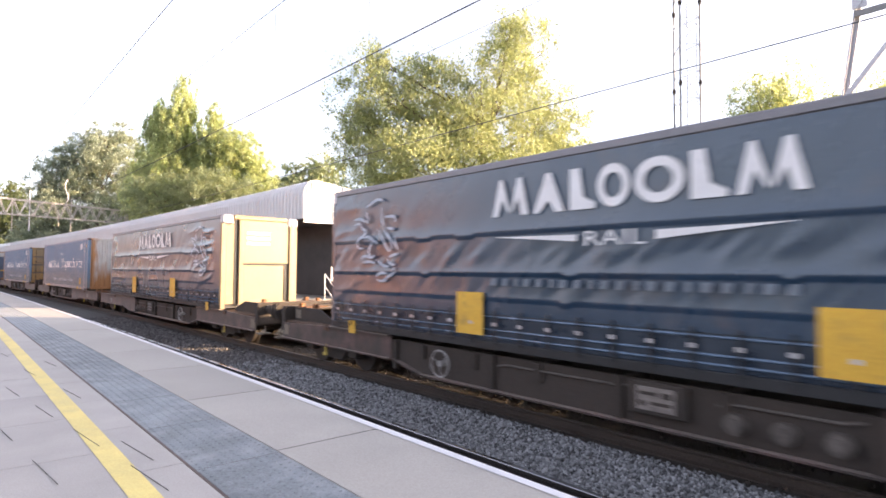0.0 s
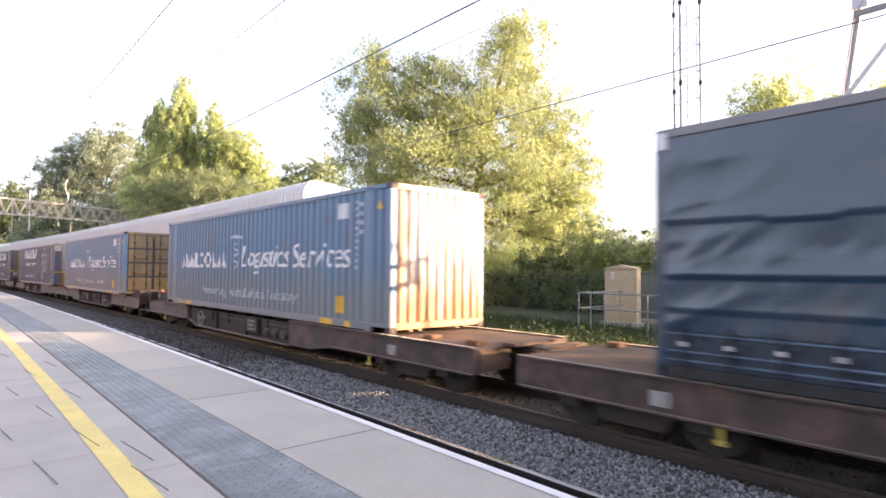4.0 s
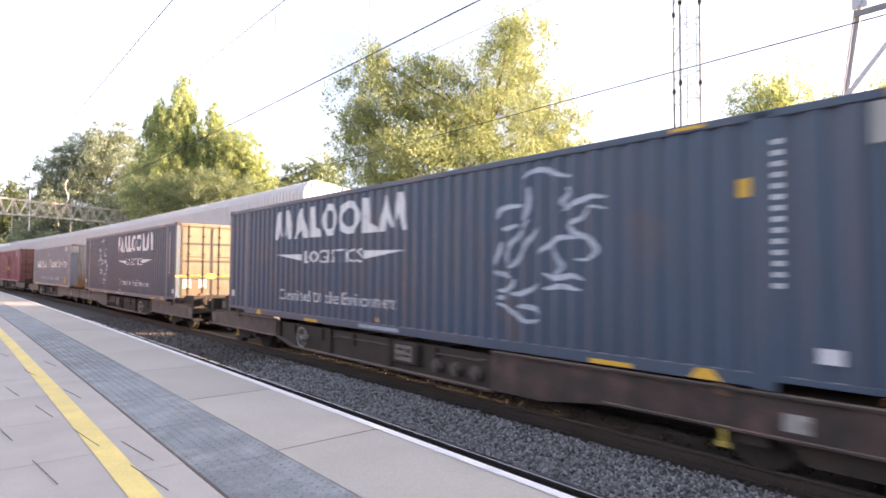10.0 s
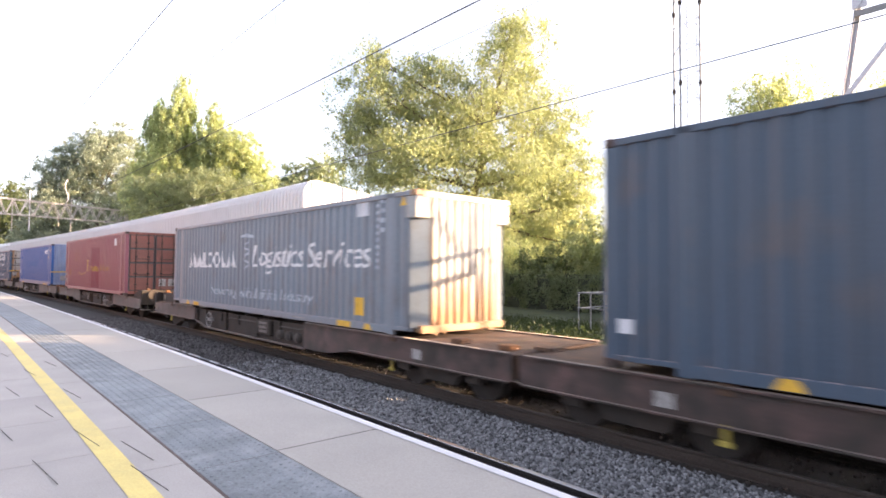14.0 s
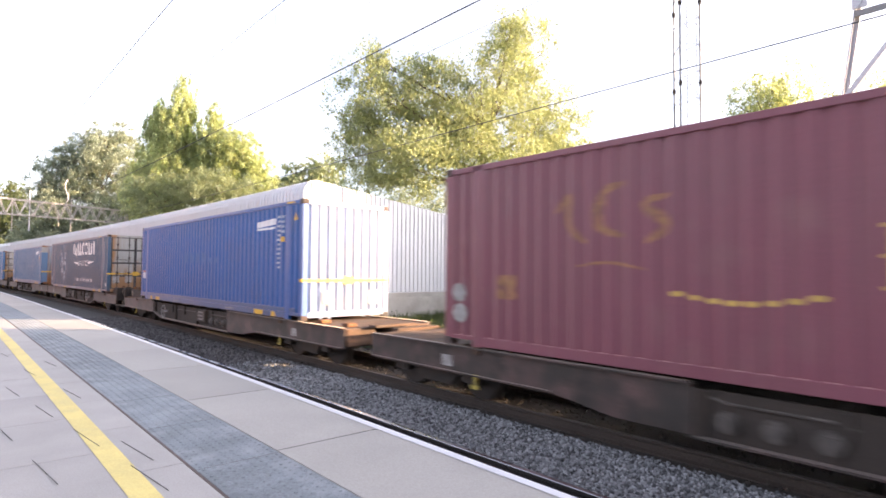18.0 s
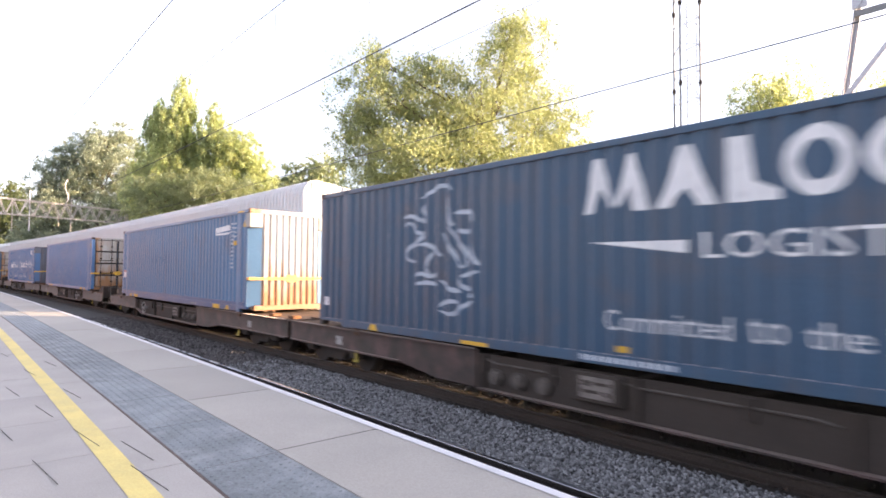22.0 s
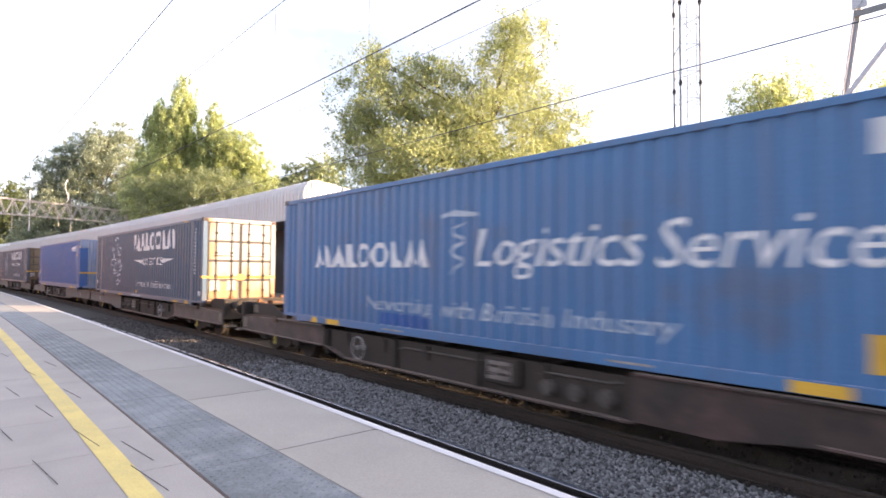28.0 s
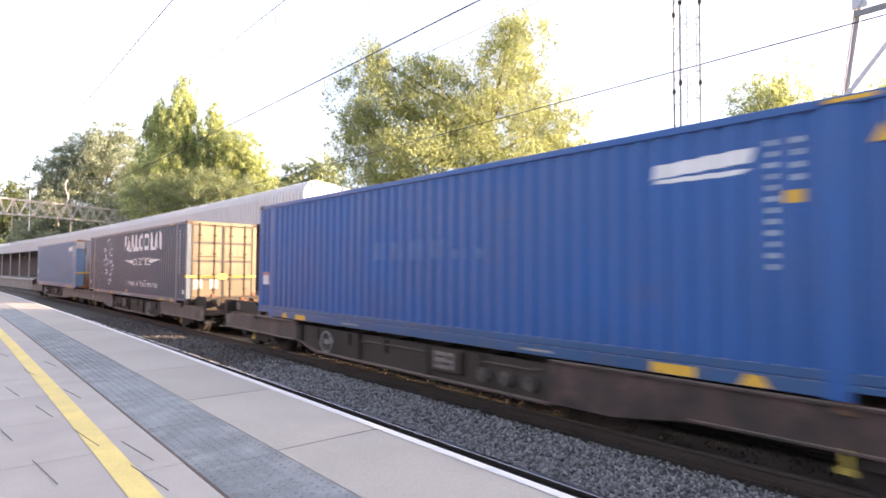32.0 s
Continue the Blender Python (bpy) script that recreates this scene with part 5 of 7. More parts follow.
for x in (-7.3, 7.1):
    bm = bmesh.new()
    for s in (-1, 1):
        plate(bm, [(x - 1.25, 0.38), (x - 1.25, 0.55), (x - 0.6, 0.58), (x - 0.35, 0.5), (x + 0.35, 0.5), (x + 0.6, 0.58), (x + 1.25, 0.55), (x + 1.25, 0.38), (x + 0.55, 0.38), (x + 0.4, 0.2), (x - 0.4, 0.2), (x - 0.55, 0.38)], s * 1.0 - 0.07, s * 1.0 + 0.07)
        for q in (-0.9, 0.9):
            bbox(bm, x + q - 0.16, x + q + 0.16, s * 1.06 - 0.09, s * 1.06 + 0.09, 0.3, 0.54, 0.02)
    box(bm, x - 0.3, x + 0.3, -0.95, 0.95, 0.34, 0.6)
    bogie = part("bogie", bm, M_UNDER, wagon)
    for q in (-0.9, 0.9):
        bm = bmesh.new()
        for s in (-1, 1):
            rod(bm, (0, s * 0.69, 0), (0, s * 0.825, 0), WHEEL_R, 20)
            rod(bm, (0, s * 0.655, 0), (0, s * 0.69, 0), WHEEL_R + 0.028, 20)
            rod(bm, (0, s * 0.825, 0), (0, s * 0.85, 0), 0.13, 10)
        rod(bm, (0, -0.95, 0), (0, 0.95, 0), 0.085, 10)
        wset = part("wheelset", bm, M_TREAD, bogie)
        wset.location = (x + q, 0, WHEEL_R)

# order of the train from the front: middle of each load along the train at the clip's start, and how it is carried
M_RAILBLUE = paint("deep_blue_rail_paint", (0.018, 0.072, 0.185))
TRAIN = [-3.89, -23.96, -42.86, -62.85, -80.9, -101.15, -119.36, -139.86, -158.49, -178.83, -197.06, -217.07, -235.66, -255.78, -274.11, -294.34, -312.05]
services = container("freight_container", "blue corrugated container with white italic lettering and rusty white end", M_DULL, end="ribs", end_mat=M_RUSTWHITE, end_label="rust-streaked white end", art=art_services())
services_doors = container("freight_container", "blue corrugated container with white italic lettering and tan rusty end doors", M_DULL, end="door", end_mat=M_ENDTAN, end_label="pale rust-marked door leaf", art=art_services())
navy_a = container("freight_container", "long navy corrugated container with white capitals and a pale ribbed end", M_NAVYGREY, 15.6, end="ribs", end_mat=M_ENDWHITE, art=art_navy(False), chamfer=True)
navy_b = container("freight_container", "long navy corrugated container with white capitals and pale end doors", M_NAVY, 15.24, end="door", end_mat=M_ENDPALE, art=art_navy(True))
navy_white = container("freight_container", "long navy corrugated container with white capitals and rusty white end doors", M_NAVYBLUE, 15.24, end="door", end_mat=M_ENDWHITE, art=art_navy(True))
grey = container("freight_container", "low blue-grey corrugated container with worn white italic lettering", M_GREY, height=2.68, end="ribs", end_mat=M_ENDWHITE, art=art_services(), chamfer=True)
maroon = container("freight_container", "maroon corrugated container with faded ochre markings and red-brown doors", M_MAROON, end="door", end_mat=surf("maroon_doors", (0.15, 0.05, 0.036), 0.6, var=0.25, dirt=(0.2, 0.12, 0.1), dirt_amount=0.2), art=ART_MAROON)
M_BRIGHTEND = surf("blue_white_end", (0.165, 0.215, 0.345), 0.5, var=0.15, dirt=(0.3, 0.31, 0.34), dirt_amount=0.35, streaks=0.5)
bright = container("freight_container", "bright blue corrugated container with a yellow band round its end", M_BRIGHT, end="ribs", end_mat=M_BRIGHTEND, art=art_plain(M_MARKW, M_WORN_BLUE), rail_mat=M_RAILBLUE)
bright_cut = container("freight_container", "bright blue corrugated container with slanted end posts and a yellow band", M_BRIGHT, end="ribs", end_mat=M_BRIGHTEND, art=art_plain(M_MARKW, M_WORN_BLUE), rail_mat=M_RAILBLUE, chamfer=True)
faded = container("freight_container", "faded blue corrugated container with a rusty ribbed end", M_FADE, end="ribs", end_mat=M_RUSTBLUE, art=art_plain(M_MARKW) + worn_name(), rail_mat=M_RAILBLUE, chamfer=True)
plain = container("freight_container", "plain mid-blue corrugated container with rusty white end doors", M_BLUE, end="door", end_mat=M_ENDWHITE, art=marks_45())
services_band = container("freight_container", "blue corrugated container with white italic lettering and a repainted patch", M_BLUE, end="ribs", end_mat=M_ENDBLUE, art=art_services(patch=True), chamfer=True)
for ob in (bright, bright_cut, faded, services_band):
    end_band(ob, 13.716, 0.95)
end_band(navy_a, 15.6, 0.95)
end_band(navy_b, 15.24, 0.95)
end_band(navy_white, 15.24, 0.95)
end_band(plain, 13.716, 0.95)
for ob, spots in ((bright, ((-0.55, 0.35), (0.75, 0.35))), (bright_cut, ((0.2, 0.35), (0.75, 0.35))), (maroon, ((0.35, 0.4), (0.75, 0.4))), (navy_b, ((-0.85, 0.5), (-0.3, 0.5))), (navy_white, ((-0.85, 0.5), (-0.3, 0.5)))):
    e = (15.24 if ob in (navy_b, navy_white) else 13.716) / 2
    for y, z in spots:
        bm = bmesh.new()
        box(bm, e + 0.001, e + 0.008, y - 0.15, y + 0.15, z, z + 0.34)
        part("end_label", bm, M_DUSTW, ob, "grimy white end label")
curtain = curtain_box("curtain_swap_body", "navy curtain-sided swap body with rumpled curtains and yellow panels", "cream end bulkhead", 0.95, 0.74)
curtain_next = curtain_box("curtain_swap_body", "rumpled navy curtain-sided swap body with a framed cream end wall", "cream end bulkhead", 11.2, 12.6)


# ---- overhead line ----
def wire(name, label, pts, r=0.009):
    bm = bmesh.new()
    tube(bm, pts, r * 0.8)
    return thing(name, label, "wire", bm, M_WIRE, group="overhead line wires")


wx = steps(-78, 20, 7)
wire("contact_wire", "thin dark contact wire over the near track", [trk(x, TRACK_NEAR, 3.94) for x in wx], 0.0105)
wire("contact_wire", "thin dark contact wire over the far track", [trk(x, TRACK_FAR, 4.0) for x in wx], 0.0105)
wire("catenary_wire", "thin grey catenary wire over the near track", [trk(x, TRACK_NEAR, 5.45 + 0.0002 * (x + 30) ** 2) for x in wx], 0.006)
wire("catenary_wire", "thin grey catenary wire over the far track", [trk(x, TRACK_FAR, 5.72 + 0.00025 * (x + 30) ** 2) for x in wx], 0.006)
wire("feeder_wire", "thin dark feeder wire high above the near platform", [trk(x, 2.3, 4.9 + 0.0002 * (x + 35) ** 2) for x in wx], 0.008)
for x, lat, z0, z1 in ((-8.7, TRACK_NEAR, 3.94, 5.52), (-5.95, TRACK_NEAR, 3.94, 5.56), (-9.2, TRACK_FAR, 4.0, 5.8), (-24, TRACK_NEAR, 3.94, 5.45), (-40, TRACK_NEAR, 3.94, 5.45)):
    wire("dropper_wire", "hair-thin dropper between catenary and contact wire", [trk(x, lat, z0), trk(x, lat, z1)], 0.003)

gantry = thing("overhead_gantry", "pale lattice steel portal gantry spanning the tracks", "gantry")
GX = -75.4


def gp(lat, z, off=0.0):
    return trk(GX + off, lat, z)


for off in (-0.4, 0.4):
    for z0, z1, w in ((8.95, 8.2, 0.12), (7.2, 6.7, 0.12)):
        bm = bmesh.new()
        bar(bm, gp(-1.5, z0, off), gp(19.0, z1, off), w, w)
        part("chord", bm, M_GANTRY, gantry)
n = 17
for k in range(n):
    a0, a1 = -1.5 + 20.5 * k / n, -1.5 + 20.5 * (k + 1) / n
    for off in (-0.4, 0.4):
        bm = bmesh.new()
        top0, bot0 = 8.95 - 0.75 * k / n, 7.2 - 0.5 * k / n
        top1, bot1 = 8.95 - 0.75 * (k + 1) / n, 7.2 - 0.5 * (k + 1) / n
        mid = (a0 + a1) / 2
        bar(bm, gp(a0, bot0, off), gp(mid, (top0 + top1) / 2, off), 0.08, 0.08)
        bar(bm, gp(mid, (top0 + top1) / 2, off), gp(a1, bot1, off), 0.08, 0.08)
        part("lattice_brace", bm, M_GANTRY, gantry)
for lat in (-1.2, 18.6):
    for off in (-0.4, 0.4):
        bm = bmesh.new()
        bar(bm, gp(lat, -1.2, off), gp(lat, 8.3, off), 0.2, 0.2)
        part("leg", bm, M_GANTRY, gantry)
for lat, z0, z1 in ((9.1, 5.3, 9.8), (13.0, 5.4, 9.3), (11.8, 6.0, 7.9), (7.58, 5.2, 8.8), (4.2, 5.0, 8.9)):
    bm = bmesh.new()
    rod(bm, gp(lat, z0, -0.55), gp(lat, z1, -0.55), 0.07, 6)
    part("drop_tube", bm, M_LABEL if lat == 9.1 else M_GANTRY, gantry)
for lat, z0, z1 in ((12.2, 8.5, 11.2), (20.2, 7.8, 10.8)):
    bm = bmesh.new()
    p = [gp(lat + 0.18 * math.sin(k * 1.1), z0 + (z1 - z0) * k / 6, 1.0) for k in range(7)]
    tube(bm, ([gp(lat, -1.2, 1.0)] if z0 < 8 else [gp(lat, 8.3, 0.4)]) + p, 0.06, 6)
    part("insulator_arm", bm, M_LABEL, gantry, "pale curved arm")

# tapering lattice mast beside the far track
mast = thing("lattice_mast", "tapering grey steel lattice mast beside the line", "mast")
MY = 13.0
for side in (-1, 1):
    for y in (MY,):
        bm = bmesh.new()
        def mx(z):
            return -1.9 + side * (1.98 - 0.142 * (z + 1.1))
        for z0, z1 in ((-1.15, 4.5), (4.5, 9.5)):
            bar(bm, (mx(z0), y, z0), (mx(z1), y, z1), 0.1, 0.03)
            bar(bm, (mx(z0) + 0.035, y + 0.05, z0), (mx(z1) + 0.035, y + 0.05, z1), 0.025, 0.1)
        part("leg", bm, M_GALV, mast)


def leg_x(z, side=-1):
    return -1.9 + side * (1.98 - 0.142 * (z + 1.1))


for y in (MY - 0.04,):
    for z in (0.1, 2.35, 4.4, 6.2, 7.8):
        bm = bmesh.new()
        bar(bm, (leg_x(z), y, z), (leg_x(z, 1), y, z), 0.05, 0.11)
        part("horizontal_brace", bm, M_RAILING, mast)
    zs = (0.1, 2.35, 4.4, 6.2, 7.8)
    for k, (z0, z1) in enumerate(zip(zs, zs[1:])):
        for s in (-1, 1):
            bm = bmesh.new()
            bar(bm, (leg_x(z0 + 0.1, s), y - 0.03, z0 + 0.1), (-1.9, y - 0.03, z1 - 0.15), 0.05, 0.09)
            part("diagonal_brace", bm, M_GALV, mast)
for z in (0.1, 2.45, 4.5, 6.4):
    bm = bmesh.new()
    bbox(bm, leg_x(z) - 0.06, leg_x(z) + 0.19, MY - 0.08, MY - 0.055, z - 0.12, z + 0.12, 0.01)
    part("gusset_plate", bm, M_GALV, mast)
bm = bmesh.new()
bar(bm, (leg_x(2.7) - 0.35, MY - 0.1, 2.72), (leg_x(2.7) + 1.6, MY - 0.1, 2.78), 0.1, 0.08)
bar(bm, (leg_x(2.7) - 0.33, MY - 0.1, 2.68), (leg_x(2.7) - 0.62, MY - 0.1, 2.4), 0.03, 0.03)
part("bracket_arm", bm, M_RAILING, mast)
bm = bmesh.new()
box(bm, leg_x(1.4) - 0.042, leg_x(1.4) + 0.042, MY - 0.062, MY - 0.045, 1.12, 1.62)
sign = part("sign_plate", bm, M_RED, mast, "narrow red plate")
bm = bmesh.new()
for k in range(4):
    box(bm, leg_x(1.4) - 0.022, leg_x(1.4) + 0.022, MY - 0.066, MY - 0.0625, 1.2 + k * 0.1, 1.24 + k * 0.1)
part("sign_marks", bm, M_MARKY, sign)
bm = bmesh.new()
bbox(bm, -4.4, 0.6, MY - 0.4, MY + 1.7, -1.5, -1.0, 0.03)
part("footing", bm, M_CONC, mast)

# slim telecoms tower
tower = thing("radio_tower", "slender triangular lattice radio tower in weathered steel", "tower")
legs = [Vector((-12.17, 24.5, 0)), Vector((-11.39, 23.5, 0)), Vector((-10.8, 24.1, 0))]
for p in legs:
    bm = bmesh.new()
    rod(bm, p + Vector((0, 0, 1.6)), p + Vector((0, 0, 26)), 0.042, 8)
    leg = part("leg", bm, M_RAILING, tower)
    for k in range(7):
        bm = bmesh.new()
        z = 2.3 + k * 3.55
        rod(bm, p + Vector((0, 0, z - 0.035)), p + Vector((0, 0, z + 0.035)), 0.085, 10)
        rod(bm, p + Vector((0, 0, z - 0.12)), p + Vector((0, 0, z + 0.12)), 0.06, 8)
        part("flange_joint", bm, M_UNDER, leg)
for k in range(20):
    z = 2.85 + k * 1.18
    for i in range(3):
        a, b = legs[i], legs[(i + 1) % 3]
        if k % 2:
            a, b = b, a
        for rise, r in ((0.0, 0.018), (1.18, 0.013)):
            bm = bmesh.new()
            rod(bm, a + Vector((0, 0, z)), b + Vector((0, 0, z + rise)), r, 4)
            part("lacing_bar", bm, M_GALV, tower)
for x in (-11.42, -11.0):
    bm = bmesh.new()
    rod(bm, (x, 24.2, 2.3), (x, 24.2, 25.5), 0.014, 5)
    part("cable", bm, M_WIRE, tower)
for k in range(19):
    bm = bmesh.new()
    rod(bm, (-11.0, 24.2, 2.6 + k * 1.18), (-10.8, 24.1, 2.6 + k * 1.18), 0.014, 4)
    part("cable_bracket", bm, M_GALV, tower)
bm = bmesh.new()
bbox(bm, -11.75, -10.72, 23.3, 24.4, -1.1, 2.36, 0.04)
part("base_block", bm, M_CONC, tower, "tall weathered concrete base")
bm = bmesh.new()
bbox(bm, -10.68, -9.55, 23.6, 24.4, -1.1, 1.68, 0.04)
part("side_block", bm, M_CONC, tower)


def cabinet(label, x0, x1, y0, y1, z1, mat, slope=0.0):
    ob = thing("equipment_cabinet", label, "cabinet", group="trackside cabinets")
    bm = bmesh.new()
    plate(bm, [(x0, -0.75), (x0, z1), (x1 - (0.18 if slope else 0), z1), (x1, z1 - slope), (x1, -0.75)], y0, y1)
    part("body", bm, mat, ob)
    n = 2
    w = (x1 - x0 - 0.08) / n
    for k in range(n):
        bm = bmesh.new()
        bbox(bm, x0 + 0.04 + k * w + 0.015, x0 + 0.04 + (k + 1) * w - 0.015, y0 - 0.025, y0 - 0.002, -0.6, z1 - 0.1 - slope, 0.008)
        d = part("door", bm, mat, ob)
        bm = bmesh.new()
        hx = x0 + 0.04 + (k + (0.85 if k == 0 else 0.15)) * w
        box(bm, hx - 0.012, hx + 0.012, y0 - 0.045, y0 - 0.024, 0.12, 0.24)
        part("handle", bm, M_GALV, d)
    bm = bmesh.new()
    bbox(bm, x0 - 0.03, x1 + 0.03 - (0.2 if slope else 0), y0 - 0.05, y1 + 0.03, z1 + 0.001, z1 + 0.045, 0.01)
    part("lid", bm, mat, ob)
    bm = bmesh.new()
    bbox(bm, x0 - 0.1, x1 + 0.1, y0 - 0.15, y1 + 0.1, -1.2, -0.751, 0.02)
    part("plinth", bm, M_CONC, ob)
    return ob


tan = cabinet("tan steel equipment cabinet on a concrete plinth", -12.85, -11.45, 19.9, 20.2, 1.32, M_CAB_TAN)
bm = bmesh.new()
plate(bm, [(-12.9, 1.366), (-12.15, 1.5), (-11.4, 1.366)], 19.84, 20.24)
part("ridged_cap", bm, M_CAB_TAN, tan, "shallow ridged cap")
for z in (0.95, 1.05, 1.15):
    bm = bmesh.new()
    box(bm, -12.55, -12.4, 19.864, 19.873, z, z + 0.05)
    part("notice", bm, M_LABEL, tan, "small pale notice")
cabinet("dark grey-green equipment cabinet standing in the shade", -12.66, -11.72, 22.2, 22.7, 1.16, M_CAB_DARK)
cabinet("tall pale grey equipment cabinet on a concrete plinth", -10.35, -9.4, 19.95, 20.27, 1.12, M_CAB_GREY)
cabinet("squat pale grey equipment cabinet on a concrete plinth", -9.24, -8.14, 19.95, 20.27, 0.76, M_CAB_GREY)

fence = thing("guard_railing", "two-rail galvanised tubular railing round the cabinets", "railing")
RL = 17.0
for x in (-12.05, -11.55, -11.0, -9.4, -8.0, -6.7):
    bm = bmesh.new()
    rod(bm, (x, RL, -1.05), (x, RL, 0.47), 0.028, 8)
    part("post", bm, M_RAILING, fence)
for z in (0.46, -0.08):
    bm = bmesh.new()
    rod(bm, (-12.1, RL, z), (-6.66, RL, z), 0.025, 8)
    part("rail", bm, M_RAILING, fence)
    bm = bmesh.new()
    rod(bm, (-12.05, RL, z), (-12.05, RL + 3.4, z), 0.025, 8)
    part("rail", bm, M_RAILING, fence)

# tall close-boarded fence behind the cabinets and the mast
palings = thing("paling_fence", "tall dark close-boarded fence half hidden by weeds", "fence")
for k in range(196):
    bm = bmesh.new()
    x = -25.0 + k * 0.15
    top = (1.1 if x < -12.5 else 1.62) + 0.03 * math.sin(k * 1.7)
    plate(bm, [(x, -1.0), (x, top - 0.06), (x + 0.072, top), (x + 0.143, top - 0.06), (x + 0.143, -1.0)], 25.3 + 0.006 * (k % 2), 25.322 + 0.006 * (k % 2))
    part("paling", bm, M_FENCE, palings)
for z in (-0.4, 0.7):
    bm = bmesh.new()
    box(bm, -25.0, 4.4, 25.335, 25.41, z - 0.05, z + 0.05)
    part("fence_rail", bm, M_BARK, palings)

# handrail and steps where the far platform ends
hr = thing("platform_end_handrail", "white tubular handrail at the far platform's end", "handrail")
for lat in (11.9, 12.9):
    bm = bmesh.new()
    p = trk(SHED_X + 0.2, lat, 0)
    q = p + Vector((1.4, 0, -0.9))
    rod(bm, p, p + Vector((0, 0, 1.05)), 0.025, 8)
    rod(bm, p + Vector((0, 0, 1.05)), q + Vector((0, 0, 0.95)), 0.025, 8)
    rod(bm, q + Vector((0, 0, -0.2)), q + Vector((0, 0, 0.95)), 0.025, 8)
    rod(bm, p + Vector((0, 0, 0.55)), q + Vector((0, 0, 0.45)), 0.02, 8)
    part("rail", bm, M_MARKW, hr)
bm = bmesh.new()
p = trk(SHED_X + 0.25, 12.45, 0)
box(bm, p.x - 0.02, p.x + 0.02, p.y - 0.3, p.y + 0.3, 0.75, 1.35)
part("end_notice", bm, M_LABEL, hr, "white notice board")
stair = thing("platform_steps", "short flight of concrete steps down from the far platform", "steps", kind="structure")
for k in range(5):
    bm = bmesh.new()
    p = trk(SHED_X + 0.3, 12.4, 0)
    bbox(bm, p.x + 0.02 + k * 0.28, p.x + 0.3 + k * 0.28, p.y - 0.6, p.y + 0.6, -1.3, -0.16 - k * 0.17, 0.01)
    part("step", bm, M_CONC, stair)

# a red-brown house far down the line
house = thing("distant_house", "small red-brick house far down the line", "house")
hp = trk(-150, 16, 0)
bm = bmesh.new()
box(bm, hp.x - 5, hp.x + 5, hp.y - 4, hp.y + 4, -1.3, 6.0)
M_BRICK = surf("red_brick", (0.34, 0.13, 0.08), 0.85, var=0.2)
part("wall", bm, M_BRICK, house)
bm = bmesh.new()
plate(bm, [(hp.x - 5.5, 5.9), (hp.x, 9.5), (hp.x + 5.5, 5.9)], hp.y - 4.3, hp.y + 4.3)
part("roof", bm, surf("clay_roof", (0.3, 0.12, 0.08), 0.8, var=0.2), house)


# ---- trees ----
ACROSS = Vector((math.cos(YAW), math.sin(YAW), 0))
INTO = Vector((-math.sin(YAW), math.cos(YAW), 0))


def leaves(name, centres, radii, counts, size, mat, parent, rng, droop=0.5, slim=0.42):
    """Many small leaf blades in clumps; each blade a bent quad of its own."""
    c = np.repeat(centres, counts, axis=0)
    r = np.repeat(radii, counts, axis=0)
    n = len(c)
    d = rng.normal(size=(n, 3))
    d /= np.linalg.norm(d, axis=1)[:, None]
    p = c + d * r * (rng.random((n, 1)) ** 0.5) * (1 + 0.9 * (rng.random((n, 1)) > 0.8))
    a = rng.normal(size=(n, 3))
    a[:, 2] -= droop
    a /= np.linalg.norm(a, axis=1)[:, None]
    b = np.cross(a, rng.normal(size=(n, 3)))
    b /= np.linalg.norm(b, axis=1)[:, None] + 1e-9
    s = size * (0.6 + 0.8 * rng.random((n, 1)))
    a, b = a * s, b * s * slim
    v = np.stack([p - a, p + b, p + a, p - b], 1).reshape(-1, 3)
    me = bpy.data.meshes.new(name)
    me.vertices.add(n * 4)
    me.vertices.foreach_set("co", v.ravel())
    me.loops.add(n * 4)
    me.loops.foreach_set("vertex_index", np.arange(n * 4))
    me.polygons.add(n)
    me.polygons.foreach_set("loop_start", np.arange(n) * 4)
    me.update()
    me.validate()
    me.materials.append(mat)
    return part(name, me, mat, parent)


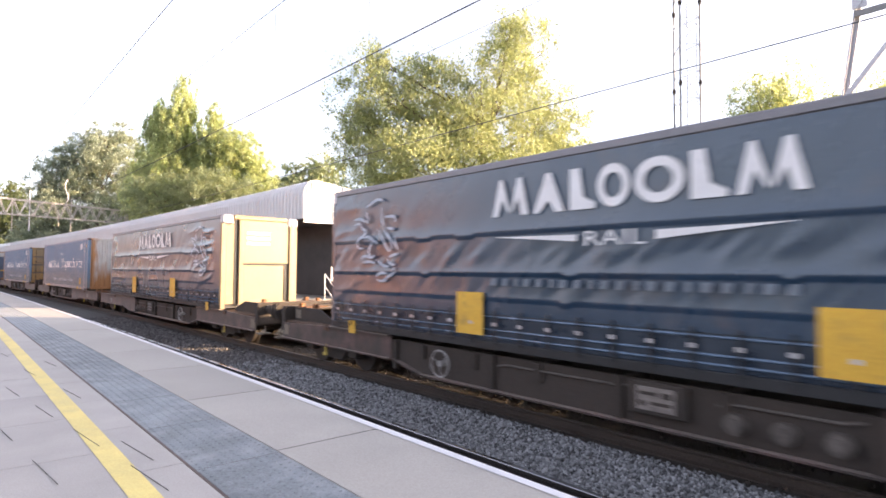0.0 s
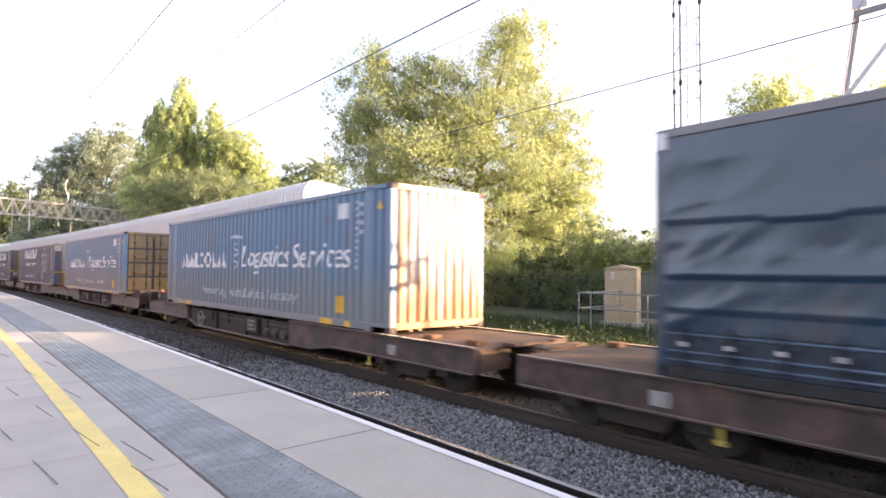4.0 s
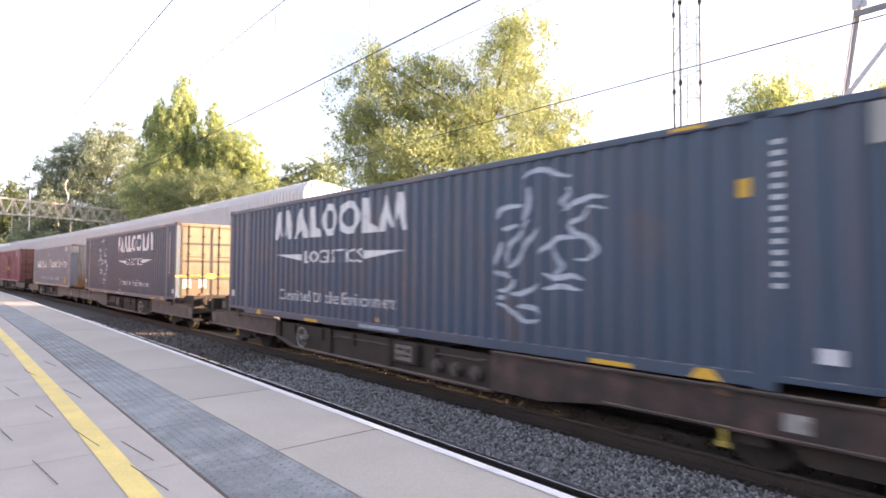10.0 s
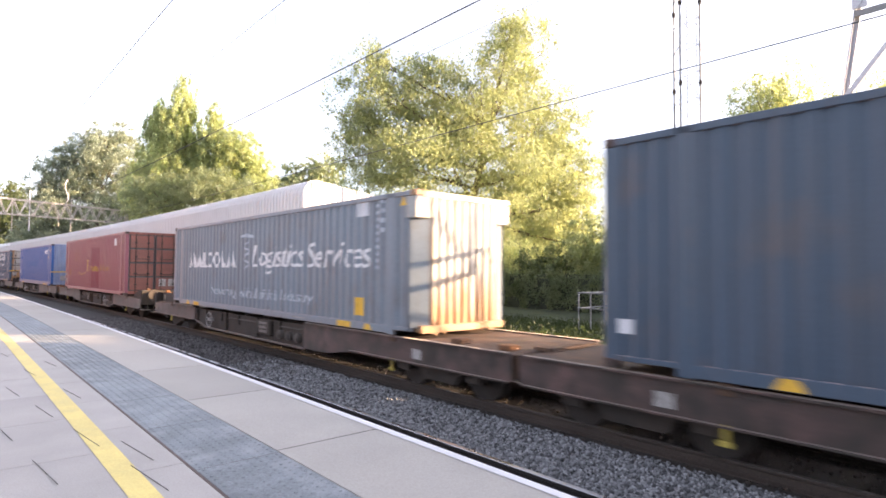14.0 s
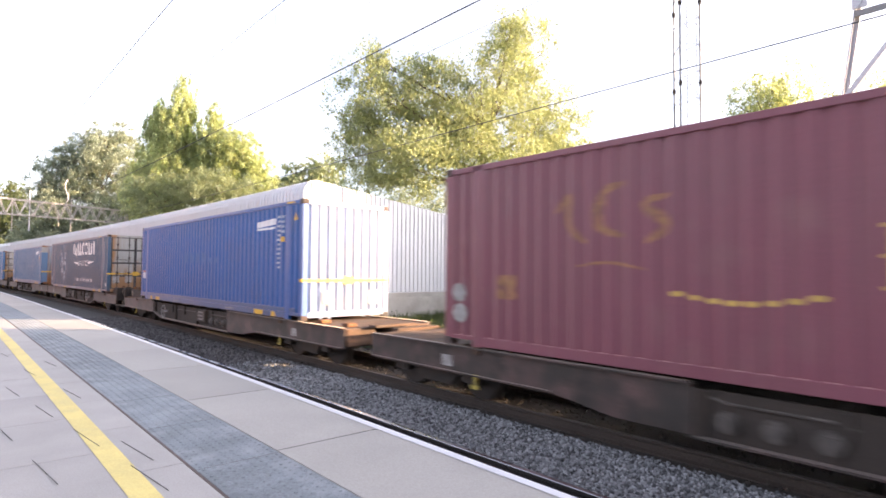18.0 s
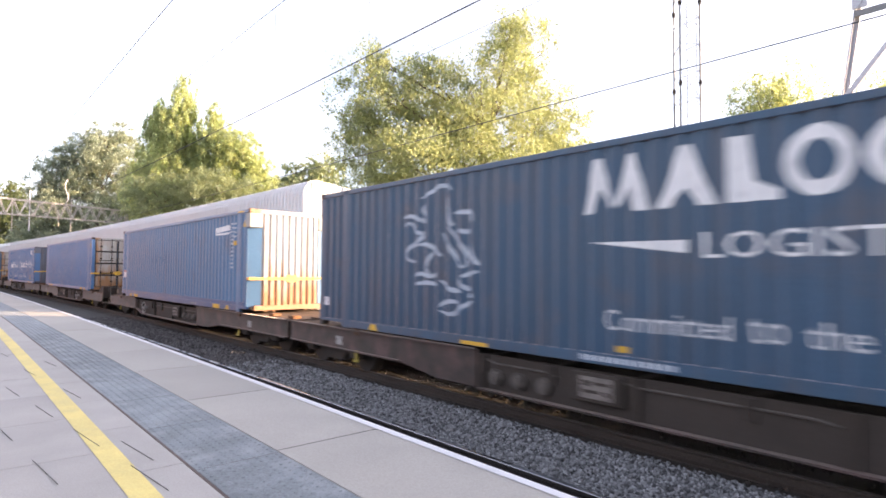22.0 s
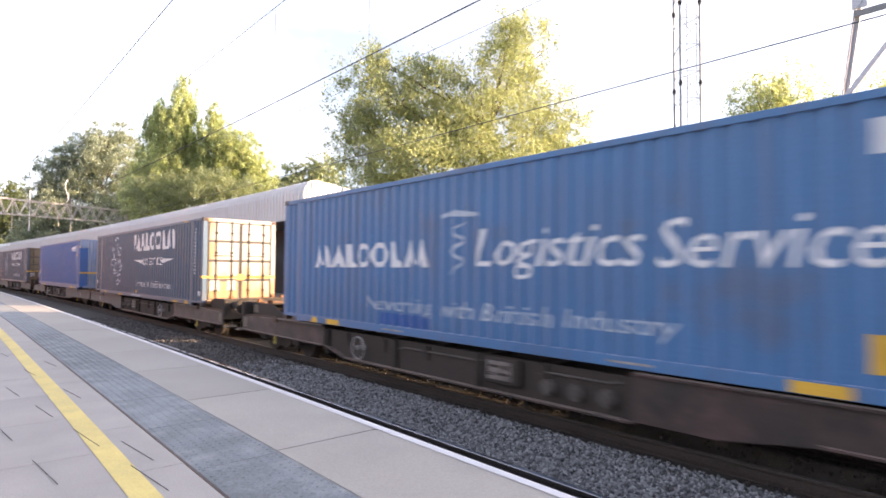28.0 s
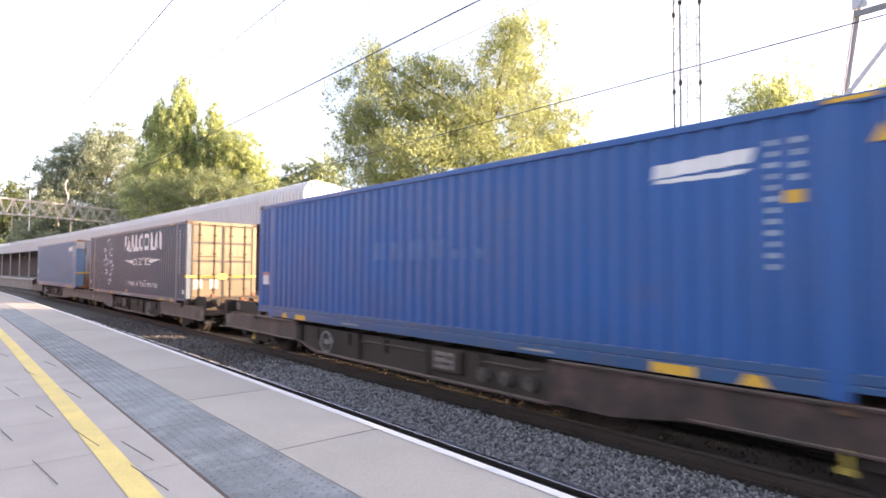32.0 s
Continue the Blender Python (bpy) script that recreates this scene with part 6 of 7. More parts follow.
def tree(name, label, base, lobes, count, size, mat, seed, trunk=0.3, clump=0.16, ground=-0.95, limbs=True, rise=1.0, slim=0.42):
    """Trunk, limbs to each lobe of the crown, and clumps of leaves round the lobes' outsides."""
    rng = np.random.default_rng(seed)
    root = thing(name, label, "tree" if limbs else "bush", m=Matrix.Translation((base[0], base[1], ground)))
    bm = bmesh.new()
    top = max(z for _, z, _, _ in lobes) - ground
    mid = Vector((0, 0, top * 0.3))
    rod(bm, (0, 0, -0.1), mid, trunk, 9, trunk * 0.72)
    top_lobe = max(lobes, key=lambda q: q[1])
    peak = ACROSS * top_lobe[0] + Vector((0, 0, top_lobe[1] - ground + 0.3 * top_lobe[3]))
    rod(bm, mid, peak, trunk * 0.7, 7, trunk * 0.12)
    part("trunk", bm, M_BARK, root)
    cs, rs, areas = [], [], []
    for k, (ac, z, rx, rz) in enumerate(lobes):
        deep = (rng.random() - 0.5) * rx * 0.9
        c = ACROSS * ac + INTO * deep + Vector((0, 0, z - ground))
        if limbs:
            bm = bmesh.new()
            start = mid.lerp(peak, min(0.75, max(0.0, (c.z - mid.z) / max(0.1, peak.z - mid.z) * 0.6)))
            knee = start.lerp(c, 0.55) + Vector((0, 0, 0.08 * rz))
            rod(bm, start, knee, trunk * 0.4, 6, trunk * 0.25)
            rod(bm, knee, c + Vector((0, 0, 0.3 * rz)), trunk * 0.25, 6, trunk * 0.08)
            for _ in range(5):
                d = Vector(rng.normal(size=3)).normalized()
                rod(bm, knee.lerp(c, 0.6), c + Vector((d.x * rx * 0.8, d.y * rx * 0.8, abs(d.z) * rz * 0.8)), trunk * 0.1, 5, trunk * 0.03)
            part("limb", bm, M_BARK, root)
        m = 150
        d = rng.normal(size=(m, 3))
        d /= np.linalg.norm(d, axis=1)[:, None]
        rad = 0.28 + 0.86 * rng.random((m, 1)) ** 0.8
        pts = np.array(c)[None] + d * rad * np.array([rx, rx, rz])[None]
        cs.append(pts)
        q = clump * (0.6 + 0.8 * rng.random((m, 1))) * np.array([[rx / rise ** 0.5, rx / rise ** 0.5, rz * 0.9 * rise]])
        rs.append(q)
        areas.append(np.full(m, rx * rz))
    cs, rs, areas = np.concatenate(cs), np.concatenate(rs), np.concatenate(areas)
    keep = cs[:, 2] > 0.15
    cs, rs, areas = cs[keep], rs[keep], areas[keep]
    counts = np.maximum(1 if count < 3000 else 8, (count * areas / areas.sum())).astype(int)
    leaves("crown", cs, rs, counts, size, mat, root, rng, 0.5 if rise == 1 else -0.8, slim)
    return root


tree("tree", "tall yellow-green willow with loose feathery crown, lit by low sun", (-31.8, 30.5), [(3.9, 17.4, 3.0, 4.0), (-3.1, 14.0, 4.9, 4.0), (-7.1, 14.0, 3.5, 3.8), (-8.9, 11.6, 2.3, 2.8), (0.9, 12.7, 5.3, 4.9), (6.1, 12.5, 3.3, 3.5), (7.8, 9.4, 2.6, 3.1), (-1.3, 7.8, 7.9, 4.0), (-6.2, 9.1, 4.0, 2.6), (4.9, 5.2, 4.9, 3.5), (8.2, 5.6, 2.3, 3.2), (3.3, 20.5, 1.9, 1.6), (-7.4, 17.6, 0.8, 1.3), (-3.9, 16.7, 1.8, 1.4), (8.4, 2.6, 2.3, 2.2)], 150000, 0.12, L_WILLOW, 1, 0.45, clump=0.2, slim=0.34)
tree("tree", "slender sunlit poplar above the canopy roof", (-71.8, 21.1), [(-0.2, 21.2, 1.5, 3.2), (-0.4, 17.6, 2.3, 3.8), (-1.2, 14.4, 3.0, 4.0), (-2.4, 18.4, 1.5, 2.9), (-1.7, 11.2, 3.8, 4.1), (1.1, 14.6, 1.7, 4.0)], 64000, 0.13, L_POPLAR, 2, 0.4, rise=1.5)
tree("tree", "slender poplar with a pointed crown", (-75.8, 19.6), [(-0.6, 18.8, 1.4, 2.8), (-1.0, 15.5, 2.1, 3.8), (-1.4, 10.8, 2.8, 3.5)], 40000, 0.13, L_POPLAR, 3, 0.4, rise=1.5)
tree("tree", "broad green tree with a thin leading shoot", (-67.4, 24.6), [(-1.9, 18.8, 1.0, 2.4), (-0.9, 16.0, 2.2, 2.8), (1.6, 14.9, 2.3, 2.8), (3.5, 12.3, 2.2, 2.8), (0.4, 11.2, 4.0, 3.6), (-2.4, 13.2, 1.7, 4.0)], 58000, 0.13, L_POPLAR, 4, 0.4)
# added dark tree: its leaf colour gives the poplars' shaded lower part
tree("tree", "dark tree added below the poplars for their shaded foot", (-61.6, 20.9), [(-6.2, 8.6, 3.0, 2.6), (-2.6, 9.4, 2.8, 2.6), (1.0, 9.0, 3.0, 2.6), (4.2, 8.2, 2.4, 2.4), (0.0, 5.0, 5.5, 2.6)], 60000, 0.11, L_SHADE, 22, 0.3)
tree("tree", "rounded dark green tree beyond the gantry", (-97.6, 16.0), [(1.7, 20.2, 4.4, 3.2), (-2.1, 17.2, 4.4, 4.0), (3.4, 15.2, 4.6, 4.9), (-4.6, 13.9, 3.9, 4.6), (-0.4, 10.1, 7.6, 3.8), (-6.7, 11.7, 2.1, 2.9), (-6.5, 6.5, 5.0, 3.6), (0.5, 5.5, 6.0, 3.6), (7.0, 8.0, 4.5, 4.0)], 120000, 0.16, L_GREY, 5, 0.5)
tree("tree", "low dark tree in the distance", (-72.9, 38.2), [(-1.2, 14.3, 3.2, 2.1), (2.4, 15.5, 2.8, 2.1), (-3.6, 13.1, 2.4, 1.6), (1.2, 12.3, 5.6, 2.0), (0, 9, 6, 2.5)], 9000, 0.28, L_SHADE, 6, 0.35)
tree("tree", "hazy dark tree far down the line", (-138.3, 8.8), [(-0.6, 15.5, 3.1, 3.1), (2.2, 11.1, 5.0, 3.9), (-2.2, 10.5, 4.4, 4.4), (5.5, 9.5, 4.4, 2.8), (-4.0, 6.0, 5.0, 3.6), (3.0, 5.5, 6.0, 3.6)], 18000, 0.34, L_DARK, 7, 0.5)
tree("tree", "yellow-green willow behind the trackside hedge", (-8.7, 29.6), [(-2.1, 8.8, 1.4, 1.6), (-0.7, 9.5, 1.4, 1.4), (-2.5, 6.2, 1.4, 2.1), (-1.3, 4.9, 1.8, 1.8), (-2.9, 4.4, 1.0, 1.4), (-0.3, 6.0, 2.3, 2.3), (-2.1, 3.6, 1.7, 1.6), (0.5, 3.7, 2.1, 1.8)], 50000, 0.075, L_LIT, 8, 0.22, clump=0.2, slim=0.34)
tree("tree", "grey-green willow with a thin open top", (-7.6, 35.4), [(-1.7, 9.3, 1.7, 2.0), (0.3, 9.0, 1.9, 2.3), (2.0, 8.2, 2.0, 3.2), (-0.6, 5.4, 2.3, 2.3), (1.7, 4.0, 2.3, 2.3)], 24000, 0.09, L_LIT, 9, 0.22, clump=0.2, slim=0.34)
tree("tree", "leafy willow leaning over the trackside hedge", (-4.5, 35.9), [(-1.9, 8.4, 2.1, 2.7), (1.1, 8.8, 2.4, 2.7), (-1.3, 5.2, 2.5, 2.5), (1.6, 5.5, 2.8, 2.7), (0.0, 2.8, 3.2, 2.1)], 44000, 0.095, L_LIT, 21, 0.2, clump=0.2, slim=0.34)
# willows out of view, added to filter and block the low sun
tree("tree", "thin unseen willow added to filter the low sun", (12.6, 26.0), [(0, 6, 2.2, 2.2), (-1.0, 4.2, 2.4, 2.4), (1.4, 4.0, 2.4, 2.4), (0, 2.0, 2.8, 2.0)], 2000, 0.22, L_WILLOW, 59, 0.2)
for k, (x, y, hh) in enumerate(((17.4, 25.4, 9.0), (22.5, 27.0, 9.5), (35.0, 20.0, 10.5), (41.0, 21.5, 11.0), (47.5, 24.0, 11.5))):
    tree("tree", "unseen lineside willow added to block the low sun", (x, y), [(0, hh - 2, 2.2, 2.4), (-1.0, hh - 4.2, 2.4, 2.6), (1.4, hh - 4.4, 2.4, 2.6), (0, hh - 6.4, 2.8, 2.4), (0, 1.2, 2.8, 2.2)], 9000, 0.22, L_WILLOW, 60 + k, 0.25)
for k, (x, y, hh) in enumerate(((-9.6, 27.4, 1.9), (-7.6, 27.8, 2.2), (-5.6, 27.4, 2.0), (-3.6, 27.8, 2.1), (-1.4, 27.5, 2.0))):
    tree("bush", "bright leafy sallow growing over the fence", (x, y), [(-0.7, hh, 1.0, 1.1), (0.6, hh + 0.3, 1.0, 1.1), (0.0, hh - 1.3, 1.3, 1.2)], 12000, 0.06, L_LIT, 140 + k, 0.08, limbs=False)
for k, (x, y) in enumerate(((-25.0, 27.0), (-21.5, 29.5), (-17.0, 29.0), (-13.5, 30.5), (-27.5, 24.5))):
    tree("bush", "leafy green scrub along the old fence line", (x, y), [(-1.5, 0.8, 1.9, 1.8), (0.4, 1.3, 2.0, 2.1), (2.2, 0.8, 1.9, 1.8)], 16000, 0.08, L_LIT, 80 + k, 0.1, limbs=False)
tree("bush", "sunlit leafy bush beside the cabinets", (-16.3, 26.9), [(-1.2, 2.5, 1.7, 1.7), (0.3, 2.0, 1.8, 1.4), (2.0, 1.7, 1.2, 1.2), (0.6, 0.1, 2.3, 1.2)], 14000, 0.1, L_WILLOW, 10, 0.1, limbs=False)
tree("tree", "thin sapling growing against the tower", (-10.9, 25.2), [(-0.1, 4.6, 0.6, 0.8), (0.2, 3.6, 0.8, 1.0), (0.6, 2.6, 0.8, 0.7), (-0.4, 5.6, 0.4, 0.9), (0.9, 4.3, 0.7, 1.2), (1.3, 3.1, 0.9, 1.0), (0.4, 6.0, 0.4, 0.8)], 2600, 0.045, L_LIT, 11, 0.05)
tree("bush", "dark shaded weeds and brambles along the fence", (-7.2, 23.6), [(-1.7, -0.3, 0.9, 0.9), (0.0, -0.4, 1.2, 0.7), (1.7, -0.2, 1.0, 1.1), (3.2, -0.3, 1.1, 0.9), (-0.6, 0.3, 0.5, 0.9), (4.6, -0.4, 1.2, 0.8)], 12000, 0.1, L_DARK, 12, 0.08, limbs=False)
tree("bush", "dark leafy bush behind the railing", (-20.5, 27.2), [(-1.5, 0.9, 1.9, 1.7), (0.4, 1.3, 1.9, 1.9), (2.2, 0.8, 1.6, 1.6)], 10000, 0.11, L_DARK, 13, 0.1, limbs=False)
tree("bush", "leafy bush behind the concrete base", (-11.7, 27.7), [(0.0, 2.6, 0.8, 1.1), (0.5, 1.3, 1.1, 1.4)], 4000, 0.1, L_POPLAR, 14, 0.06, limbs=False)
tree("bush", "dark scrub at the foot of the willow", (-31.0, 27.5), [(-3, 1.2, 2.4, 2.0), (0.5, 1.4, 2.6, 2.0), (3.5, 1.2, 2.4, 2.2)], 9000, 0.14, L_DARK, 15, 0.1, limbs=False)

# trees added behind the willow so that the poplars' lower half is shaded
for k, (x, y) in enumerate(((-44.0, 52.0), (-39.5, 49.0))):
    tree("tree", "leafy tree added behind the willow to shade the poplars", (x, y), [(0, 12.5, 3.0, 2.6), (-1.8, 9.0, 3.2, 3.0), (1.8, 8.6, 3.2, 3.0), (0, 4.5, 4.2, 3.4)], 16000, 0.16, L_WILLOW, 90 + k, 0.3)

# row of bushes out of view, added to shade the hedge and grass
for k, (x, y) in enumerate(((-1.0, 32.0), (2.5, 33.0), (6.0, 34.5), (9.5, 36.0), (13.5, 37.5), (18.0, 39.0))):
    tree("bush", "unseen bush added to keep low sun off the hedge", (x, y), [(-1.6, 1.4, 2.1, 1.8), (0.3, 2.2, 2.2, 1.8), (2.1, 1.5, 2.1, 1.8), (0.2, 0.3, 3.0, 1.4)], 9000, 0.16, L_DARK, 110 + k, 0.1, limbs=False)

# low bushes out of view, added to stop sun patches on the ballast
for k, (x, y) in enumerate(((0.6, 11.7), (2.8, 11.9), (5.2, 11.8), (7.6, 12.0))):
    tree("bush", "unseen scrub bush added to keep low sun off the ballast", (x, y), [(-0.7, -0.2, 0.8, 0.8), (0.2, 0.1, 0.9, 0.8), (0.9, -0.3, 0.8, 0.8)], 5000, 0.07, L_DARK, 130 + k, 0.05, ground=-1.15, limbs=False)

# distant woods close the view all round
far = thing("distant_woods", "hazy belt of distant trees round the horizon", "woods", kind="stuff")
rng = np.random.default_rng(30)
cs = []
for k in range(900):
    a = rng.random() * math.tau
    d = 190 + 60 * rng.random()
    cs.append((d * math.cos(a), d * math.sin(a), -1 + 9 * rng.random() ** 0.8))
leaves("foliage", np.array(cs), np.full((900, 3), 4.5), np.full(900, 22), 1.1, L_DARK, far, rng)
# a taller belt of trees towards the low sun, unseen, added to block its lowest rays
belt = thing("tree_belt", "unseen belt of trees added to block the lowest sun", "woods", kind="stuff")
cs = []
for k in range(700):
    a = radians(2 + 66 * rng.random())
    d = 112 + 22 * rng.random()
    cs.append((d * math.cos(a), d * math.sin(a), 13.4 * rng.random() ** 0.7))
leaves("foliage", np.array(cs), np.full((700, 3), 2.6), np.full(700, 60), 0.7, L_DARK, belt, rng)


# ---- ballast stones and grass ----
def stones(name, n, x0, x1, l0, l1, z, size, seed, mat, label):
    rng = np.random.default_rng(seed)
    x = x0 + (x1 - x0) * rng.random(n)
    l = l0 + (l1 - l0) * rng.random(n)
    c = np.stack([x + l * 2 * CURVE * x, l - CURVE * x * x, z + 0.012 * rng.random(n) - 0.006 + 0.02 * (rng.random(n) > 0.8)], 1)
    cube = np.array([(i, j, k) for i in (-1, 1) for j in (-1, 1) for k in (-1, 1)], float)
    v = cube[None] * (0.45 + 0.55 * rng.random((n, 8, 3))) * (size * (0.55 + 0.7 * rng.random((n, 1, 1))))
    q = rng.normal(size=(n, 3, 3))
    q = np.linalg.qr(q)[0]
    v = np.einsum("nij,nkj->nki", q, v) + c[:, None]
    f = np.array([(0, 1, 3, 2), (4, 6, 7, 5), (0, 4, 5, 1), (2, 3, 7, 6), (0, 2, 6, 4), (1, 5, 7, 3)])
    idx = (np.arange(n)[:, None, None] * 8 + f[None]).reshape(-1)
    me = bpy.data.meshes.new(name)
    me.vertices.add(n * 8)
    me.vertices.foreach_set("co", v.reshape(-1))
    me.loops.add(n * 24)
    me.loops.foreach_set("vertex_index", idx)
    me.polygons.add(n * 6)
    me.polygons.foreach_set("loop_start", np.arange(n * 6) * 4)
    me.update()
    me.validate()
    me.materials.append(mat)
    return tagged(new(name, me), label, "ballast", kind="stuff")


def stone_mat(name, dark, light):
    m = leaf_mat(name, dark, light, dark)
    m.node_tree.nodes["Mix Shader"].inputs[0].default_value = 0.0
    m.node_tree.nodes["Principled BSDF"].inputs["Roughness"].default_value = 0.9
    return m


M_STONES = stone_mat("loose_grey_stones", (0.042, 0.042, 0.045), (0.325, 0.325, 0.33))
M_STONED = stone_mat("loose_oily_stones", (0.022, 0.018, 0.015), (0.075, 0.06, 0.05))
stones("ballast_stones", 42000, -10.5, 1.5, 4.5, 6.5, BED + 0.01, 0.02, 41, M_STONES, "loose grey crushed stones between the tracks")
stones("ballast_stones", 6000, -13.5, -10.5, 4.5, 6.5, BED + 0.01, 0.028, 44, M_STONES, "loose grey crushed stones along the near track")
# darker stones for the stretch beyond about x = -12
M_STONEB = stone_mat("dark_far_stones", (0.03, 0.027, 0.027), (0.15, 0.138, 0.135))
stones("ballast_stones", 13000, -30, -12.2, 4.5, 6.5, BED + 0.012, 0.032, 42, M_STONEB, "dark crushed stones further along the near track")
stones("oily_stones", 6000, -16, 3, 6.4, 9.4, BED + 0.006, 0.02, 43, M_STONED, "loose oil-blackened stones round the far rails")

rng = np.random.default_rng(50)
n = 60000
gx, gl = -30 + 33 * rng.random(n), 10.2 + 9 * rng.random(n) ** 1.3
gz = np.interp(gl, [9.6, 11.0, 13.5, 17.0, 24.0], [-1.3, -1.15, -1.0, -0.95, -0.9])
h = (0.1 + 0.26 * rng.random(n) ** 1.5) * np.interp(gl, [10.2, 12.0, 15.0], [0.5, 0.9, 1.25])
lean = rng.normal(size=(n, 2)) * 0.12
wv = rng.normal(size=(n, 2)) * 0.012
base = np.stack([gx + gl * 2 * CURVE * gx, gl - CURVE * gx * gx, gz - 0.02], 1)
v = np.zeros((n, 3, 3))
v[:, 0], v[:, 1], v[:, 2] = base, base, base
v[:, 0, :2] -= wv
v[:, 1, :2] += wv
v[:, 2, :2] += lean
v[:, 2, 2] += h
keep = ~((gx < SHED_X + 0.5))
v = v[keep]
n = len(v)
me = bpy.data.meshes.new("grass")
me.vertices.add(n * 3)
me.vertices.foreach_set("co", v.reshape(-1))
me.loops.add(n * 3)
me.loops.foreach_set("vertex_index", np.arange(n * 3))
me.polygons.add(n)
me.polygons.foreach_set("loop_start", np.arange(n) * 3)
me.update()
me.validate()
me.materials.append(L_GRASS)
tagged(new("grass", me), "rough lineside grass with dry stems", "grass", kind="stuff")

# ivy and brambles over the boarded fence
rng = np.random.default_rng(55)
ivy = thing("ivy", "dark ivy and brambles climbing a boarded fence", "ivy", kind="stuff")
n = 620
ix = -24.6 + 28.8 * rng.random(n)
iz = -0.9 + np.where(ix < -12.5, 2.1, 2.65) * rng.random(n) ** 0.8
cs = np.stack([ix, 25.12 - 0.2 * rng.random(n), iz], 1)
leaves("foliage", cs, np.full((n, 3), 0.3) * np.array([[1.0, 0.45, 1.0]]), np.full(n, 60), 0.055, L_SHADE, ivy, rng, 0.6)

# tall weeds along the cess
rng = np.random.default_rng(51)
weeds = thing("weeds", "tall dark weeds growing along the cess", "weeds", kind="stuff")
n = 900
wx_, wl_ = -20.0 + 32.0 * rng.random(n), 10.15 + 1.1 * rng.random(n)
top = 0.35 + 0.7 * rng.random(n)
cs = np.stack([wx_ + wl_ * 2 * CURVE * wx_, wl_ - CURVE * wx_ * wx_, -1.22 + top * 0.55], 1)
leaves("foliage", cs, np.stack([0.16 + 0.12 * rng.random(n), 0.16 + 0.12 * rng.random(n), top * 0.42], 1), np.full(n, 130), 0.045, L_GRASS, weeds, rng, -0.8)
n = 260
wx_, wl_ = -14.0 + 13.0 * rng.random(n), 12.5 + 5.5 * rng.random(n)
top = 0.15 + 0.35 * rng.random(n)
cs = np.stack([wx_ + wl_ * 2 * CURVE * wx_, wl_ - CURVE * wx_ * wx_, -1.0 + top * 0.5], 1)
leaves("foliage", cs, np.stack([0.3 + 0.2 * rng.random(n), 0.3 + 0.2 * rng.random(n), top * 0.5], 1), np.full(n, 90), 0.05, L_GRASS, weeds, rng, -0.8)


# ---- pieces of the pavement ----
def slab(name, w, d, mat, x, lat, meshes={}):
    """One paving piece: w along the line, d across it."""
    key = (name, round(w, 3), round(d, 3))
    if key not in meshes:
        bm = bmesh.new()
        gap = {"coping_slab": 0.006, "tactile_slab": 0.004}.get(name, 0.0028)
        v = box(bm, -w / 2 + gap, w / 2 - gap, -d / 2 + gap / 2, d / 2 - gap / 2, -0.085, 0.0)
        if name == "tactile_slab":
            for i in range(17):
                for j in range(8):
                    cx, cy = -w / 2 + 0.0333 + i * 0.0665, -d / 2 + 0.033 + j * 0.0655
                    lo = [bm.verts.new((cx + 0.0125 * math.cos(k * math.tau / 6), cy + 0.0125 * math.sin(k * math.tau / 6), 0.0)) for k in range(6)]
                    hi = [bm.verts.new((cx + 0.008 * math.cos(k * math.tau / 6), cy + 0.008 * math.sin(k * math.tau / 6), 0.005)) for k in range(6)]
                    bm.faces.new(hi)
                    for k in range(6):
                        bm.faces.new((lo[k], lo[(k + 1) % 6], hi[(k + 1) % 6], hi[k]))
        meshes[key] = mesh_of(name, bm, mat)
    ob = new(name, meshes[key])
    ob.parent = platform
    ob.matrix_local = trk_pose(x, lat, random.uniform(-0.0015, 0.0), random.uniform(-0.0015, 0.0015))
    return ob


x = -3.58 + 1.88 * 16
while x > FAR_X + 0.1:
    slab("coping_slab", 1.88, 0.87, M_COPE, x - 0.94, 2.115)
    x -= 1.88
x = -3.54 + 1.13 * 26
while x > FAR_X + 0.1:
    slab("tactile_slab", 1.13, 0.525, M_TACT, x - 0.565, 1.4125)
    x -= 1.13
for row, (lat, deep) in enumerate(((0.973, 0.316), (0.065, 1.5), (-1.4725, 1.575))):
    x = 3.0 - 0.56 * (row % 2)
    while x > -32:
        slab("paving_flag", 1.12, deep, M_FLAG, x - 0.56, lat)
        x -= 1.12
bm = bmesh.new()
x = -3.58 + 1.88 * 4
while x > FAR_X + 0.1:
    bar(bm, trk(x, 1.69, -0.012), trk(x, 2.455, -0.012), 0.016, 0.02)
    x -= 1.88
x = -3.54 + 1.13 * 4
while x > FAR_X + 0.1:
    bar(bm, trk(x, 1.16, -0.012), trk(x, 1.67, -0.012), 0.01, 0.02)
    x -= 1.13
joint = part("joint_filler", bm, M_SLOT, platform, "dark mortar joints")
bm = bmesh.new()
sweep(bm, steps(FAR_X, 3, 1), [(1.134, -0.02), (1.134, 0.001), (1.147, 0.001), (1.147, -0.02)])
part("edging_joint", bm, surf("red_brown_edging", (0.12, 0.088, 0.08), 0.9, var=0.2), platform, "thin red-brown edging")
bm = bmesh.new()
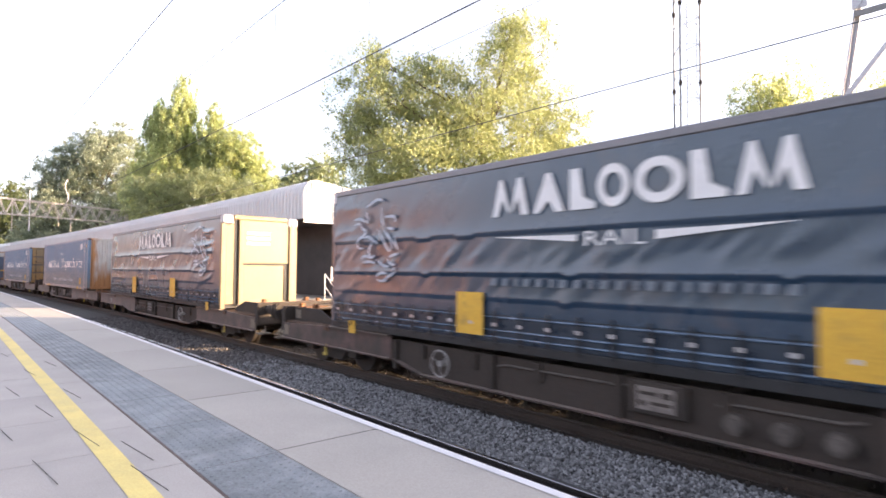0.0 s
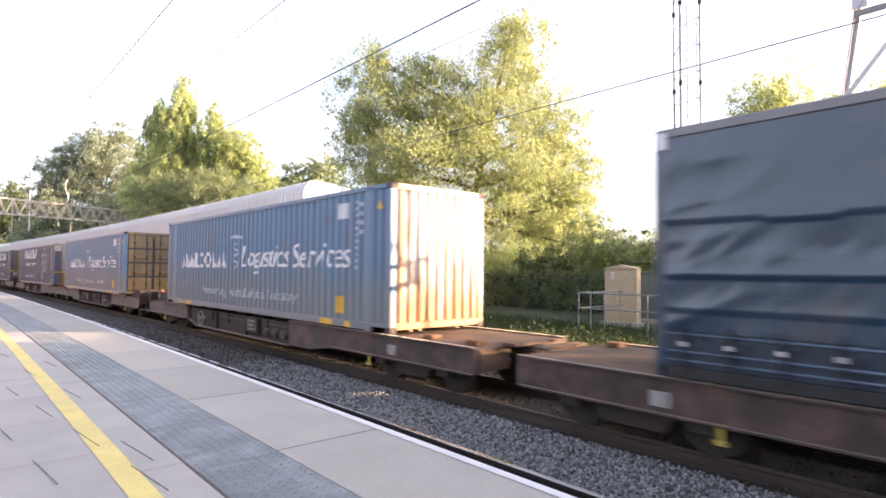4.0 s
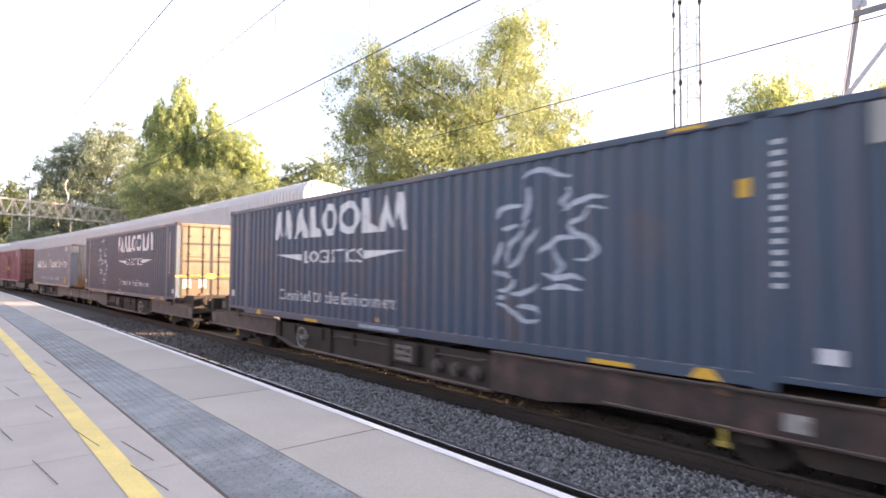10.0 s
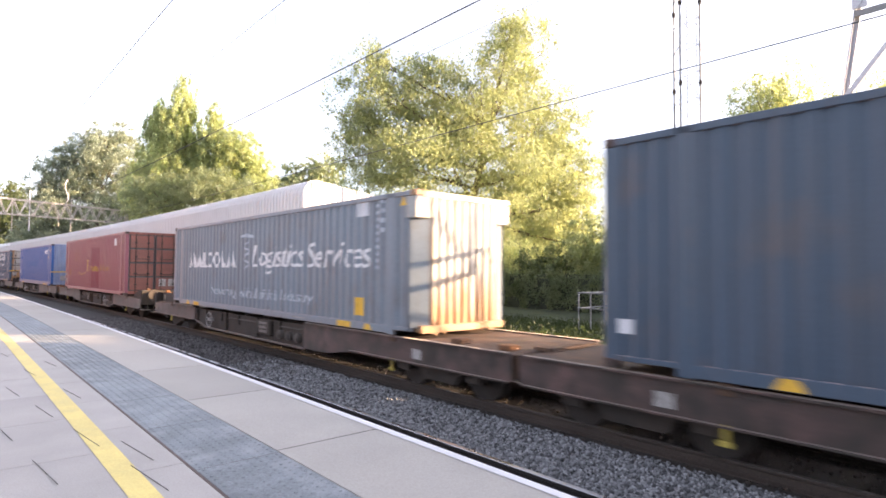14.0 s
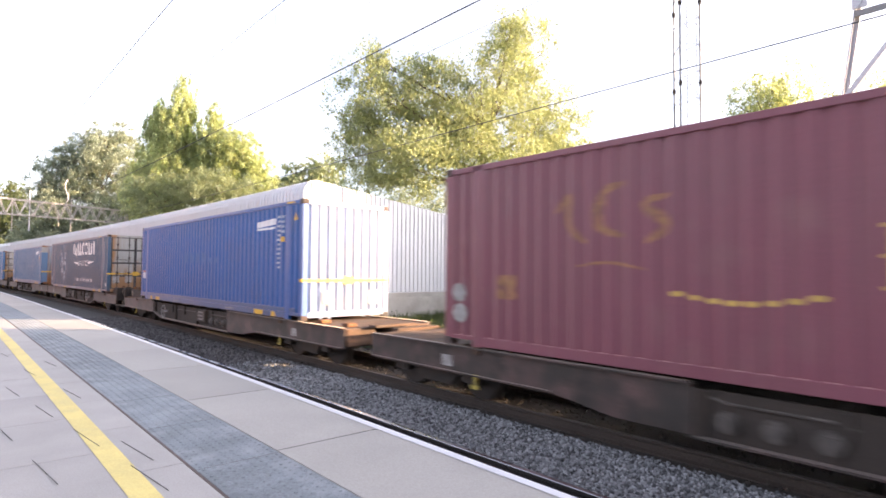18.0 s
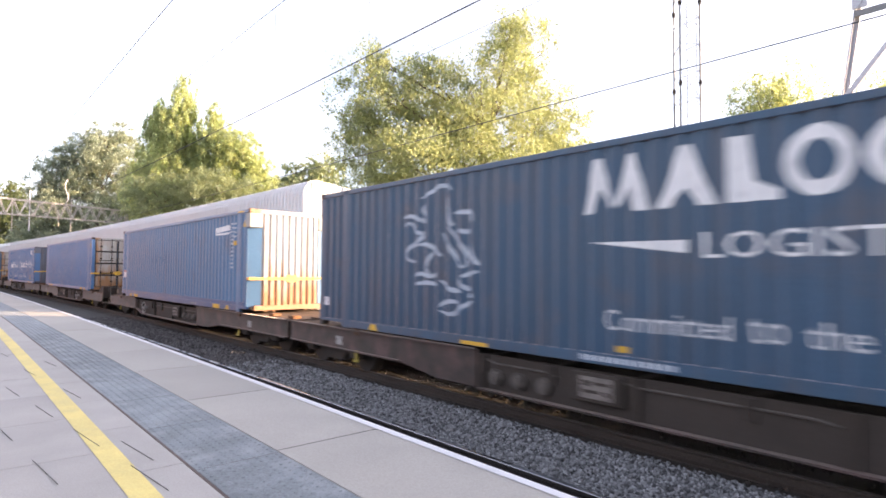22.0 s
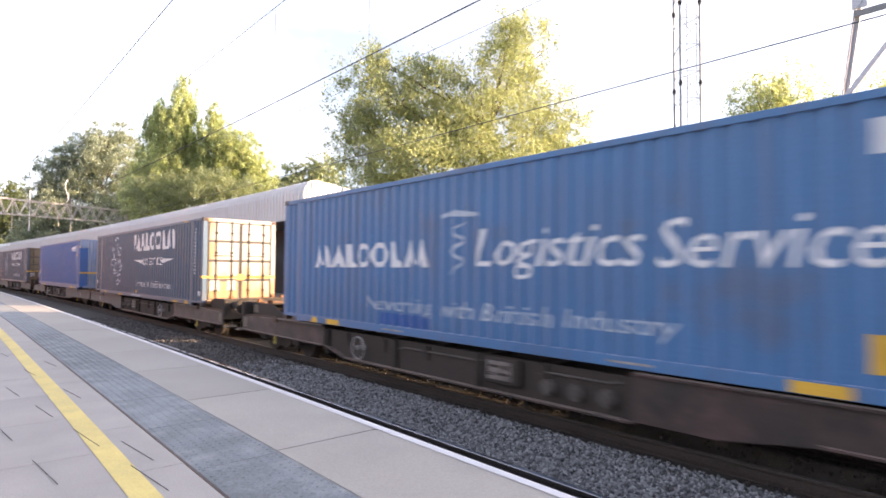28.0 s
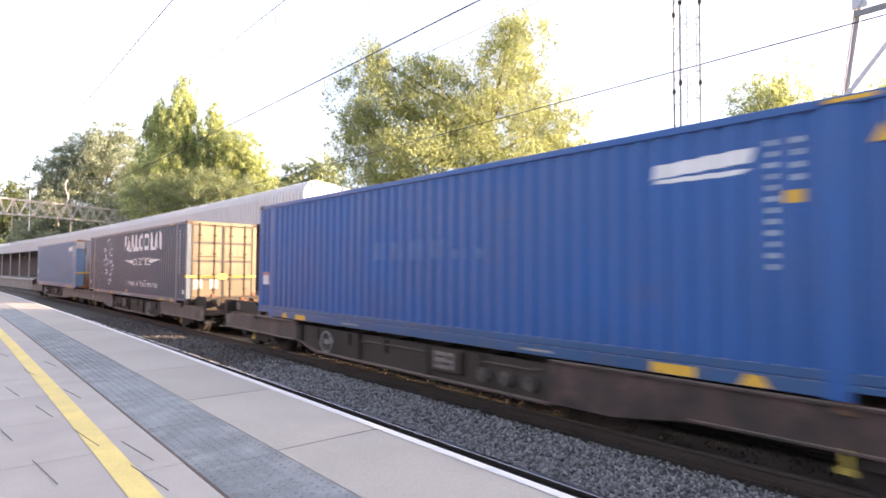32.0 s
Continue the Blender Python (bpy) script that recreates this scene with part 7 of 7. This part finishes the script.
sweep(bm, steps(FAR_X, -32.0, 2), [(-2.26, -0.085), (-2.26, -0.002), (1.115, -0.002), (1.115, -0.085)])
part("mid_paving", bm, M_FLAG, platform)


# ---- the train's running: distance gone, second by second ----
GONE = [0.0, 6.68, 13.46, 20.4, 27.44, 34.61, 41.92, 49.32, 56.83, 64.45, 72.18, 80.05, 88.08, 96.28, 104.68, 113.27, 122.0, 130.8, 139.61, 148.43, 157.33, 166.27, 175.17, 184.07, 193.0, 202.0, 211.08, 220.24, 229.49, 238.76, 248.0, 257.25, 266.49]
I0 = Matrix.Identity(4)
loads = [curtain, curtain_next, services, services_doors, navy_a, navy_b, grey, maroon, bright, navy_white, faded, plain, services_band, copy_thing(navy_white, I0),
         bright_cut, copy_thing(navy_b, I0), copy_thing(faded, I0)]
wagons = [wagon] + [copy_thing(wagon, I0) for k in TRAIN[1:]]


def gone(t):
    k = min(int(t), 31)
    a = t - k
    p0, p1, p2, p3 = GONE[max(k - 1, 0)] if k else 2 * GONE[0] - GONE[1], GONE[k], GONE[k + 1], GONE[k + 2] if k < 31 else 2 * GONE[32] - GONE[31]
    return p1 + 0.5 * a * (p2 - p0 + a * (2 * p0 - 5 * p1 + 4 * p2 - p3 + a * (3 * (p1 - p2) + p3 - p0)))


def motions():
    # front wagon of each pair has its buffers ahead; its partner is turned about
    turn_step = 1 / 15
    times = [k * turn_step for k in range(481)]
    for k, (load, w, x) in enumerate(zip(loads, wagons, TRAIN)):
        back = math.pi if k % 2 == 0 else 0.0
        walk(load, [(t, trk_pose(x + GONE[t], TRACK_FAR, 0.006)) for t in range(33)])
        walk(w, [(t, trk_pose(x + {8: -0.45, 12: -0.2}.get(k, 0) + GONE[t], TRACK_FAR, RAIL_TOP + 0.001, back)) for t in range(33)])
        sign = -1 if back else 1
        for wset in [o for o in w.children_recursive if o.name.startswith("wheelset")]:
            spot = wset.location.copy()
            walk(wset, [(t, Matrix.Translation(spot) @ Matrix.Rotation(sign * gone(t) / WHEEL_R % math.tau, 4, "Y")) for t in times])


motions()
